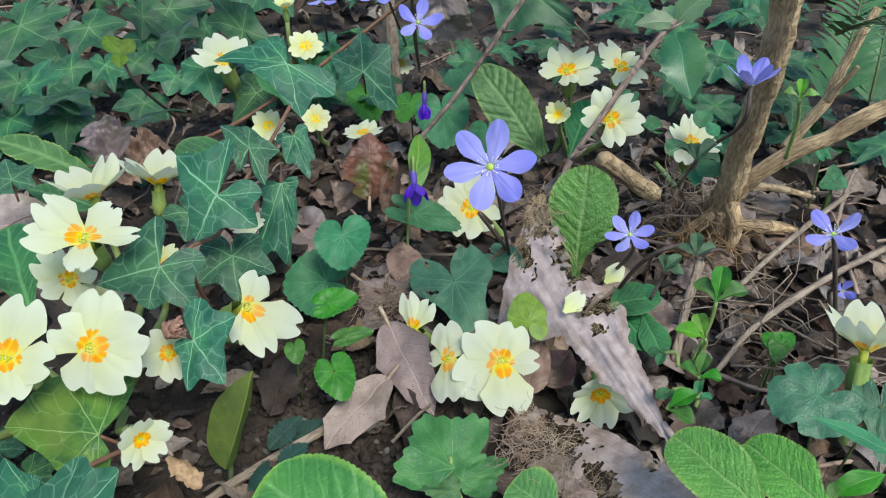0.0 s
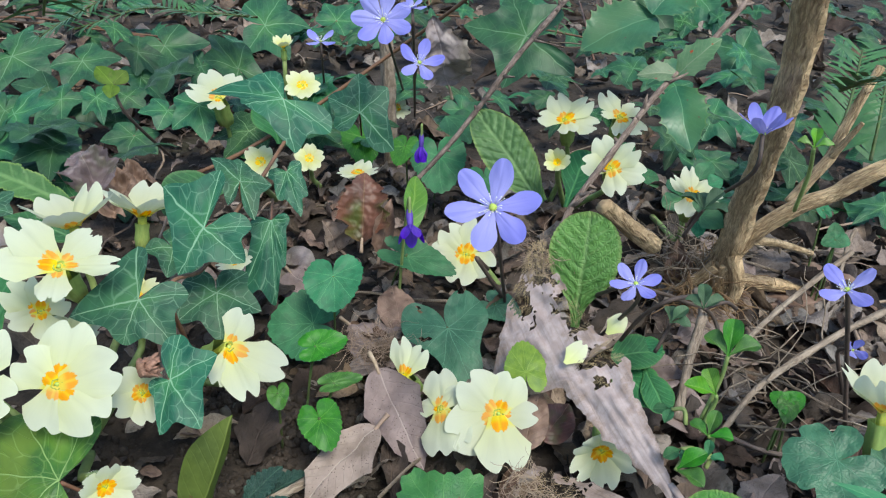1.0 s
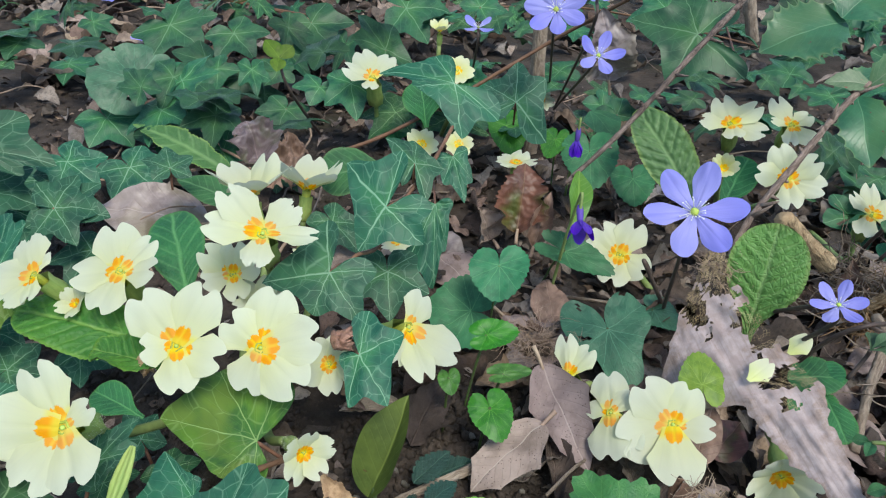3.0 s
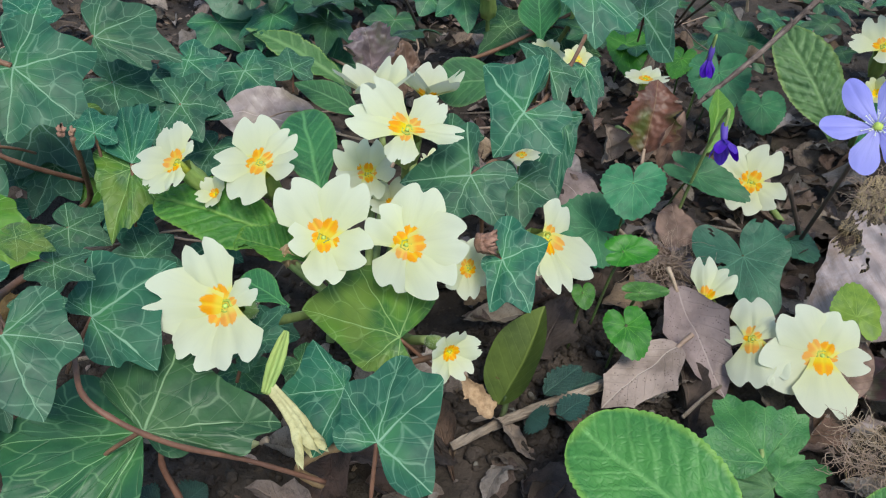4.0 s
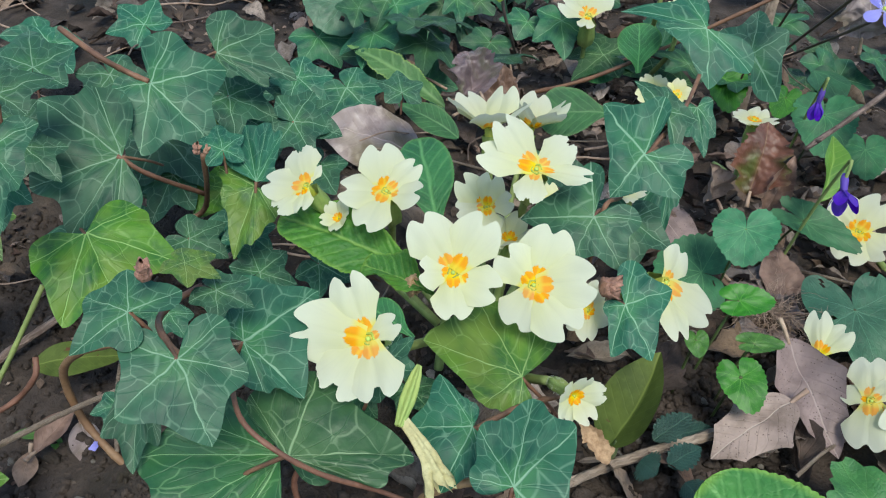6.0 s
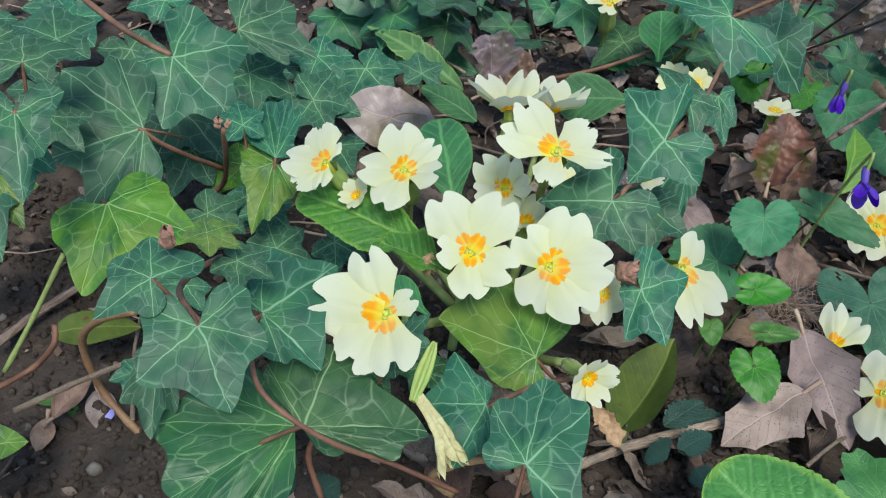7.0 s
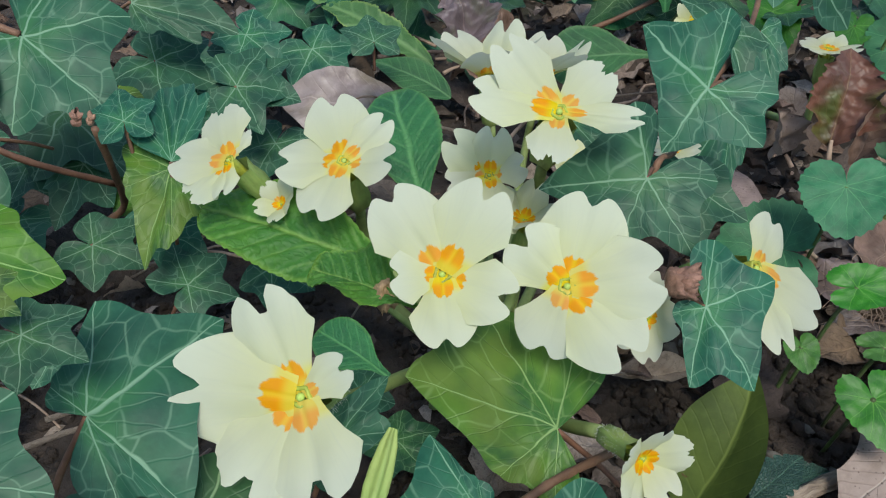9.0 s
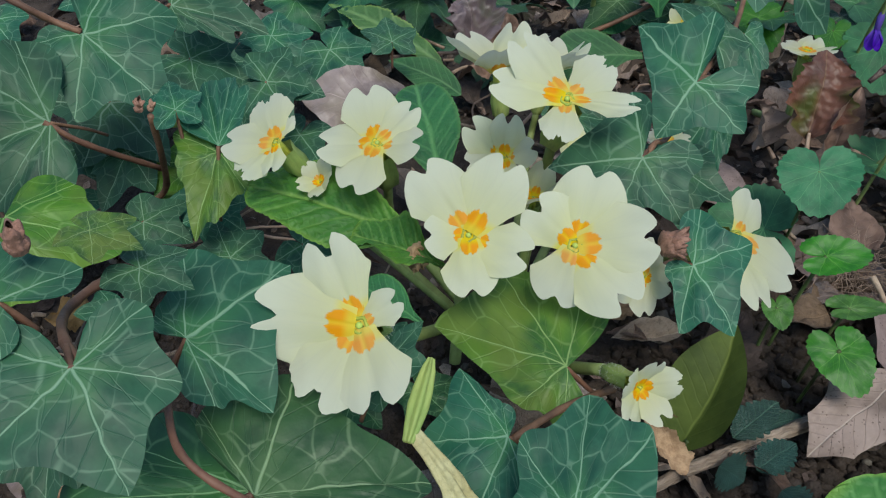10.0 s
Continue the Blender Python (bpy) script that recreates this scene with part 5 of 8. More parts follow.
ivy_leaf(ivy_b, (-0.2648, 0.1572, 0.03), (-0.2377, 0.1468, 0.0182), (0.27, -0.32, 0.91), 0.0415)
ivy_leaf(ivy_b, (-0.2526, 0.188, 0.036), (-0.23, 0.1914, 0.0311), (0.25, -0.35, 0.9), 0.0355)
ivy_leaf(ivy_b, (-0.2403, 0.2194, 0.03), (-0.2243, 0.2124, 0.0232), (0.22, -0.38, 0.9), 0.0252)
ivy_leaf(ivy_b, (-0.2183, 0.1852, 0.034), (-0.1991, 0.1875, 0.0316), (0.15, -0.27, 0.95), 0.0345)
ivy_leaf(ivy_b, (-0.2745, 0.0775, 0.04), (-0.2555, 0.0691, 0.031), (0.33, -0.23, 0.91), 0.0202, IVY_FRESH)
ivy_leaf(ivy_c, (-0.1417, 0.0361, 0.0322), (-0.1588, 0.0120, 0.0283), (0.18, -0.28, 0.94), 0.03, IVY_BROAD, lobes=0.35, wedge=0.3, reach=((-0.57, 0.0221), (-0.47, 0.0329), (0.00, 0.0298), (0.59, 0.0317), (1.00, 0.0248)))
ivy_leaf(ivy_c, (-0.1364, 0.0306, 0.0416), (-0.1114, 0.0430, 0.0408), (0.17, -0.28, 0.94), 0.03, IVY_BROAD, lobes=0.35, wedge=0.3, reach=((-2.09, 0.0171), (-1.24, 0.0206), (-0.00, 0.0279), (0.35, 0.0205), (0.47, 0.0114)))
ivy_leaf(ivy_c, (-0.1023, 0.0580, 0.0361), (-0.1174, 0.0534, 0.0353), (0.06, -0.35, 0.94), 0.03, lobes=0.8, reach=((-1.86, 0.0124), (-1.13, 0.0165), (0.00, 0.0158), (1.03, 0.0167), (1.44, 0.0065)))
ivy_leaf(ivy_c, (-0.0889, 0.0412, 0.0421), (-0.0902, 0.0621, 0.0491), (0.02, -0.32, 0.95), 0.03, lobes=0.7, reach=((-1.63, 0.0093), (-0.75, 0.0150), (-0.00, 0.0221), (0.55, 0.0205), (2.09, 0.0154)))
ivy_leaf(ivy_c, (-0.0954, 0.0800, 0.0342), (-0.1247, 0.0829, 0.0364), (0.03, -0.38, 0.92), 0.03, IVY_FRESH, lobes=0.4, wedge=0.5, reach=((-1.87, 0.0124), (-1.04, 0.0124), (-0.00, 0.0294), (0.71, 0.0272), (1.44, 0.0204)))
ivy_leaf(ivy_c, (-0.1279, 0.0616, 0.04), (-0.1243, 0.0756, 0.0437), (0.11, -0.28, 0.95), 0.0119)
ivy_leaf(ivy_d, (-0.0792, 0.1625, 0.0639), (-0.0865, 0.1508, 0.0529), (-0.01, -0.68, 0.73), 0.03, reach=((-2.10, 0.0154), (-1.34, 0.0179), (-0.00, 0.0177), (1.88, 0.0237), (2.79, 0.0227)))
ivy_leaf(ivy_d, (-0.0891, 0.1275, 0.0583), (-0.0915, 0.1166, 0.0505), (0.02, -0.59, 0.81), 0.03, reach=((-1.96, 0.0140), (-0.91, 0.0180), (0.00, 0.0137), (1.16, 0.0215), (2.69, 0.0195)))
ivy_leaf(ivy_d, (-0.0746, 0.1059, 0.0465), (-0.0641, 0.0950, 0.0400), (-0.03, -0.53, 0.84), 0.03, reach=((-2.46, 0.0141), (-1.51, 0.0141), (0.00, 0.0163), (0.72, 0.0146), (1.87, 0.0059)))
ivy_leaf(ivy_d, (-0.0756, 0.1962, 0.0660), (-0.0768, 0.2051, 0.0715), (0.11, -0.51, 0.85), 0.03, reach=((-2.73, 0.0104), (-0.70, 0.0185), (0.00, 0.0105), (1.61, 0.0116), (2.79, 0.0160)))
ivy_leaf(ivy_d, (-0.0641, 0.2250, 0.0579), (-0.0565, 0.2106, 0.0456), (0.09, -0.62, 0.78), 0.03, reach=((-1.96, 0.0073), (-0.44, 0.0131), (0.00, 0.0203), (0.58, 0.0128), (1.63, 0.0079)))
ivy_leaf(ivy_d, (-0.0685, 0.2093, 0.0431), (-0.0642, 0.1873, 0.0168), (0.13, -0.75, 0.65), 0.03, reach=((-1.64, 0.0074), (-0.28, 0.0183), (0.00, 0.0345), (0.42, 0.0328), (1.38, 0.0085)))
ivy_leaf(ivy_d, (-0.0784, 0.1628, 0.038), (-0.0735, 0.1468, 0.0294), (0.11, -0.44, 0.89), 0.0290)
ivy_leaf(ivy_e, (-0.0680, 0.2467, 0.0818), (-0.0841, 0.2435, 0.0812), (0.09, -0.62, 0.78), 0.03, reach=((-2.45, 0.0242), (-1.68, 0.0240), (0.00, 0.0164), (0.34, 0.0347), (1.11, 0.0173)))
ivy_leaf(ivy_e, (-0.0421, 0.3077, 0.0559), (-0.0434, 0.3181, 0.0745), (0.05, -0.87, 0.49), 0.03, reach=((-2.07, 0.0152), (-1.07, 0.0189), (0.00, 0.0213), (0.84, 0.0200), (2.41, 0.0258)))
ivy_leaf(ivy_e, (0.0424, 0.3222, 0.0949), (0.0100, 0.3332, 0.0992), (-0.15, -0.71, 0.69), 0.03, IVY_FAR, lobes=1.5, reach=((-2.74, 0.0320), (-1.45, 0.0294), (0.00, 0.0345), (0.97, 0.0301), (1.98, 0.0257)))
part("stem", tube([(-0.1939, 0.0468, 0.038), (-0.2116, 0.0491, 0.025), (-0.2238, 0.0522, 0.008), (-0.2222, 0.0529, -0.012), (-0.2095, 0.0506, -0.022), (-0.1923, 0.0485, -0.03)], 0.00103, 0.00129, 8, 7, rough=0.15, knots=0.15), VINE_PALE, ivy_a)
part("stem", tube([(-0.1544, 0.0255, 0.068), (-0.1619, 0.0302, 0.066), (-0.1701, 0.0381, 0.062), (-0.1724, 0.0462, 0.06), (-0.1683, 0.0514, 0.062)], 0.00070, 0.00082, 8, 7, rough=0.15, knots=0.15), VINE, ivy_a)
part("stem", tube([(-0.1503, 0.0334, 0.056), (-0.1423, 0.0252, 0.056), (-0.134, 0.024, 0.052), (-0.1259, 0.0276, 0.044), (-0.1171, 0.0349, 0.034), (-0.1089, 0.0399, 0.026), (-0.1029, 0.0449, 0.018)], 0.00053, 0.00061, 8, 7, rough=0.15, knots=0.15), VINE, ivy_c)
part("stem", tube([(-0.1361, 0.0362, 0.032), (-0.1375, 0.0344, 0.025), (-0.1333, 0.0332, 0.012)], 0.00068, 0.00074, 8, 7, rough=0.15, knots=0.15), VINE, ivy_c)
part("stem", tube([(-0.1016, 0.0589, 0.035), (-0.0951, 0.0688, 0.034), (-0.0911, 0.0748, 0.032), (-0.0855, 0.0836, 0.028)], 0.00070, 0.00078, 8, 7, rough=0.15, knots=0.15), VINE, ivy_c)
part("stem", tube([(-0.1048, 0.0478, 0.012), (-0.11, 0.0463, 0.018), (-0.1048, 0.0484, 0.024), (-0.0975, 0.0516, 0.026)], 0.00112, 0.00106, 8, 7, rough=0.15, knots=0.15), VINE_PALE, ivy_c)
part("stem", tube([(-0.2763, 0.1313, 0.078), (-0.2574, 0.1258, 0.074), (-0.2511, 0.1305, 0.068), (-0.2448, 0.1329, 0.065)], 0.00102, 0.00096, 8, 7, rough=0.15, knots=0.15), VINE, ivy_b)
part("stem", tube([(-0.2402, 0.1071, 0.05), (-0.2338, 0.1126, 0.042), (-0.228, 0.1321, 0.025)], 0.00081, 0.00088, 8, 7, rough=0.15, knots=0.15), VINE, ivy_b)
part("stem", tube([(-0.2169, 0.12, 0.05), (-0.2243, 0.1292, 0.03), (-0.2366, 0.1408, 0.01), (-0.2484, 0.14, 0)], 0.00090, 0.00110, 8, 7, rough=0.15, knots=0.15), VINE, ivy_b)
part("stem", tube([(-0.2408, 0.068, 0.025), (-0.248, 0.0574, 0.005), (-0.252, 0.045, -0.01)], 0.00078, 0.00085, 8, 7, rough=0.15, knots=0.15), STALK, ivy_b)
part("stem", tube([(-0.2489, 0.0383, -0.01), (-0.2456, 0.0502, -0.01), (-0.2384, 0.0539, 0), (-0.2397, 0.0573, 0.005)], 0.00093, 0.00091, 8, 7, rough=0.15, knots=0.15), VINE, ivy_b)
part("stem", tube([(-0.0635, 0.2659, 0.07), (-0.0693, 0.2072, 0.064), (-0.0768, 0.1861, 0.056), (-0.0827, 0.166, 0.046), (-0.0875, 0.1454, 0.05), (-0.0877, 0.158, 0.01)], 0.00080, 0.00070, 8, 7, rough=0.15, knots=0.15), VINE, ivy_d)
part("stem", tube([(-0.1479, 0.3313, 0.004), (-0.12, 0.3358, 0.016), (-0.0842, 0.3486, 0.036), (-0.0534, 0.3595, 0.056), (-0.023, 0.362, 0.078), (0.0076, 0.3212, 0.11), (0.0279, 0.2856, 0.135)], 0.00120, 0.00100, 8, 7, rough=0.15, knots=0.15), VINE, ivy_e)
# ---- violets and liverleaf
violets = thing("violet_clump", -0.0356, 0.2051, 0.0020, "violet plant with heart-shaped green leaves and drooping purple flowers", "violet")
heart_leaf(violets, (-0.0392, 0.1781, 0.037), (-0.0367, 0.1669, 0.029), (-0.11, -0.6, 0.79), 0.0230)
heart_leaf(violets, (-0.0402, 0.1406, 0.0330), (-0.0298, 0.1421, 0.0350), (-0.1, -0.46, 0.88), 0.0115, HEART_LIME)
heart_leaf(violets, (-0.0503, 0.1262, 0.025), (-0.0486, 0.1211, 0.0227), (-0.08, -0.43, 0.9), 0.0074, HEART_LIME)
heart_leaf(violets, (-0.0362, 0.1185, 0.022), (-0.0319, 0.1093, 0.0178), (-0.12, -0.46, 0.88), 0.0138, HEART_LIME)
heart_leaf(violets, (-0.0333, 0.1319, 0.025), (-0.0243, 0.1347, 0.0259), (-0.04, -0.17, 0.98), 0.0082, HEART_LIME)
heart_leaf(violets, (-0.0478, 0.1786, 0.014), (-0.0655, 0.1782, 0.0146), (0.04, -0.44, 0.9), 0.0338)
heart_leaf(violets, (-0.0131, 0.215, 0.026), (0.0081, 0.2074, 0.0233), (-0.02, -0.38, 0.92), 0.0170)
heart_leaf(violets, (-0.0462, 0.3468, 0.028), (-0.0407, 0.3276, 0.0184), (0.02, -0.44, 0.9), 0.0237, HEART_LIME)
heart_leaf(violets, (-0.0004, 0.3097, 0.033), (0.003, 0.2907, 0.0207), (-0.04, -0.55, 0.84), 0.0310)
heart_leaf(violets, (-0.0188, 0.3171, 0.035), (-0.023, 0.3018, 0.0298), (-0.01, -0.32, 0.95), 0.0153, HEART_LIME)
heart_leaf(violets, (0.0265, 0.3212, 0.015), (0.029, 0.3045, 0.0074), (-0.06, -0.42, 0.9), 0.0247)
blade_leaf(violets, (-0.0135, 0.2063, 0.0391), (-0.0106, 0.2386, 0.0521), (0.35, -0.39, 0.85), 0.0100, LEAF_BRIGHT, shape=oval, fold=0.7, wave=0.12, twist=0.4, rows=40)
blade_leaf(violets, (0.0042, 0.3979, 0.025), (0.0205, 0.3715, 0.0162), (-0.02, -0.33, 0.94), 0.0235, HEART, shape=lance)
liverleaf = thing("liverleaf_plant", 0.0249, 0.2085, 0.0020, "liverleaf with blue star flowers over leaf litter", "liverleaf")
heart_leaf(liverleaf, (0.0044, 0.1767, 0.016), (0.0124, 0.1554, 0.0074), (-0.06, -0.39, 0.92), 0.0341, BLUEGREEN, outline=three_outline, holes=0.05)
heart_leaf(liverleaf, (0.0247, 0.1993, 0.012), (0.0344, 0.1918, 0.0105), (-0.06, -0.26, 0.96), 0.0167, BLUEGREEN)
blue_flower(liverleaf, (0.0147, 0.1432, 0.085), (-0.19, -0.72, 0.67), 0.0291, 20, (0.0307, 0.2083, 0.003))
blue_flower(liverleaf, (0.0605, 0.1384, 0.063), (-0.29, -0.44, 0.85), 0.0163, 10, (0.0616, 0.1769, 0.01), count=6)
blue_flower(liverleaf, (0.0942, 0.1533, 0.108), (0.02, 0.12, 0.99), 0.0193, 0, (0.1134, 0.2294, 0.046), lift=35.0)
blue_flower(liverleaf, (0.1193, 0.1279, 0.07), (-0.4, -0.18, 0.9), 0.0188, 60, (0.1466, 0.1412, 0.005), count=4)
liverleaf_b = thing("liverleaf_plant", -0.0163, 0.4398, 0.0050, "liverleaf with lilac blue flowers beside a thin stem", "liverleaf")
blue_flower(liverleaf_b, (-0.0288, 0.291, 0.107), (-0.01, -0.84, 0.54), 0.0293, 0, (-0.0211, 0.4481, 0.01), count=7)
blue_flower(liverleaf_b, (-0.0105, 0.2456, 0.1), (0.17, -0.7, 0.7), 0.0209, 30, (-0.0169, 0.4377, 0.01), count=5)
blue_flower(liverleaf_b, (-0.0686, 0.3566, 0.08), (-0, -0.18, 0.98), 0.0204, 10, (-0.0786, 0.4318, 0.01), count=4)
blue_flower(liverleaf_b, (-0.0142, 0.255, 0.12), (-0.05, -0.25, 0.97), 0.0116, 0, (-0.0169, 0.4377, 0.01))
heart_leaf(liverleaf, (0.0293, 0.1347, 0.0293), (0.0286, 0.1454, 0.0351), (-0.12, -0.62, 0.77), 0.0150, LIME, cup=-0.1, droop=0.15, stem=False)
heart_leaf(liverleaf, (0.1055, 0.0874, 0.0420), (0.0926, 0.0847, 0.0374), (-0.25, -0.34, 0.9), 0.0235, BLUEGREEN, outline=kidney_outline, cup=0.0, wave=0.12)
# ---- the farther primroses
prim_b = thing("primrose_clump", 0.0750, 0.3197, 0.0030, "primrose clump with large crinkled leaves beneath a woody shrub", "primrose", "primroses")
primrose_flower(prim_b, (0.075, 0.2414, 0.058), (-0.2, -0.8, 0.57), [(108, 0.0156, 0.0120), (37, 0.0144, 0.0115), (-12, 0.0155, 0.0120), (-80, 0.0140, 0.0114), (171, 0.0131, 0.0110)], (0.0693, 0.3058, 0.003))
primrose_flower(prim_b, (0.0644, 0.3029, 0.058), (-0.22, -0.49, 0.84), [(106, 0.0171, 0.0136), (34, 0.0168, 0.0134), (-23, 0.0178, 0.0138), (-82, 0.0118, 0.0114), (163, 0.0154, 0.0129)], (0.0648, 0.3202, 0.003), ragged=True)
primrose_flower(prim_b, (0.0911, 0.2992, 0.062), (-0.05, -0.5, 0.87), [(117, 0.0172, 0.0130), (37, 0.0118, 0.0109), (-48, 0.0162, 0.0126), (-99, 0.0154, 0.0086), (169, 0.0103, 0.0062)], (0.0714, 0.3202, 0.003), ragged=True)
primrose_flower(prim_b, (0.0556, 0.2644, 0.05), (-0.22, -0.79, 0.57), [(0, 0.0066, 0.0062), (72, 0.0066, 0.0062), (144, 0.0066, 0.0062), (216, 0.0066, 0.0062), (288, 0.0066, 0.0062)], (0.0722, 0.3125, 0.003), lift=45.0, young=True)
primrose_flower(prim_b, (0.0137, 0.237, 0.014), (-0.12, -0.66, 0.74), [(128, 0.0169, 0.0160), (67, 0.0174, 0.0162), (-35, 0.0150, 0.0151), (-104, 0.0167, 0.0159), (175, 0.0168, 0.0160)], (0.0296, 0.2317, 0.001))
primrose_flower(prim_b, (0.1142, 0.2436, 0.045), (-0.11, -0.44, 0.89), [(83, 0.0181, 0.0088), (132, 0.0121, 0.0071), (36, 0.0146, 0.0089), (-26, 0.0134, 0.0107), (-118, 0.0130, 0.0106)], (0.1206, 0.3058, 0.003))
blade_leaf(prim_b, (0.0508, 0.2709, 0.025), (0.018, 0.299, 0.062), (-0.05, -0.82, 0.57), 0.0243, PRIM, shape=tongue, pucker=0.11, wave=0.1)
blade_leaf(prim_b, (0.0524, 0.1715, 0.022), (0.0543, 0.1817, 0.066), (-0.32, -0.92, 0.23), 0.0264, PRIM_FRESH, pucker=0.05, bend=0.05)
blade_leaf(prim_b, (0.0625, 0.1536, 0.022), (0.0818, 0.1546, 0.0245), (-0.1, -0.34, 0.94), 0.0149, PRIM_DARK, shape=oval, teeth=0.06, tooth_count=20, rows=80)
blade_leaf(prim_b, (0.0662, 0.1535, 0.018), (0.0757, 0.1369, 0.0132), (-0.11, -0.33, 0.94), 0.0167, PRIM_DARK, shape=oval, teeth=0.06, tooth_count=20, rows=80)
blade_leaf(prim_b, (0.0699, 0.2993, 0.01), (0.083, 0.3201, 0.035), (-0.25, -0.68, 0.69), 0.0204, PRIM_DARK)
prim_c = thing("primrose_clump", -0.0966, 0.3462, 0.0030, "small primroses flowering between ivy leaves", "primrose", "primroses")
primrose_flower(prim_c, (-0.1254, 0.3424, 0.049), (0.02, -0.52, 0.86), [(119, 0.0254, 0.0159), (71, 0.0219, 0.0146), (171, 0.0179, 0.0132), (-90, 0.0095, 0.0103)], (-0.124, 0.3747, 0.003))
primrose_flower(prim_c, (-0.0818, 0.2525, 0.05), (0.13, -0.69, 0.72), [(0, 0.0081, 0.0077), (72, 0.0081, 0.0077), (144, 0.0081, 0.0077), (216, 0.0081, 0.0077), (288, 0.0081, 0.0077)], (-0.089, 0.3057, 0.005), young=True)
primrose_flower(prim_c, (-0.0699, 0.3088, 0.029), (0.09, -0.74, 0.67), [(20, 0.0083, 0.0079), (92, 0.0083, 0.0079), (164, 0.0083, 0.0079), (236, 0.0083, 0.0079), (308, 0.0083, 0.0079)], (-0.0684, 0.3293, 0.003), young=True)
primrose_flower(prim_c, (-0.0769, 0.3376, 0.06), (0.06, -0.52, 0.85), [(0, 0.0102, 0.0097), (72, 0.0102, 0.0097), (144, 0.0102, 0.0097), (216, 0.0102, 0.0097), (288, 0.0102, 0.0097)], (-0.0888, 0.3839, 0.003), young=True)
primrose_flower(prim_c, (-0.0905, 0.3594, 0.075), (0.01, -0.12, 0.99), [(0, 0.0067, 0.0064), (72, 0.0067, 0.0064), (144, 0.0067, 0.0064), (216, 0.0067, 0.0064), (288, 0.0067, 0.0064)], (-0.0934, 0.4129, 0.003), lift=35.0, young=True)
primrose_flower(prim_c, (-0.0381, 0.2555, 0.045), (-0.03, -0.02, 1), [(0, 0.0102, 0.0097), (72, 0.0102, 0.0097), (144, 0.0102, 0.0097), (216, 0.0102, 0.0097), (288, 0.0102, 0.0097)], (-0.0436, 0.2932, 0.003), ragged=True)
primrose_flower(prim_c, (-0.0274, 0.3963, 0.03), (0.44, -0.47, 0.76), [(0, 0.0092, 0.0088), (72, 0.0092, 0.0088), (144, 0.0092, 0.0088), (216, 0.0092, 0.0088), (288, 0.0092, 0.0088)], (-0.0318, 0.4297, 0.003))
primrose_flower(prim_c, (-0.0815, 0.1968, 0.03), (-0.15, -0.11, 0.98), [(0, 0.0075, 0.0071), (72, 0.0075, 0.0071), (144, 0.0075, 0.0071), (216, 0.0075, 0.0071), (288, 0.0075, 0.0071)], (-0.0831, 0.2201, 0.003))
blade_leaf(prim_c, (-0.0921, 0.3381, 0.025), (-0.0982, 0.3443, 0.05), (0.21, -0.94, 0.28), 0.0238, PRIM_DARK)
blade_leaf(prim_c, (-0.1094, 0.3746, 0.02), (-0.1186, 0.3514, 0.0095), (0.09, -0.44, 0.89), 0.0220, PRIM_DARK)
prim_d = thing("primrose_clump", 0.0140, 0.1505, 0.0020, "primrose flowers opening through brown dead leaves", "primrose", "primroses")
primrose_flower(prim_d, (0.0200, 0.1229, 0.0219), (-0.07, -0.62, 0.78), [(133, 0.0160, 0.0160), (68, 0.0138, 0.0138), (-0, 0.0126, 0.0095), (-83, 0.0186, 0.0182), (-152, 0.0177, 0.0177)], (0.0157, 0.1316, 0))
primrose_flower(prim_d, (0.0020, 0.1274, 0.0190), (-0.45, -0.45, 0.77), [(96, 0.0142, 0.0127), (45, 0.0093, 0.0075), (-57, 0.0154, 0.0123), (-91, 0.0153, 0.0145), (164, 0.0087, 0.0070)], (0.0113, 0.1337, 0))
primrose_flower(prim_d, (-0.011, 0.1441, 0.018), (-0.35, -0.48, 0.8), [(96, 0.0142, 0.0090), (51, 0.0124, 0.0097), (-77, 0.0130, 0.0087)], (0.0022, 0.1533, 0))
primrose_flower(prim_d, (0.0526, 0.1157, 0.015), (-0.17, -0.98, 0.08), [(0, 0.0111, 0.0105), (72, 0.0111, 0.0105), (144, 0.0111, 0.0105), (216, 0.0111, 0.0105), (288, 0.0111, 0.0105)], (0.0656, 0.1562, 0.003), lift=28.0, ragged=True)
primrose_flower(prim_d, (0.1206, 0.0977, 0.05), (0, 0.28, 0.96), [(0, 0.0123, 0.0117), (72, 0.0123, 0.0117), (144, 0.0123, 0.0117), (216, 0.0123, 0.0117), (288, 0.0123, 0.0117)], (0.1401, 0.1186, 0.005), lift=40.0)
blade_leaf(prim_d, (-0.0085, 0.0419, 0.0300), (-0.0478, 0.0672, 0.0315), (-0.12, -0.33, 0.93), 0.0290, shape=tongue, pucker=0.035, bend=0.06)
blade_leaf(prim_d, (0.0691, 0.0421, 0.0535), (0.0555, 0.0627, 0.0540), (-0.21, -0.35, 0.91), 0.0160, PRIM_FRESH, shape=tongue, pucker=0.035)
blade_leaf(prim_d, (0.0820, 0.0417, 0.0551), (0.0724, 0.0609, 0.0535), (-0.25, -0.35, 0.90), 0.0150, PRIM_FRESH, shape=tongue, pucker=0.035)
blade_leaf(prim_d, (0.0317, 0.0583, 0.025), (0.0185, 0.0697, 0.0274), (-0.08, -0.29, 0.95), 0.0168, pucker=0.03)
blade_leaf(prim_d, (0.0694, 0.1597, 0.025), (0.0793, 0.1517, 0.0236), (-0.2, -0.41, 0.89), 0.0119, PRIM_DARK, pucker=0.03)
blade_leaf(prim_d, (0.0738, 0.1518, 0.02), (0.0785, 0.1346, 0.0136), (-0.21, -0.39, 0.9), 0.0111, PRIM_DARK, pucker=0.03)
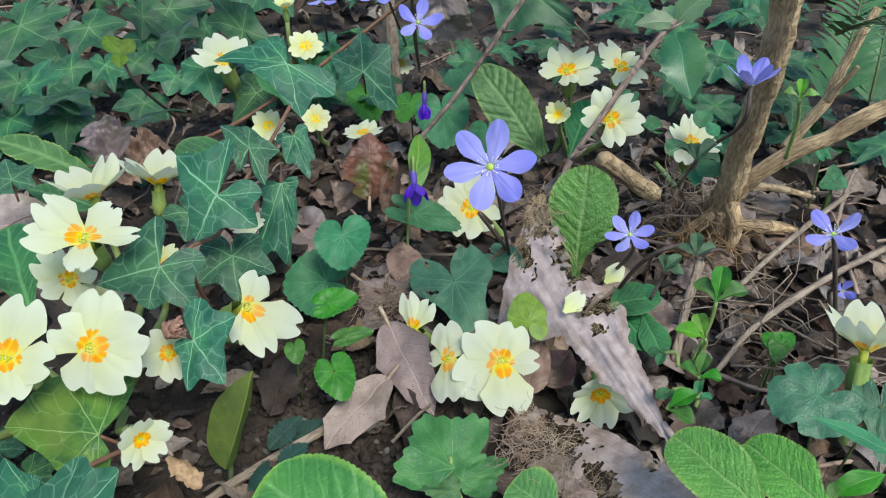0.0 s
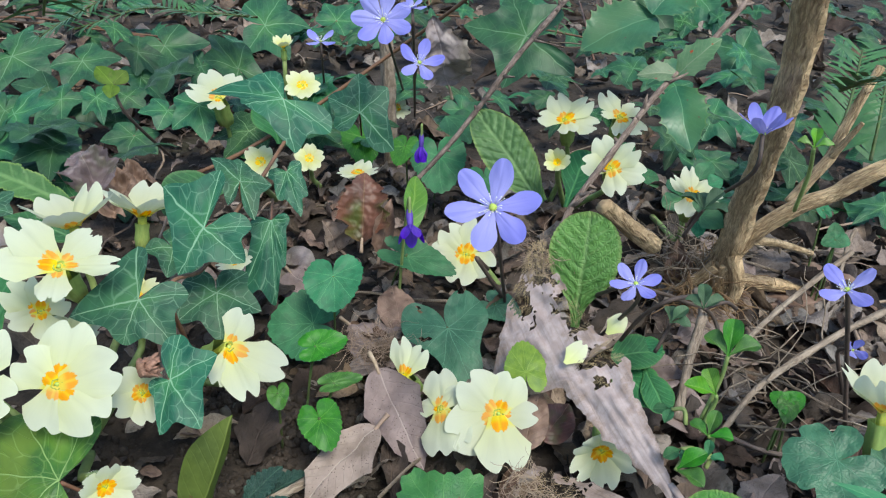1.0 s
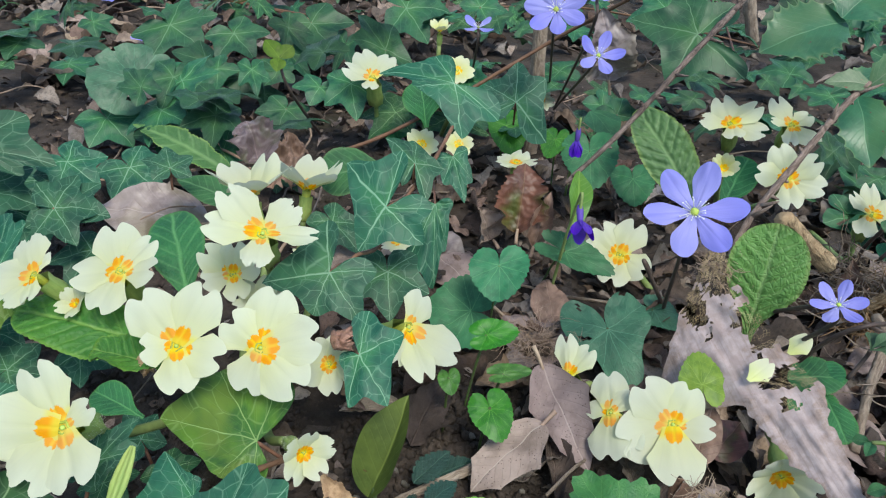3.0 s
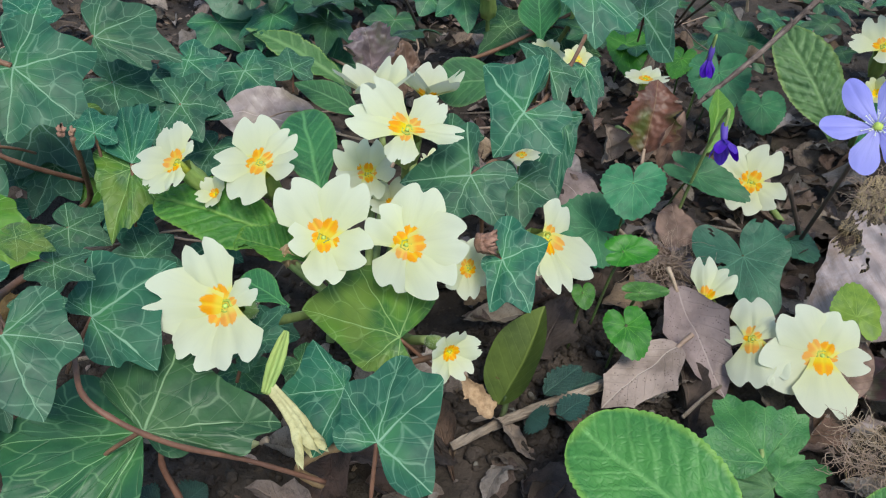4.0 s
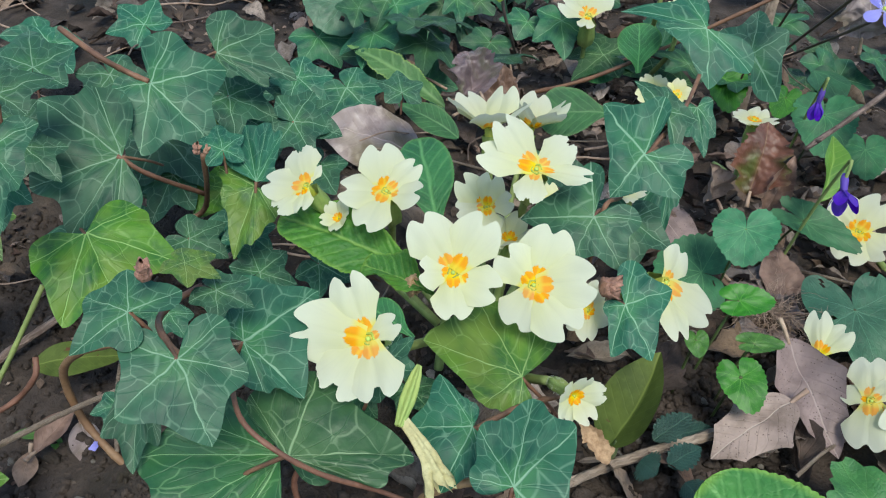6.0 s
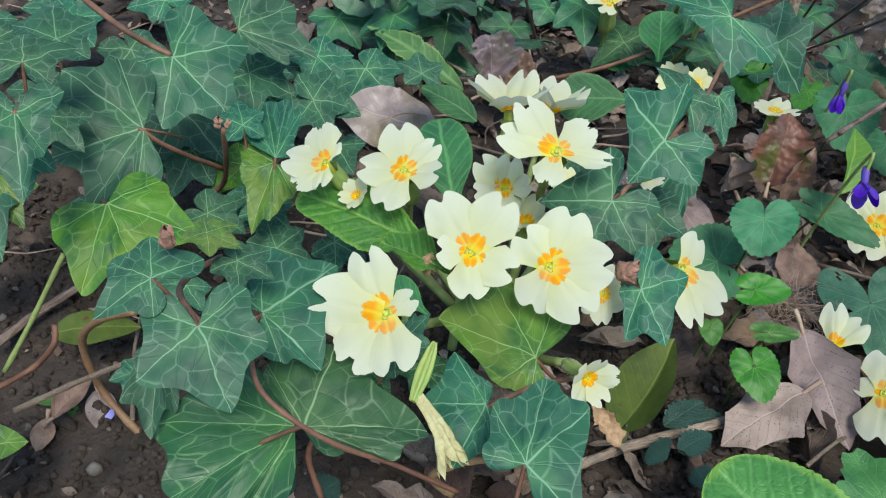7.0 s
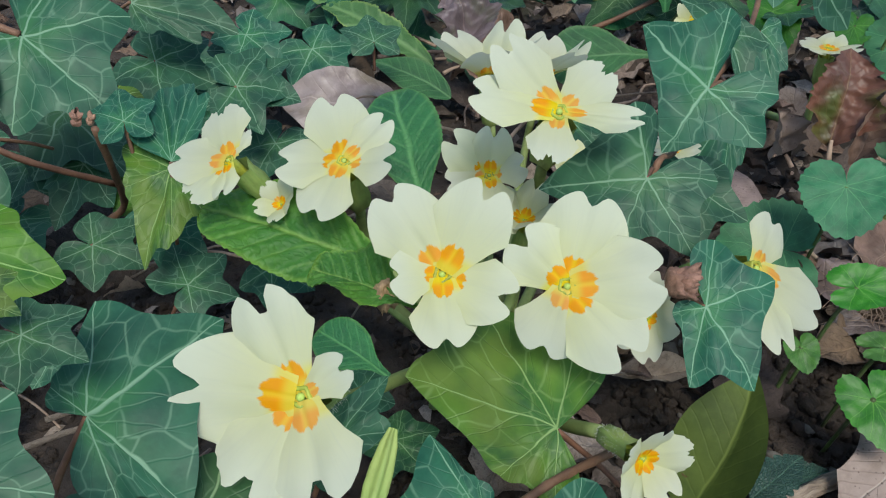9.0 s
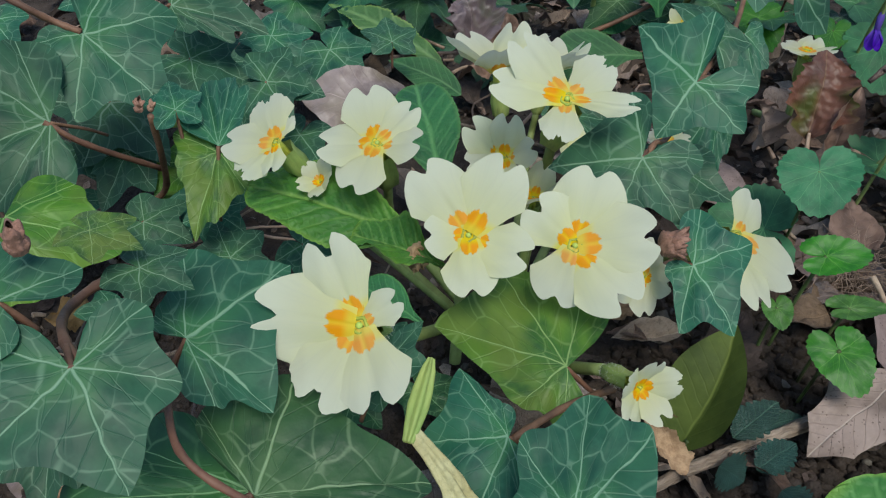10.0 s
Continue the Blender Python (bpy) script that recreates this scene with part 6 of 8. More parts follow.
# ---- other green leaves
saw = thing("wild_primrose_leaf", -0.2299, 0.3155, 0.0020, "bright green crinkled leaf with a ragged eaten edge", "leaf")
blade_leaf(saw, (-0.1812, 0.2716, 0.012), (-0.2461, 0.2914, 0.026), (0.06, -0.43, 0.9), 0.0154, pucker=0.06, wave=0.15, shape=oval, teeth=0.12, tooth_count=38, rows=110, ragged=0.25, holes=0.04)
olive = thing("fallen_olive_leaf", -0.0611, 0.1134, 0.0020, "olive green fading leaf standing against the litter", "leaf")
blade_leaf(olive, (-0.0685, 0.0920, 0.0050), (-0.0607, 0.1120, 0.0284), (-0.62, -0.58, 0.52), 0.0190, OLIVE, shape=oval, fold=0.55, sweep=0.10, bend=0.12)
straw = thing("avens_plant", 0.0011, 0.0911, 0.0010, "low plant with toothed three-part green leaves, specked brown", "plant")
straw_leaflets = (((0.0032, 0.0863, 0.0124), (-0.0088, 0.1034, 0.0177), 0.0359), ((0.0057, 0.0827, 0.0113), (0.0209, 0.0892, 0.0135), 0.0162), ((0.0047, 0.0801, 0.0104), (-0.0077, 0.0815, 0.0107), 0.0120))
for node, tip, width in straw_leaflets:
    heart_leaf(straw, node, tip, (-0.01, -0.3, 0.95), width, TOOTHED, "", avens_outline, droop=0.10, cup=0.08, stem=False, wave=0.12).name = "leaflet"
part("stem", tube([(0.0021, 0.0899, 0.0135), (0.0047, 0.0815, 0.0080), (0.0085, 0.0735, 0.0010), (0.0105, 0.0700, -0.0040)], 0.0006, 0.0008, 7, 5), STALK, straw)
nettle = thing("nettle_seedling", -0.0511, 0.1076, 0.0000, "dark toothed seedling leaves on damp soil", "plant")
blade_leaf(nettle, (-0.0561, 0.0988, 0.006), (-0.0466, 0.1098, 0.0099), (-0.05, -0.29, 0.95), 0.0080, NETTLE, shape=oval, teeth=0.25, tooth_count=8, pucker=0.03, rows=48)
blade_leaf(nettle, (-0.0512, 0.0912, 0.006), (-0.0432, 0.0991, 0.0089), (-0.06, -0.28, 0.96), 0.0076, NETTLE, shape=oval, teeth=0.25, tooth_count=8, pucker=0.03, rows=48)
blade_leaf(nettle, (-0.0462, 0.0874, 0.006), (-0.0406, 0.0827, 0.0051), (-0.07, -0.28, 0.96), 0.0084, NETTLE, shape=oval, teeth=0.25, tooth_count=8, pucker=0.03, rows=48)
blade_leaf(nettle, (-0.0591, 0.0897, 0.006), (-0.0539, 0.0873, 0.0055), (-0.05, -0.28, 0.96), 0.0106, NETTLE, shape=oval, teeth=0.25, tooth_count=8, pucker=0.03, rows=48)
blade_leaf(nettle, (-0.1429, 0.0358, 0.006), (-0.1494, 0.0358, 0.0069), (0.13, -0.19, 0.97), 0.0070, NETTLE, shape=oval, teeth=0.25, tooth_count=8, pucker=0.03, rows=48)
blade_leaf(nettle, (-0.1369, 0.0367, 0.006), (-0.1338, 0.043, 0.0069), (0.12, -0.2, 0.97), 0.0090, NETTLE, shape=oval, teeth=0.25, tooth_count=8, pucker=0.03, rows=48)
holly = thing("holly_sapling", 0.1805, 0.4866, 0.0300, "young holly with spiny glossy leaves, one spotted brown", "holly")
blade_leaf(holly, (0.1032, 0.3087, 0.11), (0.0664, 0.2989, 0.0947), (-0.2, -0.53, 0.82), 0.0393, HOLLY, shape=oval, spines=0.26, tooth_count=18, wave=0.05, rows=110, fold=0.14)
blade_leaf(holly, (0.0999, 0.3058, 0.112), (0.1193, 0.3195, 0.1281), (-0.22, -0.59, 0.77), 0.0335, HOLLY, shape=oval, spines=0.26, tooth_count=18, wave=0.05, rows=110, fold=0.14)
blade_leaf(holly, (0.1179, 0.3035, 0.078), (0.122, 0.2758, 0.0537), (-0.28, -0.66, 0.7), 0.0267, HOLLY, shape=oval, spines=0.26, tooth_count=14, wave=0.05, rows=90, fold=0.14)
blade_leaf(holly, (0.1167, 0.2854, 0.095), (0.0943, 0.2763, 0.0853), (-0.2, -0.44, 0.87), 0.0127, HOLLY, shape=oval, spines=0.26, tooth_count=14, wave=0.05, rows=90, fold=0.14)
roundleaf = thing("mustard_leaf", -0.3107, 0.4048, 0.0000, "round grey-green toothed leaf with eaten holes", "leaf")
heart_leaf(roundleaf, (-0.2605, 0.3239, 0.0387), (-0.2783, 0.3329, 0.0549), (0.33, -0.62, 0.71), 0.0500, BLUEGREEN, outline=kidney_outline, holes=0.05, cup=0.0, wave=0.12)
# ---- dead leaves and twigs
skin, net = lace_leaf(0.1073, ((0.0, -0.0015), (0.13, -0.0055), (0.26, -0.0107), (0.40, -0.0144), (0.46, -0.0166), (0.50, -0.0264), (0.65, -0.0367), (0.72, -0.0302), (0.82, -0.0213), (0.89, -0.0142), (0.97, -0.0054), (1.0, -0.0020)), ((0.0, 0.0012), (0.04, 0.0007), (0.13, 0.0019), (0.24, 0.0035), (0.32, 0.0039), (0.41, 0.0075), (0.50, 0.0053), (0.59, 0.0018), (0.71, 0.0023), (0.85, 0.0002), (0.96, 0.0028), (1.0, 0.0022)), 3, ((0.66, -0.0014, 0.085, 0.0050, 1.00), (0.47, 0.0005, 0.035, 0.0075, 0.95), (0.95, -0.0025, 0.120, 0.0075, 1.15), (0.86, -0.0162, 0.130, 0.0042, 0.95), (0.44, 0.0041, 0.030, 0.0040, 0.90), (0.39, -0.0039, 0.018, 0.0025, 1.00)))
rag = part("dead_leaf", skin, PAPERY, None, "", stand((0.0655, 0.0838, 0.0284), (-0.0292, 0.1006, 0.0230), (-0.5214, -0.3313, 0.7863)))
part("vein_net", net, NET, rag, "tan net of bare veins", stand((0.0655, 0.0838, 0.0284), (-0.0292, 0.1006, 0.0230), (-0.5214, -0.3313, 0.7863)))
part("stalk", tube([(0.0640, 0.0888, 0.0296), (0.0689, 0.0763, 0.0288), (0.0749, 0.0721, 0.0259)], 0.0011, 0.0007, 8, 6, 0.2, 4), PAPERY, rag)
tagged(rag, "long mauve-grey dead leaf rotted to a net of veins", "dead leaf", "leaf litter")
dead_leaf((-0.0207, 0.1481, 0.018), (-0.003, 0.1149, 0.0044), (-0.13, -0.43, 0.89), 0.0214, DEAD_GREY, "speckled grey-brown dead leaf leaning on litter", spines=0.25, tooth_count=5, roll=0.4)
dead_leaf((-0.0184, 0.1236, 0.014), (-0.039, 0.1013, 0.0039), (-0.12, -0.32, 0.94), 0.0215, DEAD_GREY, "pale speckled dead holly leaf lying flat", spines=0.4, tooth_count=5)
dead_leaf((-0.1802, 0.2347, 0.004), (-0.2329, 0.2274, 0.0099), (0.16, -0.49, 0.86), 0.0345, DEAD_SILVER, "silvery grey oval dead leaf behind the primroses")
dead_leaf((-0.0337, 0.2276, 0.024), (-0.0336, 0.2456, 0.050), (0.07, -0.77, 0.63), 0.0230, DEAD_MIXED, "red-brown dying leaf with green patches, upright", roll=0.5, ragged=0.5, crumple=0.2, cols=18, rows=70)
dead_leaf((-0.0434, 0.2347, 0.014), (-0.0527, 0.233, 0.032), (0.6, -0.77, 0.24), 0.0164, DEAD_GREY, "pinkish curled dead leaf beside violets", roll=0.6, crumple=0.5, ragged=0.3)
dead_leaf((-0.0257, 0.227, 0.018), (-0.0213, 0.2357, 0.042), (-0.03, -0.94, 0.35), 0.0115, DEAD_BROWN, "pinkish brown rolled leaf edge", roll=1.0, crumple=0.4, ragged=0.3)
dead_leaf((-0.1590, 0.2562, 0.030), (-0.1740, 0.2713, 0.046), (0.28, -0.6, 0.75), 0.0240, DEAD_MAUVE, "mottled purplish dying leaf", crumple=0.4, ragged=0.40, roll=0.4, twist=0.5, cols=18, rows=60)
dead_leaf((-0.1677, 0.2584, 0.018), (-0.1448, 0.2875, 0.0281), (0.22, -0.47, 0.85), 0.0248, DEAD_BROWN, "pale brown shrivelled leaf", crumple=0.7, ragged=0.5, cols=18, rows=70)
dead_leaf((-0.0691, 0.2363, 0.002), (-0.0478, 0.2175, -0.0043), (0.04, -0.27, 0.96), 0.0242, DEAD_GREY)
dead_leaf((0.2008, 0.2214, 0.005), (0.1523, 0.2277, -0.0024), (-0.18, -0.24, 0.95), 0.0438, DEAD_BROWN, "broad dull brown dead leaf under the shrub")
skin, net = lace_leaf(0.0663, ((0.0, -0.0020), (0.07, -0.0076), (0.23, -0.0149), (0.43, -0.0216), (0.66, -0.0217), (0.86, -0.0161), (1.0, -0.0060)), ((0.0, 0.0015), (0.09, 0.0029), (0.25, 0.0057), (0.52, 0.0076), (0.72, 0.0078), (0.87, 0.0042), (1.0, 0.0040)), 8, ((0.78, -0.0084, 0.160, 0.0100, 1.15), (0.75, -0.0002, 0.100, 0.0040, 1.00), (0.43, -0.0084, 0.090, 0.0040, 1.05), (0.31, 0.0024, 0.040, 0.0020, 0.90)), 56, 36)
rag = part("dead_leaf", skin, PAPERY_BROWN, None, "", stand((0.0649, 0.0519, 0.0398), (-0.0380, 0.0500, -0.0210), (-0.4219, 0.0598, 0.9046)))
part("vein_net", net, NET, rag, "tan net of bare veins", stand((0.0649, 0.0519, 0.0398), (-0.0380, 0.0500, -0.0210), (-0.4219, 0.0598, 0.9046)))
tagged(rag, "large brown crumpled dead leaf rotted to torn fibres", "dead leaf", "leaf litter")
for spot in ((0.0242, 0.0876, 0.0195), (0.0279, 0.0775, 0.0219), (0.0327, 0.0841, 0.0237), (0.0267, 0.0958, 0.0201), (0.0358, 0.0686, 0.0262)):
    fibre_tangle(spot, (0.006, 0.006, 0.002), 55, 0.009, 0.00013, FIBRE, "torn brown leaf fibres")
dead_leaf((0.028, 0.1171, 0.012), (0.0356, 0.138, 0.0189), (-0.05, -0.3, 0.95), 0.0117, DEAD_BROWN, crumple=0.25)
dead_leaf((0.0361, 0.1265, 0.008), (0.0465, 0.139, 0.0127), (-0.06, -0.3, 0.95), 0.0141, DEAD_MIXED, crumple=0.2)
dead_leaf((-0.0351, 0.1905, 0.005), (-0.0056, 0.1716, -0.0013), (0.04, -0.26, 0.96), 0.0242, DEAD_GREY, crumple=0.3, holes=0.15)
dead_leaf((-0.0137, 0.1912, 0.004), (-0.0198, 0.2138, 0.0099), (-0.02, -0.26, 0.97), 0.0169, DEAD_BROWN, crumple=0.3)
dead_leaf((-0.2366, 0.0434, -0.024), (-0.2356, 0.0615, -0.0212), (0.25, -0.16, 0.96), 0.0092, DEAD_BROWN, "small brown spindle-shaped leaf on soil", shape=lance, roll=0.6)
dead_leaf((-0.2393, 0.0447, -0.025), (-0.2341, 0.0338, -0.0282), (0.25, -0.16, 0.95), 0.0072, DEAD_BROWN, shape=lance)
dead_leaf((-0.2328, 0.0595, -0.024), (-0.2205, 0.0487, -0.0292), (0.24, -0.18, 0.95), 0.0096, DEAD_SILVER)
dead_leaf((-0.1866, 0.0324, -0.022), (-0.1859, 0.0449, -0.0201), (0.19, -0.16, 0.97), 0.0103, DEAD_BROWN, shape=lance, roll=0.5)
dead_leaf((-0.0776, 0.0803, 0.0262), (-0.0687, 0.0743, 0.0188), (-0.01, -0.5, 0.86), 0.0056, WITHER_TAN, "curled straw-coloured withered flower", shape=tongue, roll=0.5, crumple=0.45, ragged=0.5, twist=1.2, cols=12, rows=60)
dead_leaf((0.0812, 0.1485, 0.004), (0.1027, 0.1418, 0.0045), (-0.09, -0.23, 0.97), 0.0182, DEAD_GREY, crumple=0.2)
dead_leaf((0.1066, 0.2002, 0.004), (0.1296, 0.2039, 0.0075), (-0.11, -0.26, 0.96), 0.0175, DEAD_GREY, crumple=0.2)
twig([(-0.0151, 0.2527, 0.038), (0.0094, 0.2709, 0.062), (0.0366, 0.2902, 0.095), (0.0783, 0.3532, 0.125), (0.1084, 0.4124, 0.142)], 0.00112, 0.00140, TWIG_DARK, "thin dark twig with small spurs crossing the flowers", spurs=26)
twig([(0.0431, 0.1869, 0.047), (0.0512, 0.2008, 0.058), (0.07, 0.2251, 0.072), (0.0964, 0.261, 0.088), (0.1206, 0.2805, 0.104), (0.1467, 0.3075, 0.122)], 0.00118, 0.00140, TWIG, "grey-brown twig slanting over the primroses", spurs=18)
twig([(-0.2752, 0.0586, -0.022), (-0.2754, 0.0761, -0.022), (-0.2704, 0.0963, -0.02)], 0.00140, 0.00146, TWIG)
twig([(-0.0784, 0.0757, 0.002), (-0.0662, 0.0879, 0.003), (-0.0513, 0.1007, 0.003), (-0.0354, 0.1142, 0.003)], 0.00135, 0.00154, TWIG_PALE)
twig([(0.1117, 0.1679, 0.012), (0.1358, 0.1825, 0.028), (0.1642, 0.1963, 0.045)], 0.00097, 0.00106, TWIG_PALE)
twig([(0.0978, 0.1321, 0.008), (0.1181, 0.1505, 0.015), (0.1549, 0.1742, 0.02), (0.182, 0.187, 0.025)], 0.00110, 0.00137, TWIG_PALE)
twig([(0.0875, 0.1434, 0.003), (0.0955, 0.1636, 0.014), (0.1053, 0.1831, 0.022), (0.1067, 0.197, 0.024)], 0.00170, 0.00191, TWIG_PALE)
twig([(-0.0678, 0.0877, 0.002), (-0.057, 0.0961, 0.003), (-0.0451, 0.1065, 0.003)], 0.00136, 0.00139, TWIG_PALE)
twig([(-0.2344, 0.025, -0.033), (-0.2195, 0.0296, -0.033), (-0.2017, 0.0333, -0.033)], 0.00105, 0.00099, TWIG_PALE)
twig([(-0.2247, 0.0308, -0.032), (-0.2142, 0.0334, -0.032), (-0.1957, 0.0364, -0.032)], 0.00072, 0.00069, TWIG_PALE)
# ---- woody shrub
shrub = thing("woody_shrub", 0.1281, 0.2283, 0.0100, "woody shrub with forked brown bark stems", "shrub")
part("trunk", tube([(0.1254, 0.2280, -0.0127), (0.1230, 0.2180, 0.0149), (0.1204, 0.2070, 0.0416), (0.1166, 0.1970, 0.0648), (0.1114, 0.1820, 0.0908), (0.1056, 0.1680, 0.1127), (0.0996, 0.1560, 0.1317), (0.0910, 0.1420, 0.1531)], 0.00592, 0.00406, 26, 18, rough=0.20, seed=207), BARK, shrub)
part("branch", tube([(0.1212, 0.2160, 0.0201), (0.1293, 0.2080, 0.0456), (0.1404, 0.2040, 0.0597), (0.1520, 0.2020, 0.0673), (0.1614, 0.2000, 0.0761), (0.1784, 0.2000, 0.0862)], 0.00326, 0.00312, 26, 18, rough=0.20, seed=208), BARK, shrub)
part("branch", tube([(0.1406, 0.2100, 0.0593), (0.1491, 0.2140, 0.0695), (0.1558, 0.2180, 0.0761), (0.1598, 0.2220, 0.0853), (0.1667, 0.2280, 0.0984), (0.1721, 0.2320, 0.1095)], 0.00244, 0.00179, 26, 18, rough=0.20, seed=209), BARK, shrub)
part("broken_twig", tube([(0.1560, 0.2170, 0.0770), (0.1582, 0.2150, 0.0844), (0.1609, 0.2130, 0.0925)], 0.00163, 0.00094, 26, 18, rough=0.20, seed=217), BARK, shrub)
part("stub", tube([(0.0660, 0.2100, 0.0546), (0.0793, 0.2160, 0.0430), (0.0952, 0.2240, 0.0295)], 0.00333, 0.00406, 26, 18, rough=0.20, seed=210), BARK, shrub)
part("root", tube([(0.1206, 0.2080, 0.0313), (0.1219, 0.2120, 0.0112), (0.1192, 0.2140, -0.0060)], 0.00400, 0.0024, 26, 18, rough=0.20, seed=211), BARK, shrub)
part("root", tube([(0.1209, 0.2060, 0.0381), (0.1272, 0.2060, 0.0211), (0.1250, 0.2070, 0.0050)], 0.00340, 0.0022, 26, 18, rough=0.20, seed=212), BARK, shrub)
part("root", tube([(0.1178, 0.2090, 0.0293), (0.1119, 0.2120, 0.0202), (0.1053, 0.2140, 0.0129)], 0.00326, 0.00109, 26, 18, rough=0.20, seed=214), BARK, shrub)
part("root", tube([(0.1253, 0.2080, 0.0424), (0.1430, 0.2140, 0.0385), (0.1642, 0.2220, 0.0295)], 0.00192, 0.00125, 26, 18, rough=0.20, seed=215), BARK, shrub)
part("bark_shreds", bark_shreds(((0.1250, 0.2240, 0.0020), (0.1222, 0.2140, 0.0230), (0.1204, 0.2070, 0.0416)), 0.0062, 170, 61), BARK, shrub, "shaggy strips of peeling bark")
part("root", tube([(0.1273, 0.2253, 0.015), (0.147, 0.2315, 0.008), (0.1748, 0.2359, 0.002)], 0.00422, 0.00278, 26, 18, rough=0.24, seed=214), BARK, shrub)
part("stem", tube([(-0.0300, 0.3850, -0.0100), (-0.0336, 0.3850, 0.0709), (-0.0362, 0.3850, 0.1036), (-0.0422, 0.3850, 0.1563)], 0.0046, 0.0034, 20, 12, rough=0.24, seed=215), TWIG_PALE, shrub)
part("stem", tube([(0.1927, 0.7466, 0.0000), (0.1831, 0.7466, 0.0244), (0.1731, 0.7466, 0.0582), (0.1487, 0.7466, 0.1416)], 0.0068, 0.0052, 20, 12, rough=0.24, seed=216), TWIG_PALE, shrub)
# ---- small plants under the shrub
seedlings = thing("young_liverleaf", 0.0993, 0.1573, 0.0020, "young liverleaf shoots with folded downy green leaves", "seedling")
shoot_leaf(seedlings, (0.0800, 0.1091, 0.0585), (-0.2, -0.4, 0.9), 0.0092, HEART_LIME, -20, 3, 60, (0.0764, 0.1066, 0.0373))
shoot_leaf(seedlings, (0.0775, 0.1046, 0.0483), (-0.2, -0.4, 0.9), 0.0078, LEAF_BRIGHT, 40, 2, 70, (0.0768, 0.1054, 0.0362))
shoot_leaf(seedlings, (0.0750, 0.0976, 0.0394), (-0.2, -0.4, 0.9), 0.0065, HEART_LIME, -30, 3, 75, (0.0749, 0.0954, 0.0342))
shoot_leaf(seedlings, (0.0674, 0.0954, 0.0366), (-0.2, -0.4, 0.9), 0.0058, HEART, 150, 2, 70, (0.0716, 0.0930, 0.0332))
shoot_leaf(seedlings, (0.0732, 0.0916, 0.0370), (-0.2, -0.4, 0.9), 0.0044, HEART, -60, 2, 80, (0.0731, 0.0906, 0.0346))
shoot_leaf(seedlings, (0.0644, 0.0891, 0.0350), (-0.2, -0.4, 0.9), 0.0081, HEART_LIME, -100, 2, 60, (0.0673, 0.0937, 0.0348))
shoot_leaf(seedlings, (0.0687, 0.1103, 0.0375), (-0.2, -0.4, 0.9), 0.0052, HEART, 120, 2, 60, (0.0724, 0.1064, 0.0351))
shoot_leaf(liverleaf, (0.0834, 0.1378, 0.0547), (-0.2, -0.4, 0.9), 0.0070, DOWNY, -10, 3, 62, (0.0976, 0.1451, 0.0503))
shoot_leaf(liverleaf, (0.0732, 0.1362, 0.0501), (-0.2, -0.4, 0.9), 0.0063, DOWNY, -60, 3, 55, (0.0702, 0.1354, 0.0389))
shoot_leaf(liverleaf, (0.0879, 0.1667, 0.0753), (-0.2, -0.4, 0.9), 0.0078, DOWNY, -30, 4, 55, (0.0866, 0.1750, 0.0606))
shoot_leaf(liverleaf, (0.1028, 0.1395, 0.1090), (-0.2, -0.4, 0.9), 0.0052, LEAF_BRIGHT, -20, 3, 80, (0.1171, 0.1640, 0.0777))
blade_leaf(liverleaf, (0.1062, 0.2126, 0.052), (0.1102, 0.2174, 0.0557), (-0.2, -0.5, 0.84), 0.0083, HEART, shape=oval, rows=20)
blade_leaf(liverleaf, (0.1061, 0.2101, 0.052), (0.1139, 0.2037, 0.0501), (-0.2, -0.5, 0.85), 0.0109, HEART, shape=oval, rows=20)
blade_leaf(liverleaf, (0.1065, 0.2127, 0.048), (0.1058, 0.2056, 0.0437), (-0.2, -0.49, 0.85), 0.0063, HEART, shape=oval, rows=20)
blade_leaf(liverleaf, (0.1119, 0.2335, 0.058), (0.1178, 0.2398, 0.0633), (-0.2, -0.52, 0.83), 0.0086, HEART, shape=oval, rows=20)
blade_leaf(liverleaf, (0.1139, 0.2276, 0.058), (0.1198, 0.2287, 0.0602), (-0.21, -0.51, 0.83), 0.0081, HEART, shape=oval, rows=20)
trefoil = thing("trefoil_seedling", 0.1266, 0.1444, 0.0020, "small dark green three-lobed seedling", "seedling")
heart_leaf(trefoil, (0.114, 0.1271, 0.026), (0.1102, 0.132, 0.0268), (-0.19, -0.3, 0.93), 0.0082, HEART_LIME)
heart_leaf(trefoil, (0.114, 0.1271, 0.026), (0.1199, 0.1303, 0.0282), (-0.19, -0.3, 0.93), 0.0082, HEART_LIME)
heart_leaf(trefoil, (0.1138, 0.1265, 0.026), (0.1111, 0.1211, 0.0237), (-0.19, -0.3, 0.93), 0.0068, HEART_LIME)
clover = thing("wood_sorrel", 0.2016, 0.2667, 0.0100, "pale green round leaflets beside the shrub stem", "seedling")
heart_leaf(clover, (0.1767, 0.2285, 0.034), (0.1793, 0.2358, 0.0388), (-0.29, -0.46, 0.84), 0.0077, HEART)
heart_leaf(clover, (0.1762, 0.2275, 0.034), (0.1703, 0.2272, 0.0318), (-0.29, -0.46, 0.84), 0.0088, HEART)
heart_leaf(clover, (0.1769, 0.2275, 0.034), (0.1811, 0.224, 0.0336), (-0.29, -0.46, 0.84), 0.0091, HEART)
heart_leaf(clover, (0.1771, 0.245, 0.04), (0.1753, 0.2525, 0.0437), (-0.28, -0.48, 0.83), 0.0059, HEART)
part("stem", tube([(0.0685, 0.1476, 0.055), (0.0876, 0.1647, 0.04), (0.11, 0.182, 0.02), (0.1105, 0.1573, 0.002)], 0.00070, 0.00084, 8, 7, rough=0.1), STALK_DARK, liverleaf)
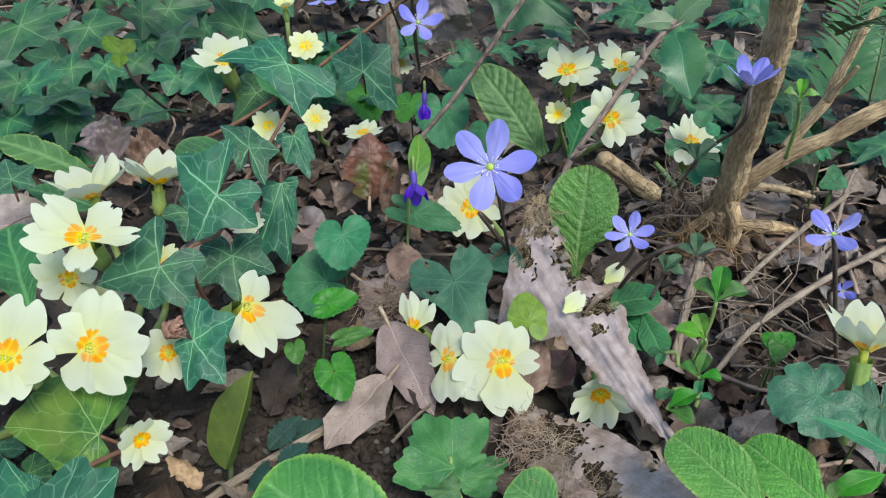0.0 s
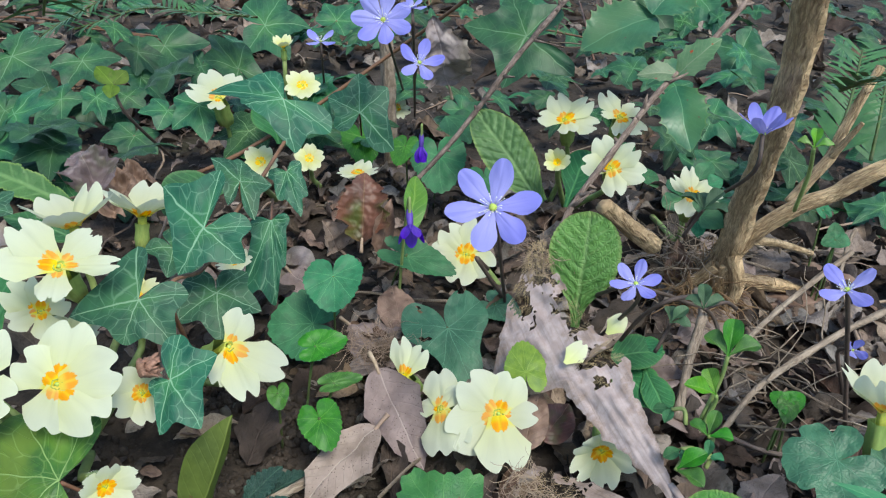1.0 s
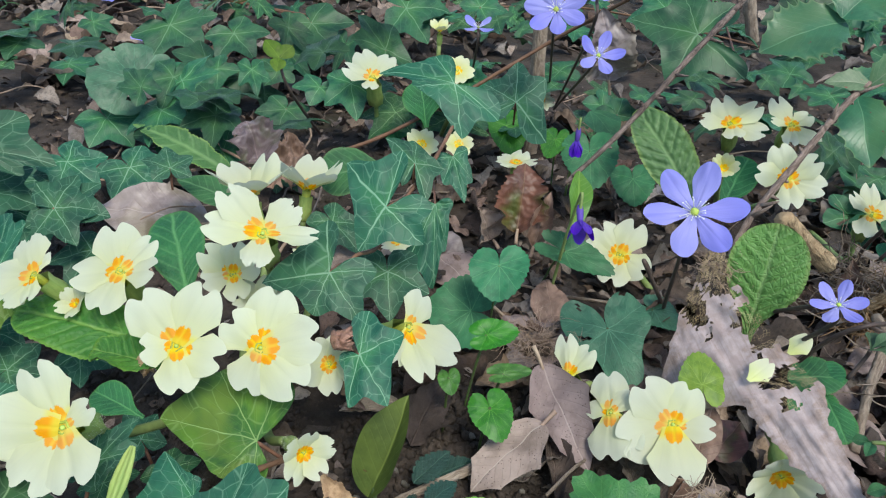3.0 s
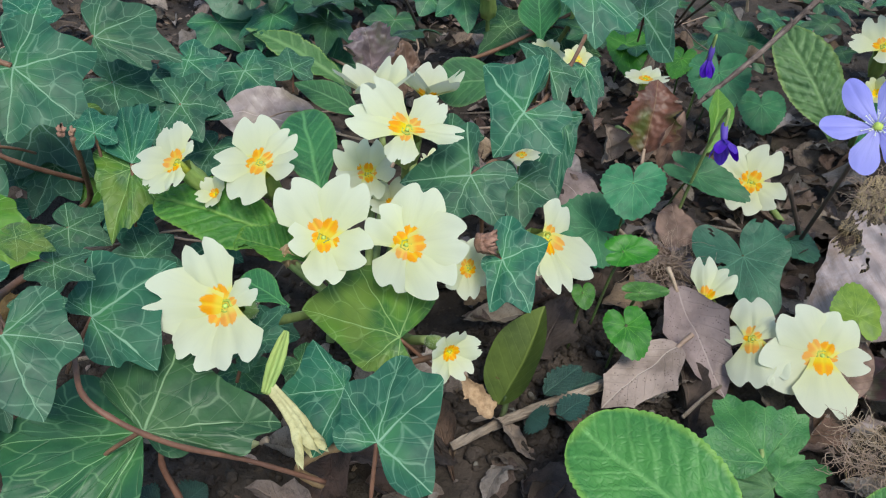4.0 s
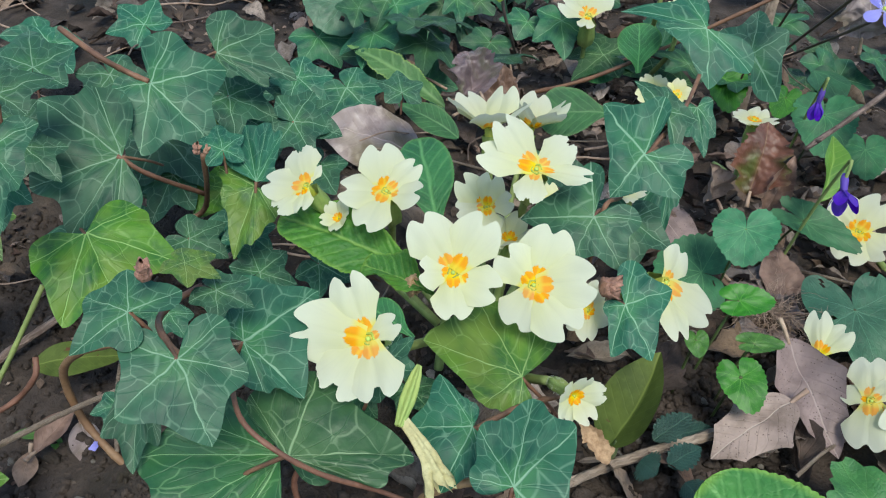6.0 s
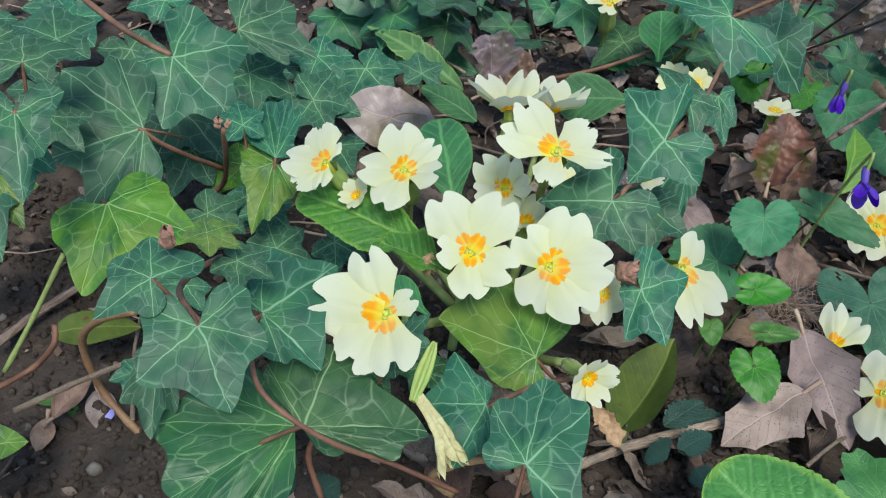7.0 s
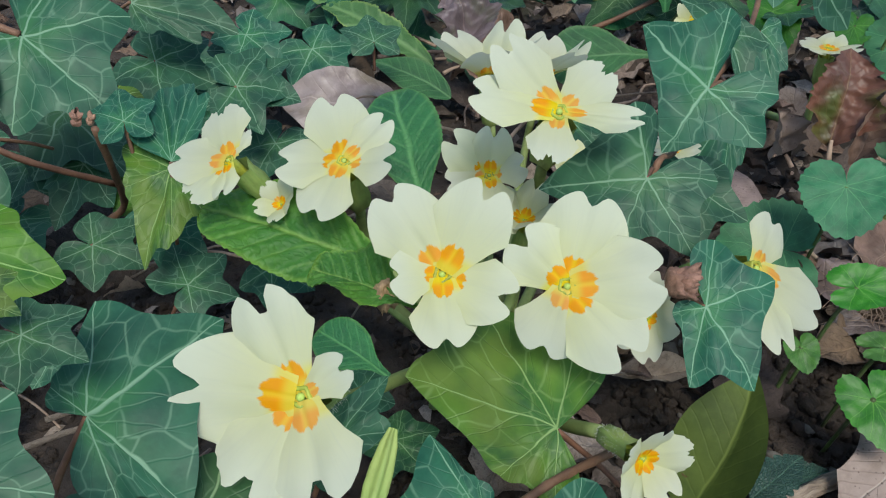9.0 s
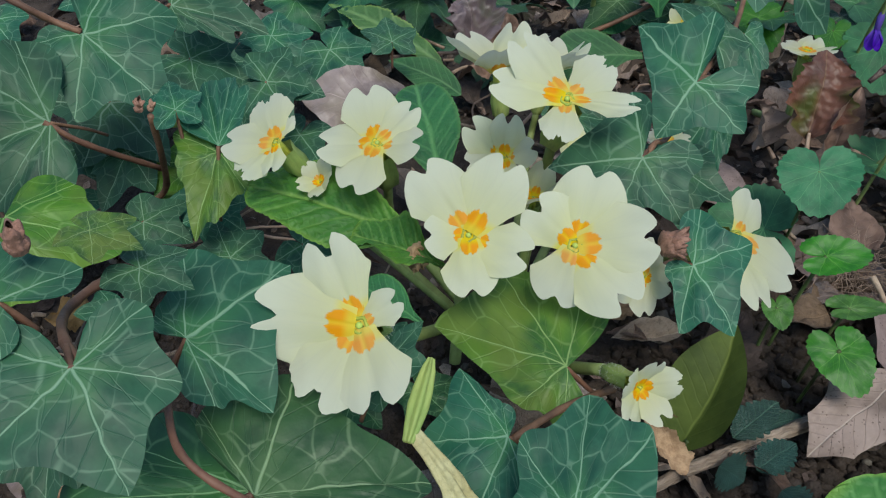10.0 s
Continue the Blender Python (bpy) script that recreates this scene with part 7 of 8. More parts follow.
part("stem", tube([(0.0654, 0.1613, 0.02), (0.0704, 0.1538, 0.04), (0.0777, 0.1498, 0.05), (0.0939, 0.1609, 0.045)], 0.00078, 0.00077, 8, 7, rough=0.1), STALK_DARK, liverleaf)
part("stem", tube([(0.0576, 0.1795, 0.03), (0.06, 0.1582, 0.048), (0.0611, 0.1434, 0.06)], 0.00080, 0.00068, 8, 7, rough=0.1), STALK_DARK, liverleaf)
part("stem", tube([(0.0207, 0.2019, 0.028), (0.0152, 0.1923, 0.038), (0.0303, 0.2047, 0.01)], 0.00084, 0.00088, 8, 7, rough=0.1), STALK_DARK, liverleaf)
heart_leaf(liverleaf, (0.1226, 0.0855, 0.04), (0.1187, 0.0712, 0.0336), (-0.29, -0.33, 0.9), 0.0146, BLUEGREEN, outline=three_outline)
grass = thing("grass_tuft", 0.1455, 0.1015, 0.0020, "broad blades of fresh grass", "grass")
blade_leaf(grass, (0.1148, 0.0628, 0.045), (0.0901, 0.0685, 0.055), (0.27, -0.4, 0.88), 0.0047, HEART, shape=lance, rows=24, bend=0.1)
blade_leaf(grass, (0.1309, 0.0822, 0.015), (0.1127, 0.0783, 0.0097), (-0.22, -0.23, 0.95), 0.0074, HEART_LIME, shape=lance, rows=24)
blade_leaf(grass, (0.1101, 0.0725, 0.015), (0.1138, 0.0785, 0.0172), (-0.2, -0.23, 0.95), 0.0036, HEART_LIME, shape=lance, rows=20)
drybloom = thing("withered_liverleaf", 0.1709, 0.1864, 0.0020, "withered blue flower heads on a bent stalk", "flower")
blue_flower(drybloom, (0.1384, 0.1413, 0.038), (-0.16, -0.75, 0.64), 0.0113, 10, (0.155, 0.1573, 0.002), count=4, lift=50.0)
# ---- violets in flower, buds, withered bits
violet_flower(violets, (-0.0114, 0.1932, 0.052), (0.1, -0.7, -0.6), 0.0103, (-0.0165, 0.2128, 0.002), lift=36.0)
violet_flower(violets, (-0.0095, 0.29, 0.046), (0, -0.2, -1), 0.0103, (-0.0088, 0.3162, 0.002))
withered((-0.0825, 0.1055, 0.05), (0.8, 0.1, 0.2), 0.0057, 0.0060, WITHER_PINK, "pinkish brown shrivelled calyx beside a primrose")
withered((-0.1339, 0.095, 0.045), (0.6, -0.2, -0.5), 0.0056, 0.0056, WITHER_TAN, "tan withered scrap on a primrose leaf")
withered((-0.1643, 0.0308, 0.08), (0, 0, 1), 0.0040, 0.0028, WITHER_PINK, "pink scaly shoot tip of the ivy")
withered((-0.212, 0.1108, 0.056), (0.1, 0.1, 0.9), 0.0030, 0.0026, WITHER_PINK, "reddish shoot tip of the ivy")
withered((-0.2097, 0.1122, 0.056), (0.4, 0.1, 0.9), 0.0028, 0.0018, WITHER_PINK, "reddish shoot tip of the ivy")
part("withered_corolla", faded_tube(0.0205, 0.0013, 0.0030, 8), PALE_CORPSE, clump, "pale straw withered corolla hanging from its calyx", stand((-0.1181, 0.0511, 0.0398), (0.25, -0.55, 0.8), (0.0128, -0.0072, -0.0124)))
dead_leaf((-0.1224, 0.0523, 0.016), (-0.1297, 0.0475, 0.0153), (0.11, -0.3, 0.95), 0.0032, PALE_CORPSE, "pale straw withered scrap", shape=lance, roll=0.9, crumple=0.3)
dead_leaf((-0.2534, 0.0955, -0.012), (-0.2415, 0.1056, -0.0128), (0.26, -0.23, 0.94), 0.0111, DEAD_ORANGE, "orange-brown dead leaf scrap", crumple=0.5, ragged=0.7, shape=lance)
petal_bit((0.0586, 0.1513, 0.034), (-0.19, -0.41, 0.89), 0.0082, PETAL_BACK, "pale yellow fallen petal lying on litter")
petal_bit((0.0408, 0.1319, 0.036), (-0.16, -0.4, 0.9), 0.0083, PETAL_BACK, "pale yellow fallen petal lying on litter")
petal_bit((-0.2192, 0.0488, -0.019), (0.29, -0.22, 0.93), 0.0036, PETAL_BLUE, "small blue fallen petal lying on litter")
petal_bit((-0.4574, 0.6294, 0.01), (0.34, -0.53, 0.78), 0.0169, PETAL_BLUE, "small blue fallen petal lying on litter")
petal_bit((-0.4581, 0.6163, 0.01), (0.34, -0.52, 0.78), 0.0167, PETAL_BLUE, "small blue fallen petal lying on litter")
petal_bit((-0.3605, 0.4937, 0.012), (0.32, -0.51, 0.8), 0.0156, PETAL_BLUE, "small blue fallen petal lying on litter")
fruit = thing("liverleaf_fruit", -0.1651, 0.3640, 0.0030, "faded liverleaf fruit with three green bracts on a dark stalk", "seedling")
blade_leaf(fruit, (-0.1662, 0.3041, 0.067), (-0.1756, 0.3106, 0.074), (0.22, -0.55, 0.81), 0.0101, OLIVE, shape=oval, rows=14)
blade_leaf(fruit, (-0.1657, 0.3042, 0.067), (-0.1616, 0.3129, 0.0717), (0.22, -0.55, 0.81), 0.0101, OLIVE, shape=oval, rows=14)
blade_leaf(fruit, (-0.1662, 0.3041, 0.067), (-0.1654, 0.2969, 0.0619), (0.22, -0.55, 0.81), 0.0083, OLIVE, shape=oval, rows=14)
part("stem", tube([(-0.1674, 0.307, 0.066), (-0.1638, 0.3045, 0.055), (-0.161, 0.3172, 0.038), (-0.1601, 0.3514, 0.008)], 0.00078, 0.00090, 8, 7, rough=0.1), STALK_DARK, fruit)
fibre_tangle((-0.0213, 0.1698, 0.012), (0.012, 0.009, 0.005), 150, 0.014, 0.00012, FIBRE, "nest of fine brown fibres from a rotted leaf")
fibre_tangle((0.0384, 0.1829, 0.045), (0.005, 0.006, 0.007), 110, 0.011, 0.00013, FIBRE, "lacy fibres at the end of a rotted leaf")
fibre_tangle((0.1125, 0.2271, 0.02), (0.016, 0.016, 0.012), 90, 0.035, 0.0003, TWIG_PALE, "dry fibrous roots at the foot of the shrub", "dry_roots")
fibre_tangle((0.1212, 0.1615, 0.01), (0.05, 0.05, 0.010), 34, 0.05, 0.0004, TWIG_PALE, "thin dry stalks strewn under the shrub", "dry_stalks")
# ---- more leaves on the open soil and behind
soilgreen = thing("seedling", -0.2407, 0.0525, -0.0320, "tiny green seedling on bare soil", "seedling")
blade_leaf(soilgreen, (-0.2423, 0.0529, -0.028), (-0.2506, 0.0486, -0.0266), (0.25, -0.17, 0.95), 0.0043, HEART_LIME, shape=oval, rows=14)
blade_leaf(soilgreen, (-0.2393, 0.0534, -0.028), (-0.2345, 0.0503, -0.0298), (0.25, -0.17, 0.95), 0.0036, HEART_LIME, shape=oval, rows=14)
blade_leaf(soilgreen, (-0.2485, 0.0613, -0.006), (-0.2271, 0.078, -0.0088), (0.27, -0.19, 0.94), 0.0128, OLIVE, shape=oval, rows=20)
ivy_f = thing("ivy_vine", -0.2511, 0.0232, -0.0300, "ivy leaf with yellowish veins at the edge of bare soil", "ivy", "ivy")
ivy_leaf(ivy_f, (-0.2266, 0.0083, 0.01), (-0.2129, 0.0209, 0.0071), (0.34, -0.16, 0.93), 0.0287, IVY_FRESH)
ivy_leaf(ivy_f, (-0.2335, 0.0145, 0.015), (-0.2261, 0.0213, 0.0138), (0.29, -0.14, 0.95), 0.0144)
ivy_leaf(ivy_e, (-0.1345, 0.4213, 0.044), (-0.1595, 0.4491, 0.0647), (0.12, -0.52, 0.84), 0.0320, IVY_FAR)
ivy_leaf(ivy_e, (-0.2068, 0.488, 0.04), (-0.1842, 0.4715, 0.025), (0.18, -0.52, 0.84), 0.0589, IVY_FAR)
ivy_leaf(ivy_e, (-0.3172, 0.4789, 0.03), (-0.2909, 0.4712, 0.0171), (0.27, -0.48, 0.84), 0.0706, IVY_FAR)
ivy_leaf(ivy_e, (-0.2581, 0.4123, 0.025), (-0.2705, 0.3934, 0.018), (0.24, -0.47, 0.85), 0.0476, IVY_FAR)
ivy_leaf(ivy_e, (-0.1414, 0.3553, 0.04), (-0.1323, 0.3354, 0.0269), (0.14, -0.5, 0.86), 0.0344, IVY_FAR)
ivy_leaf(ivy_e, (-0.2312, 0.3606, 0.02), (-0.2309, 0.3414, 0.0097), (0.23, -0.46, 0.86), 0.0313, IVY_FAR)
ivy_leaf(ivy_e, (-0.1804, 0.3497, 0.022), (-0.1821, 0.3338, 0.0137), (0.19, -0.47, 0.86), 0.0332, IVY_FAR)
ivy_leaf(ivy_e, (-0.1447, 0.5477, 0.045), (-0.1082, 0.5558, 0.0455), (0.11, -0.55, 0.83), 0.0735, IVY_FAR)
ivy_leaf(ivy_e, (-0.1815, 0.2088, 0.045), (-0.1869, 0.2188, 0.0512), (0.25, -0.41, 0.88), 0.0204)
ivy_leaf(ivy_e, (-0.2382, 0.2224, 0.035), (-0.2217, 0.2181, 0.0273), (0.31, -0.38, 0.87), 0.0291)
ivy_leaf(ivy_e, (-0.2179, 0.1815, 0.035), (-0.2029, 0.1898, 0.0331), (0.31, -0.35, 0.88), 0.0350)
ivy_leaf(ivy_e, (-0.2635, 0.473, 0.03), (-0.2429, 0.4619, 0.0178), (0.23, -0.49, 0.84), 0.0493, IVY_FAR)
ivy_leaf(ivy_e, (-0.1617, 0.3588, 0.035), (-0.1649, 0.3463, 0.0285), (0.17, -0.49, 0.86), 0.0307, IVY_FAR)
ivy_leaf(ivy_e, (-0.23, 0.4055, 0.02), (-0.2297, 0.3882, 0.0102), (0.22, -0.48, 0.85), 0.0326, IVY_FAR)
ivy_leaf(ivy_e, (-0.0798, 0.506, 0.06), (-0.069, 0.5222, 0.0702), (0.05, -0.56, 0.83), 0.0370, IVY_FAR)
blade_leaf(nettle, (-0.0519, 0.1062, 0), (-0.039, 0.1135, 0.0033), (-0.1, -0.26, 0.96), 0.0088, NETTLE, shape=oval, teeth=0.25, tooth_count=9, pucker=0.03, rows=60)
dead_leaf((0.1085, 0.2223, 0.006), (0.1074, 0.2294, 0.03), (-0.21, -0.94, 0.27), 0.0137, DEAD_BROWN, "curled brown leaf at the foot of the shrub", roll=0.9, crumple=0.5, ragged=0.3)
dead_leaf((-0.2176, 0.3343, 0.006), (-0.2297, 0.3152, 0.0021), (0.15, -0.28, 0.95), 0.0243, DEAD_BROWN, crumple=0.4)
ivy_leaf(ivy_b, (-0.3492, 0.2242, 0.012), (-0.3261, 0.2142, 0.0023), (0.27, -0.27, 0.92), 0.0370)
ivy_leaf(ivy_a, (-0.2737, 0.1862, 0.019), (-0.2681, 0.1642, 0.0101), (0.25, -0.31, 0.92), 0.0332, IVY_FRESH)
ivy_leaf(ivy_b, (-0.2809, 0.2374, 0.012), (-0.2605, 0.2291, 0.0029), (0.25, -0.36, 0.9), 0.0360)
ivy_leaf(ivy_a, (-0.2404, 0.1972, 0.019), (-0.2505, 0.1806, 0.0146), (0.25, -0.39, 0.89), 0.0335)
ivy_leaf(ivy_b, (-0.2111, 0.1887, 0.012), (-0.2117, 0.1691, 0.0057), (0.16, -0.3, 0.94), 0.0273)
ivy_leaf(ivy_a, (-0.2292, 0.2553, 0.019), (-0.2097, 0.2464, 0.0116), (0.18, -0.37, 0.91), 0.0374)
ivy_leaf(ivy_b, (-0.2362, 0.1559, 0.012), (-0.24, 0.1393, 0.0072), (0.24, -0.32, 0.92), 0.0263, IVY_FRESH)
ivy_leaf(ivy_a, (-0.222, 0.1129, 0.019), (-0.2075, 0.1142, 0.0152), (0.27, -0.31, 0.91), 0.0235)
ivy_leaf(ivy_b, (-0.2605, 0.1058, 0.012), (-0.2625, 0.0908, 0.0091), (0.25, -0.22, 0.94), 0.0254)
ivy_leaf(ivy_a, (-0.2684, 0.1419, 0.019), (-0.2527, 0.1369, 0.013), (0.27, -0.27, 0.92), 0.0265)
ivy_leaf(ivy_b, (-0.312, 0.155, 0.012), (-0.3127, 0.1348, 0.0059), (0.32, -0.28, 0.9), 0.0305)
ivy_leaf(ivy_a, (-0.2745, 0.3123, 0.019), (-0.2556, 0.3027, 0.0089), (0.24, -0.44, 0.86), 0.0383, IVY_FAR)
ivy_leaf(ivy_b, (-0.2389, 0.313, 0.012), (-0.2279, 0.3377, 0.0196), (0.15, -0.35, 0.92), 0.0411, IVY_FAR)
ivy_leaf(ivy_a, (-0.2064, 0.1239, 0.019), (-0.1946, 0.1226, 0.016), (0.2, -0.28, 0.94), 0.0196)
ivy_leaf(ivy_b, (-0.417, 0.2506, 0.012), (-0.4168, 0.2273, 0.0036), (0.35, -0.31, 0.88), 0.0360)
ivy_leaf(ivy_a, (-0.3686, 0.2779, 0.019), (-0.3881, 0.2807, 0.0278), (0.34, -0.38, 0.86), 0.0383)
dead_leaf((0.1299, 0.2487, 0.006), (0.1524, 0.2605, 0.0139), (-0.17, -0.31, 0.94), 0.0206, DEAD_GREY, "pale dry leaf in the litter under the shrub", crumple=0.4, ragged=0.25)
dead_leaf((0.1275, 0.2146, 0.006), (0.1086, 0.2098, 0.001), (-0.18, -0.29, 0.94), 0.0172, DEAD_GREY, "pale dry leaf in the litter under the shrub", crumple=0.4, ragged=0.25)
dead_leaf((0.0787, 0.1658, 0.006), (0.0947, 0.1594, 0.0065), (-0.14, -0.27, 0.95), 0.0196, DEAD_GREY, "pale dry leaf in the litter under the shrub", crumple=0.4, ragged=0.25)
dead_leaf((0.1208, 0.1854, 0.006), (0.1299, 0.1757, 0.0049), (-0.18, -0.27, 0.95), 0.0183, DEAD_GREY, "pale dry leaf in the litter under the shrub", crumple=0.4, ragged=0.25)
dead_leaf((0.1002, 0.1883, 0.006), (0.1152, 0.1906, 0.0092), (-0.16, -0.28, 0.95), 0.0139, DEAD_GREY, "pale dry leaf in the litter under the shrub", crumple=0.4, ragged=0.25)
dead_leaf((0.0672, 0.1527, 0.006), (0.0561, 0.142, 0.0016), (-0.13, -0.26, 0.96), 0.0126, DEAD_GREY, "pale dry leaf in the litter under the shrub", crumple=0.4, ragged=0.25)
dead_leaf((0.1499, 0.2349, 0.006), (0.1385, 0.2447, 0.0068), (-0.19, -0.29, 0.94), 0.0196, DEAD_GREY, "pale dry leaf in the litter under the shrub", crumple=0.4, ragged=0.25)
blade_leaf(holly, (0.1051, 0.2679, 0.0934), (0.1204, 0.2657, 0.1105), (-0.24, -0.66, 0.71), 0.0150, RED_LEAF, shape=oval, spines=0.25, tooth_count=9, rows=60, fold=0.2)
blade_leaf(holly, (0.1051, 0.2679, 0.0934), (0.0870, 0.2689, 0.0921), (-0.24, -0.6, 0.76), 0.0110, RED_LEAF, shape=oval, spines=0.2, tooth_count=8, rows=50, fold=0.3)
dead_leaf((0.0043, 0.3219, 0.066), (-0.0045, 0.3072, 0.104), (0.12, -0.95, 0.2), 0.0270, DEAD_SILVER, "mauve-grey dying leaf upright behind the blue flowers", crumple=0.3, roll=0.3, ragged=0.45, cols=16, rows=60)
part("petiole", tube([(-0.0664, 0.0921, 0.009), (-0.0665, 0.0904, 0.005), (-0.0673, 0.0887, 0)], 0.00078, 0.00079, 8, 7, rough=0.15, knots=0.15), PETIOLE, olive)
ivy_leaf(ivy_b, (-0.2718, 0.0727, 0.0372), (-0.2525, 0.0566, 0.0280), (0.28, -0.2, 0.94), 0.03, reach=((-2.30, 0.0120), (-0.86, 0.0111), (0.00, 0.0268), (0.53, 0.0176), (1.85, 0.0077)))
ivy_leaf(ivy_a, (-0.3952, 0.1836, 0.02), (-0.393, 0.2043, 0.0254), (0.35, -0.27, 0.9), 0.0369)
ivy_leaf(ivy_b, (-0.3528, 0.1358, 0.015), (-0.348, 0.1159, 0.0069), (0.37, -0.27, 0.89), 0.0278)
ivy_leaf(ivy_a, (-0.3453, 0.1624, 0.014), (-0.3284, 0.1549, 0.0034), (0.39, -0.33, 0.86), 0.0313)
ivy_leaf(ivy_b, (-0.2645, 0.126, 0.008), (-0.2639, 0.1079, 0.0032), (0.23, -0.24, 0.94), 0.0287)
ivy_leaf(ivy_a, (-0.3785, 0.2192, 0.024), (-0.3742, 0.1963, 0.0146), (0.32, -0.31, 0.9), 0.0325)
ivy_leaf(ivy_b, (-0.4107, 0.1901, 0.026), (-0.3926, 0.1868, 0.0166), (0.4, -0.3, 0.87), 0.0328)
ivy_leaf(ivy_a, (-0.2539, 0.1477, 0.018), (-0.252, 0.127, 0.0087), (0.3, -0.37, 0.88), 0.0263)
ivy_leaf(ivy_b, (-0.2139, 0.1354, 0.016), (-0.2151, 0.1176, 0.0111), (0.18, -0.28, 0.94), 0.0240)
ivy_leaf(ivy_a, (-0.2873, 0.0634, 0.014), (-0.2704, 0.0636, 0.0083), (0.32, -0.19, 0.93), 0.0230)
blade_leaf(prim_c, (-0.1599, 0.2271, 0.02), (-0.1917, 0.231, 0.0282), (0.19, -0.36, 0.91), 0.0154, PRIM_DARK, shape=oval, pucker=0.03, rows=60)
ivy_leaf(ivy_d, (-0.115, 0.2206, 0.022), (-0.0991, 0.2112, 0.0147), (0.16, -0.42, 0.89), 0.0228)
dead_leaf((-0.0963, 0.2177, 0.008), (-0.119, 0.2115, 0.0083), (0.11, -0.37, 0.92), 0.0213, DEAD_GREY, crumple=0.2)
dead_leaf((-0.0798, 0.2479, 0.005), (-0.0555, 0.2324, -0.0037), (0.08, -0.38, 0.92), 0.0234, DEAD_SILVER, "grey fallen leaf under the violets", crumple=0.2)
ivy_leaf(ivy_e, (0.1862, 0.6127, 0.06), (0.1714, 0.5824, 0.0322), (-0.2, -0.61, 0.77), 0.0558, IVY_FAR)
ivy_leaf(ivy_e, (0.2774, 0.7465, 0.05), (0.2542, 0.7123, 0.0157), (-0.23, -0.6, 0.76), 0.0605, IVY_FAR)
ivy_leaf(ivy_e, (0.2686, 0.588, 0.03), (0.2799, 0.548, 0.0049), (-0.27, -0.57, 0.78), 0.0475, IVY_FAR)
ivy_leaf(ivy_e, (0.2, 0.4484, 0.016), (0.2104, 0.4233, 0.0025), (-0.25, -0.54, 0.81), 0.0333, IVY_FAR)
ivy_leaf(ivy_e, (0.0757, 0.6136, 0.05), (0.0552, 0.6339, 0.0638), (-0.1, -0.62, 0.77), 0.0588, IVY_FAR)
ivy_leaf(ivy_e, (0.0258, 0.4277, 0.014), (0.0417, 0.4093, 0.0025), (-0.06, -0.57, 0.82), 0.0324, IVY_FAR)
heart_leaf(clover, (0.2104, 0.3933, 0.02), (0.2008, 0.4081, 0.0243), (-0.22, -0.41, 0.89), 0.0155, HEART)
heart_leaf(clover, (0.174, 0.3531, 0.012), (0.1812, 0.3445, 0.0098), (-0.2, -0.4, 0.89), 0.0135, HEART)
heart_leaf(clover, (0.1686, 0.4148, 0.014), (0.1755, 0.4052, 0.0109), (-0.18, -0.42, 0.89), 0.0147, HEART)
heart_leaf(clover, (0.1151, 0.3611, 0.02), (0.1092, 0.3516, 0.0145), (-0.15, -0.42, 0.89), 0.0109, HEART)
heart_leaf(clover, (0.127, 0.3461, 0.01), (0.132, 0.3382, 0.0073), (-0.16, -0.41, 0.9), 0.0106, HEART)
twig([(0.1853, 0.2283, 0.01), (0.1971, 0.2486, 0.02), (0.2023, 0.2548, 0.026)], 0.00091, 0.00097, TWIG_PALE)
twig([(0.1396, 0.2441, 0.024), (0.1629, 0.2458, 0.02), (0.1821, 0.248, 0.014)], 0.00132, 0.00141, TWIG_PALE, "knobbly dry stalk at the foot of the shrub", spurs=12)
twig([(0.0989, 0.1342, 0.006), (0.1132, 0.1257, 0.006), (0.1297, 0.1237, 0.008), (0.1544, 0.1252, 0.012)], 0.00078, 0.00082, TWIG)
fibre_tangle((0.1164, 0.2131, 0.012), (0.012, 0.010, 0.010), 130, 0.024, 0.00035, VINE_PALE, "loose bark fibres round the foot of the shrub", "bark_fibres")
part("stem", tube([(0.1134, 0.2294, 0.046), (0.116, 0.2433, 0.026), (0.117, 0.2442, 0)], 0.00081, 0.00089, 8, 7, rough=0.1), STALK_DARK, liverleaf)
ivy_leaf(ivy_a, (-0.1941, 0.1117, 0.014), (-0.19, 0.1243, 0.0168), (0.27, -0.29, 0.92), 0.0234)
ivy_leaf(ivy_c, (-0.1802, 0.1292, 0.01), (-0.1673, 0.1298, 0.0071), (0.22, -0.33, 0.92), 0.0233)
ivy_leaf(ivy_a, (-0.2105, 0.0838, 0.012), (-0.2105, 0.0742, 0.0097), (0.31, -0.22, 0.92), 0.0191)
ivy_leaf(ivy_c, (-0.1386, 0.094, 0.012), (-0.1472, 0.1018, 0.0156), (0.14, -0.29, 0.95), 0.0150)
ivy_leaf(ivy_a, (-0.143, 0.08, 0.008), (-0.1338, 0.0763, 0.0056), (0.16, -0.25, 0.96), 0.0169, IVY_BROAD)
ivy_leaf(ivy_c, (-0.129, 0.0894, 0.006), (-0.1199, 0.0852, 0.0038), (0.11, -0.27, 0.96), 0.0169, IVY_BROAD)

# ---- ground cover that nobody could count


def template(bm):
    """Vertices, faces and flat coordinates of a bmesh, to be strewn."""
    bm.verts.index_update()
    uv = bm.loops.layers.uv.get("UVMap")
    faces = [tuple(v.index for v in f.verts) for f in bm.faces]
    flat = [tuple(lp[uv].uv) if uv else (0.0, 0.0) for f in bm.faces for lp in f.loops]
    pts = np.array([tuple(v.co) for v in bm.verts])
    bm.free()
    return pts, faces, flat


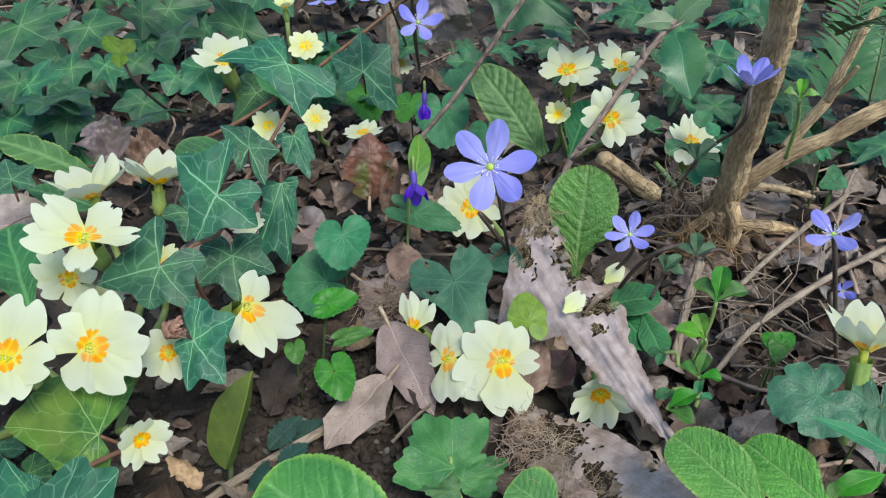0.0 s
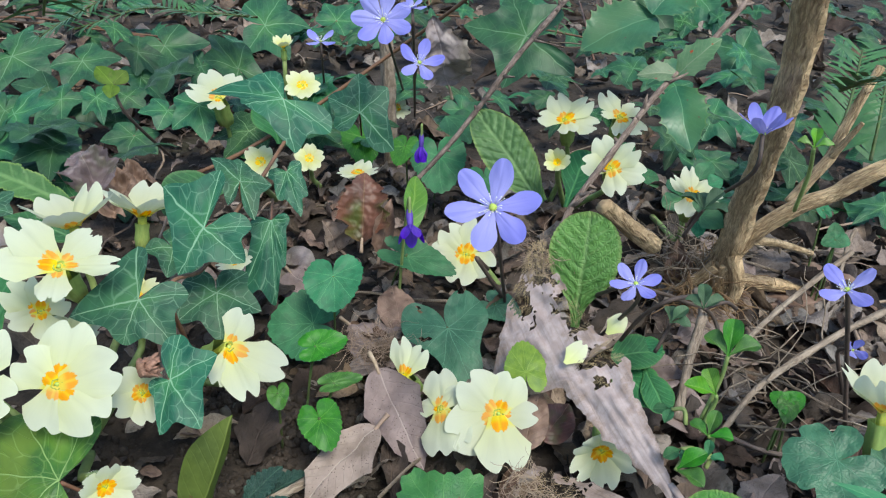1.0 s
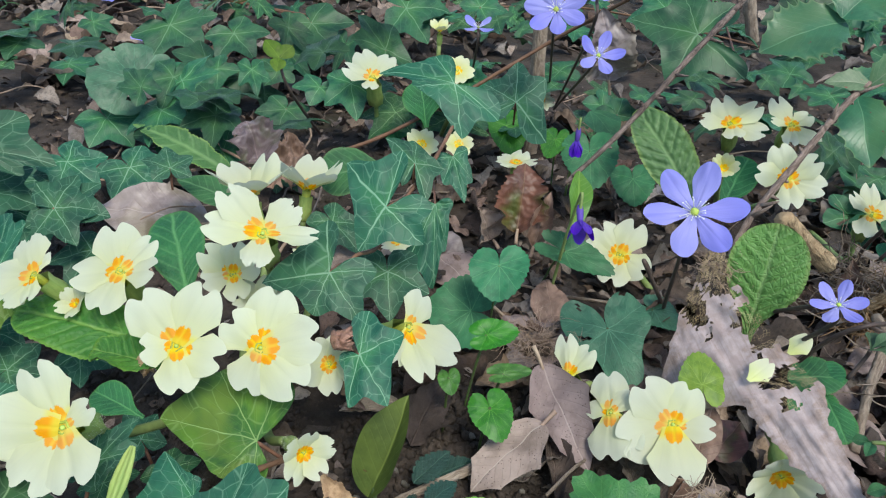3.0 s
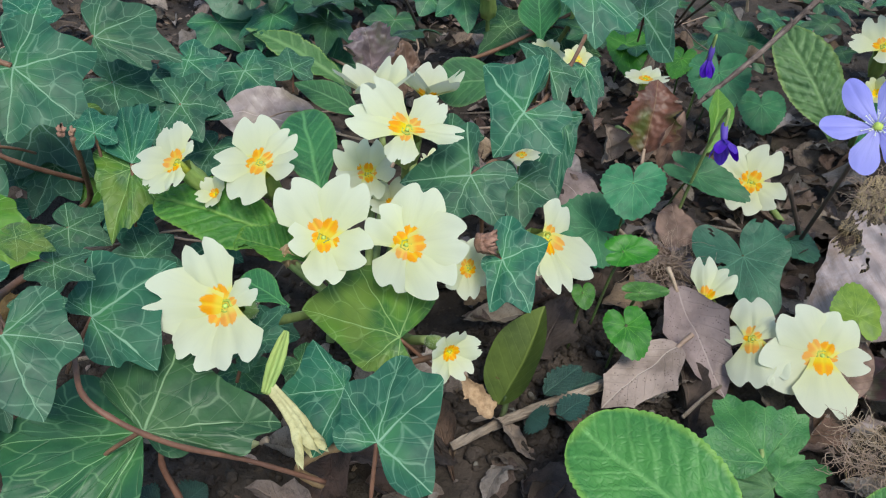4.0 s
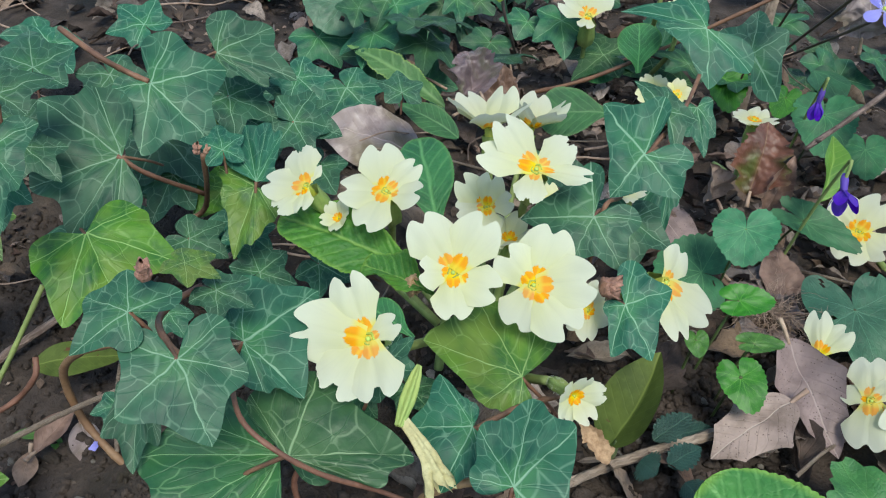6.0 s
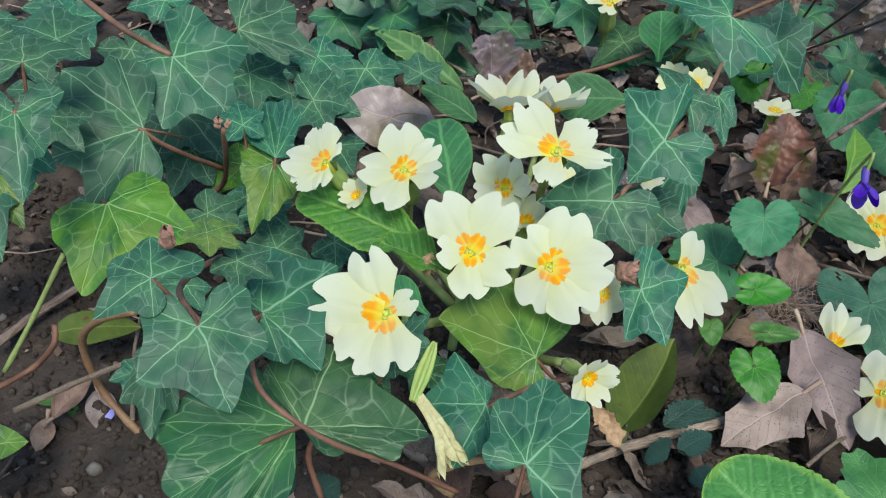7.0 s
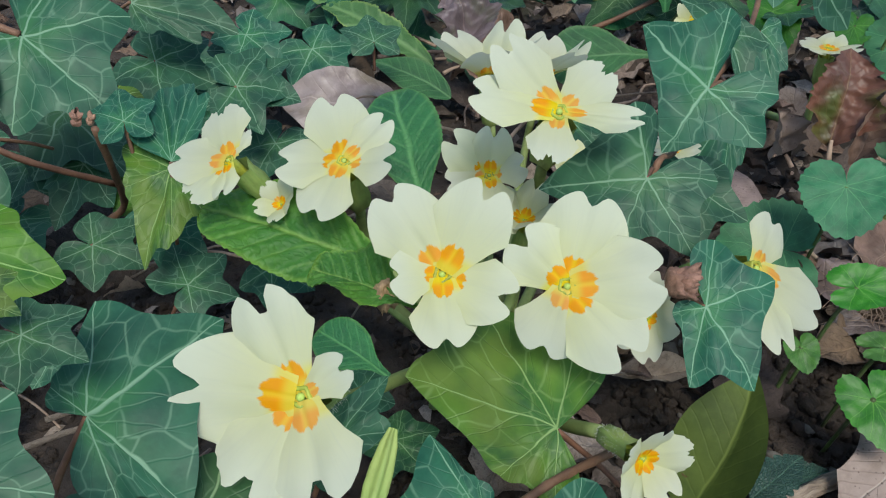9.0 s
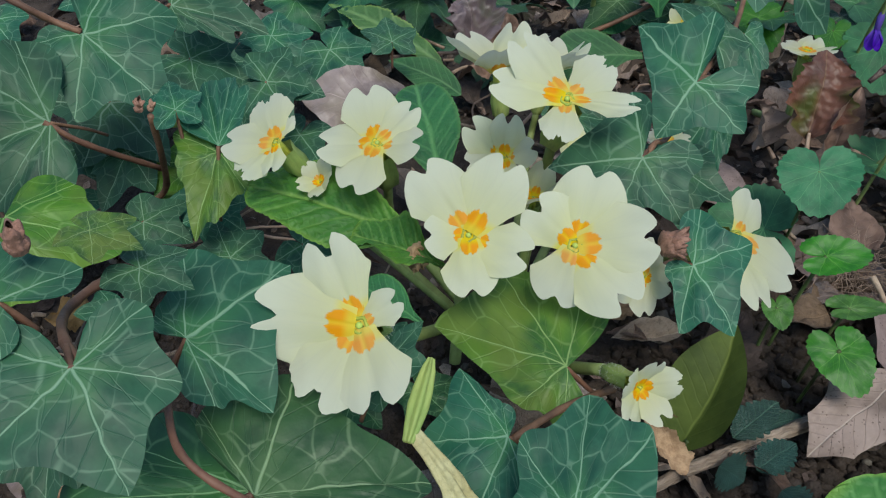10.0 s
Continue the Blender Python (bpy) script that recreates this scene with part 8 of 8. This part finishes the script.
def strew(name, templates, places, materials, label, category):
    """Joins many small pieces into one mesh: places are (template, pose, material number)."""
    verts, faces, flat, mats, base = [], [], [], [], 0
    for k, m, mat in places:
        pts, fs, uv = templates[k]
        a = np.array(m)
        verts.append(pts @ a[:3, :3].T + a[:3, 3])
        faces += [tuple(i + base for i in f) for f in fs]
        flat += uv
        mats += [mat] * len(fs)
        base += len(pts)
    me = bpy.data.meshes.new(name)
    me.from_pydata(np.concatenate(verts).tolist(), [], faces)
    me.uv_layers.new(name="UVMap").data.foreach_set("uv", np.array(flat).ravel())
    me.polygons.foreach_set("material_index", mats)
    me.shade_smooth()
    for mt in materials:
        me.materials.append(mt)
    return tagged(new(name, me), label, category, kind="stuff")


def bare(x, y):
    """True on the open soil at the foot of the ivy."""
    return x < -0.17 and y < 0.10 or -0.078 < x < -0.028 and 0.085 < y < 0.155 or 0.02 < x < 0.14 and 0.26 < y < 0.44


rng = random.Random(7)
CRISP = [template(strip_leaf((oval, lance, oval, torn)[k % 4], 0.02, 0.02 * (0.55, 0.4, 0.7, 0.45)[k % 4], 300 + k, 0.15, 0.2, 0.1, crumple=0.42 + 0.14 * (k % 3), ragged=0.35, rows=16, cols=5, roll=(0, 0.8, 0.3, 1.2)[k % 4], spines=(0, 0, 0.4, 0)[k % 4], tooth_count=6)) for k in range(8)]
places = []
for i in range(3400):
    x, y = (rng.uniform(-0.12, 0.32), rng.uniform(0.0, 0.38)) if i % 3 == 0 else (rng.uniform(-0.75, -0.1), rng.uniform(0.25, 0.9)) if i % 3 == 1 and i > 1300 else (rng.uniform(-0.75, 0.6), rng.uniform(-0.02, 1.3))
    if bare(x, y) and rng.random() < 0.8:
        continue
    size = rng.uniform(0.008, 0.026) * (1.5 if y > 0.4 else 1.0)
    m = Matrix.Translation((x, y, lie(x, y) + rng.uniform(0.0, 0.006))) @ pose(0, 0, 0, rng.uniform(-22, 22), rng.uniform(-25, 25), rng.uniform(0, 360)) @ Matrix.Scale(size / 0.02, 4)
    places.append((rng.randrange(8), m, rng.choice((0, 1, 1, 1, 2, 3, 3))))
for i in range(1800):
    a, d = rng.uniform(0, 6.283), rng.uniform(0.5, 2.2)
    x, y = -0.05 + d * math.cos(a), 0.3 + d * math.sin(a)
    m = Matrix.Translation((x, y, lie(x, y) + rng.uniform(0.0, 0.006))) @ pose(0, 0, 0, rng.uniform(-22, 22), rng.uniform(-25, 25), rng.uniform(0, 360)) @ Matrix.Scale(rng.uniform(0.8, 2.6), 4)
    places.append((rng.randrange(8), m, rng.choice((0, 1, 1, 2, 3))))
for i in range(420):
    x, y = rng.uniform(0.03, 0.26), rng.uniform(0.06, 0.36)
    m = Matrix.Translation((x, y, lie(x, y) + rng.uniform(0.002, 0.009))) @ pose(0, 0, 0, rng.uniform(-25, 25), rng.uniform(-25, 25), rng.uniform(0, 360)) @ Matrix.Scale(rng.uniform(0.5, 1.5), 4)
    places.append((rng.randrange(8), m, rng.choice((0, 3, 1, 2, 2))))
strew("leaf_litter", CRISP, places, [LITTER_GREY, LITTER, LITTER_DARK, LITTER_PALE], "brown and grey crumbling leaf litter over dark soil", "leaf litter")

CHIPS = [template(strip_leaf((oval, lance)[k % 2], 0.01, 0.0055, 340 + k, 0.2, 0.3, 0.1, crumple=0.4, rows=4, cols=1, ragged=0.4)) for k in range(6)]
places = []
for i in range(9000):
    x, y = rng.uniform(-0.4, 0.35), rng.uniform(-0.02, 0.55)
    if bare(x, y) and rng.random() < 0.7:
        continue
    size = rng.uniform(0.15, 0.75)
    m = Matrix.Translation((x, y, lie(x, y) + rng.uniform(0.0, 0.003))) @ pose(0, 0, 0, rng.uniform(-35, 35), rng.uniform(-35, 35), rng.uniform(0, 360)) @ Matrix.Scale(size, 4)
    places.append((rng.randrange(6), m, rng.choice((0, 0, 1, 1, 2))))
strew("litter_chips", CHIPS, places, [LITTER, LITTER_DARK, LITTER_PALE], "crumbled bits of brown leaf and bark on the soil", "leaf litter")

GRAINS = []
for k in range(5):
    bm = bmesh.new()
    bmesh.ops.create_icosphere(bm, subdivisions=1, radius=1.0)
    for v in bm.verts:
        v.co *= 1 + 0.5 * noise.noise(v.co * 1.3 + Vector((k * 5.0, 0, 0)))
    GRAINS.append(template(bm))
places = []
for i in range(6800):
    if i > 5200:
        x, y = rng.uniform(-0.085, -0.015), rng.uniform(0.075, 0.17)
    elif i % 3:
        x, y = rng.uniform(-0.36, -0.10), rng.uniform(-0.02, 0.14)
    else:
        x, y = rng.uniform(-0.45, 0.3), rng.uniform(-0.02, 0.6)
    size = rng.uniform(0.0006, 0.0032) * rng.uniform(0.4, 1)
    places.append((rng.randrange(5), Matrix.Translation((x, y, lie(x, y) + size * 0.3)) @ pose(0, 0, 0, rng.uniform(0, 360), rng.uniform(0, 360), 0) @ Matrix.Diagonal((size, size * rng.uniform(0.6, 1), size * 0.7, 1)), 0 if rng.random() < 0.975 else 1))
strew("soil_crumbs", GRAINS, places, [SOIL, GRIT], "dark soil crumbs and small pale grit", "soil")

STRAWS = []
for k in range(6):
    r = random.Random(50 + k)
    pts = [(0, -0.5, 0)] + [(r.uniform(-0.08, 0.08), -0.5 + j * 0.25, r.uniform(0, 0.08)) for j in range(1, 4)] + [(0, 0.5, 0.02)]
    STRAWS.append(template(tube(pts, 0.010, 0.006, 5, 3)))
places = []
for i in range(420):
    x, y = rng.uniform(-0.5, 0.45), rng.uniform(-0.02, 0.9)
    if -0.13 < x < 0.0 and 0.04 < y < 0.2:
        continue
    if x > 0.06 and y < 0.3 or rng.random() < 0.55:
        size = rng.uniform(0.03, 0.10)
        m = Matrix.Translation((x, y, lie(x, y) + rng.uniform(0.002, 0.012))) @ pose(0, 0, 0, rng.uniform(-12, 12), 0, rng.uniform(0, 360)) @ Matrix.Scale(size, 4)
        places.append((rng.randrange(6), m, rng.randrange(3)))
strew("dry_stems", STRAWS, places, [TWIG_PALE, TWIG, FIBRE], "thin dry stems and rootlets among the litter", "litter")

# ---- ivy carpet behind the flowers
FAR = [mesh_of("leaf", fan_leaf(ivy_outline, 1.0, 1.0 + 0.12 * (k % 3), 500 + k, 0.16, 0.05, 0.09, 1.1 + 0.2 * (k % 4), 5, 48), (IVY_FAR, IVY_FAR, IVY_BROAD, IVY_FAR, IVY_FAR)[k % 5]) for k in range(10)]
carpets = [thing("ivy_vine", x, y, 0.0, "carpet of dark green ivy covering the shaded ground", "ivy", "ivy") for x, y in ((-0.3, 0.6), (0.15, 0.65), (-0.1, 0.9))]
for i in range(560):
    y = 0.30 + 1.1 * rng.random() ** 1.5
    x = rng.uniform(-0.30 - 0.55 * y, 0.08 + 0.62 * y)
    if -0.16 < x < 0.10 and y < 0.33 or 0.0 < x < 0.12 and y < 0.42:
        continue
    if x < -0.25 and y < 0.62 and noise.noise((x * 7, y * 7, 9.0)) > 0.0:
        continue
    size = rng.uniform(0.017, 0.030)
    up = Vector((rng.uniform(-0.5, 0.5), rng.uniform(-0.75, 0.15), 1.0))
    a = rng.uniform(0, 6.283)
    m = stand((x, y, lie(x, y) + rng.uniform(0.006, 0.05)), Vector((math.cos(a), math.sin(a), -up.x * math.cos(a) - up.y * math.sin(a) - 0.15)), up) @ Matrix.Scale(size, 4)
    part("leaf", FAR[rng.randrange(10)], None, carpets[i % 3], "", m)
for c in carpets:
    o = PLACES[c].translation
    for k in range(2):
        a, b = rng.uniform(-0.35, 0.35), rng.uniform(-0.25, 0.3)
        part("stem", tube([(o.x + a, o.y + b, 0.012), (o.x + a * 0.5, o.y + b * 0.4 + 0.05, 0.02), (o.x - a * 0.3, o.y - b * 0.2, 0.014)], 0.0012, 0.001, 6, 6, 0.2), VINE, c)

# ---- conifer sprigs at the back


def needle_rows(bm, line, reach, count, r, broad=0.032):
    """Two ranks of flat needles along a shoot."""
    for i in range(count):
        f = i / count * (len(line) - 1.001)
        k = int(f)
        p = line[k].lerp(line[k + 1], f - k)
        ahead = (line[k + 1] - line[k]).normalized()
        side = ahead.cross(Vector((0, 0, 1))).normalized() * (1 if i % 2 else -1)
        end = p + (ahead * 0.55 + side * 0.85 + Vector((0, 0, r.uniform(-0.1, 0.25)))).normalized() * reach * r.uniform(0.8, 1.1)
        flat = ahead.cross(side).cross(end - p).normalized() * reach * broad
        q = p.lerp(end, 0.55) + Vector((0, 0, reach * 0.06))
        vs = [bm.verts.new(c) for c in (p - flat * 0.5, p + flat * 0.5, q + flat, end, q - flat)]
        bm.faces.new((vs[0], vs[1], vs[2], vs[4]))
        bm.faces.new((vs[4], vs[2], vs[3]))


def conifer_sprig(points, reach, count, label):
    line = smooth_line(points, 12)
    ob = thing("conifer_sprig", *line[0], label, "conifer", "conifer sprigs")
    part("stem", add_tube(bmesh.new(), line, 0.0009, 0.0005, 6), PETIOLE, ob)
    bm = bmesh.new()
    needle_rows(bm, line, reach, count, random.Random(int(1000 * abs(line[0].x))), 0.055)
    part("needles", bm, NEEDLE, ob)
    return ob


def conifer_shrub():
    ob = thing("conifer_shrub", -0.1, 0.95, 0.0, "low dark conifer spreading flat needled boughs behind the ivy", "conifer")
    r = random.Random(21)
    for k in range(64):
        x, y, z = r.uniform(-0.75, 0.75), r.uniform(0.62, 1.35), r.uniform(0.05, 0.40)
        a = r.uniform(-2.6, -0.5)
        d = Vector((math.cos(a), math.sin(a), r.uniform(-0.45, 0.05))).normalized()
        line = [Vector((x, y, z)) + d * 0.02 * i + Vector((0, 0, -0.0006 * i * i)) for i in range(9)]
        bm = add_tube(bmesh.new(), line, 0.0016, 0.0006, 5)
        needle_rows(bm, line, 0.013, 54, r, 0.05)
        part("bough", bm, NEEDLE, ob)
    stem = tube([(-0.1, 1.1, -0.01), (-0.08, 1.12, 0.2), (0.0, 1.15, 0.5)], 0.012, 0.006, 10, 6, 0.3)
    part("trunk", stem, BARK, ob)


conifer_shrub()
conifer_sprig([(-0.118, 0.1708, 0.15), (-0.1315, 0.1961, 0.135), (-0.144, 0.2136, 0.12)], 0.018, 22, "drooping sprig of narrow conifer needles")
conifer_sprig([(-0.1221, 0.4346, 0.075), (-0.1555, 0.4175, 0.08), (-0.191, 0.4235, 0.08), (-0.2282, 0.4012, 0.07)], 0.022, 60, "dark conifer sprig lying behind the ivy")
conifer_sprig([(-0.2029, 0.4379, 0.09), (-0.225, 0.414, 0.08), (-0.2501, 0.399, 0.065)], 0.02, 44, "dark conifer sprig near the ground")
conifer_sprig([(0.178, 0.2575, 0.06), (0.1879, 0.2697, 0.08), (0.205, 0.3019, 0.1)], 0.018, 60, "dark conifer sprig behind the shrub")
conifer_sprig([(0.199, 0.2575, 0.06), (0.2036, 0.2697, 0.08), (0.2188, 0.3019, 0.1)], 0.018, 60, "dark conifer sprig behind the shrub")
conifer_sprig([(0.1581, 0.2301, 0.1), (0.1589, 0.2112, 0.11), (0.1571, 0.1812, 0.115)], 0.016, 50, "dark conifer sprig behind the shrub")
conifer_sprig([(-0.0951, 0.4553, 0.085), (-0.1312, 0.4415, 0.09), (-0.1705, 0.4457, 0.095)], 0.022, 44, "dark conifer sprig behind the ivy")
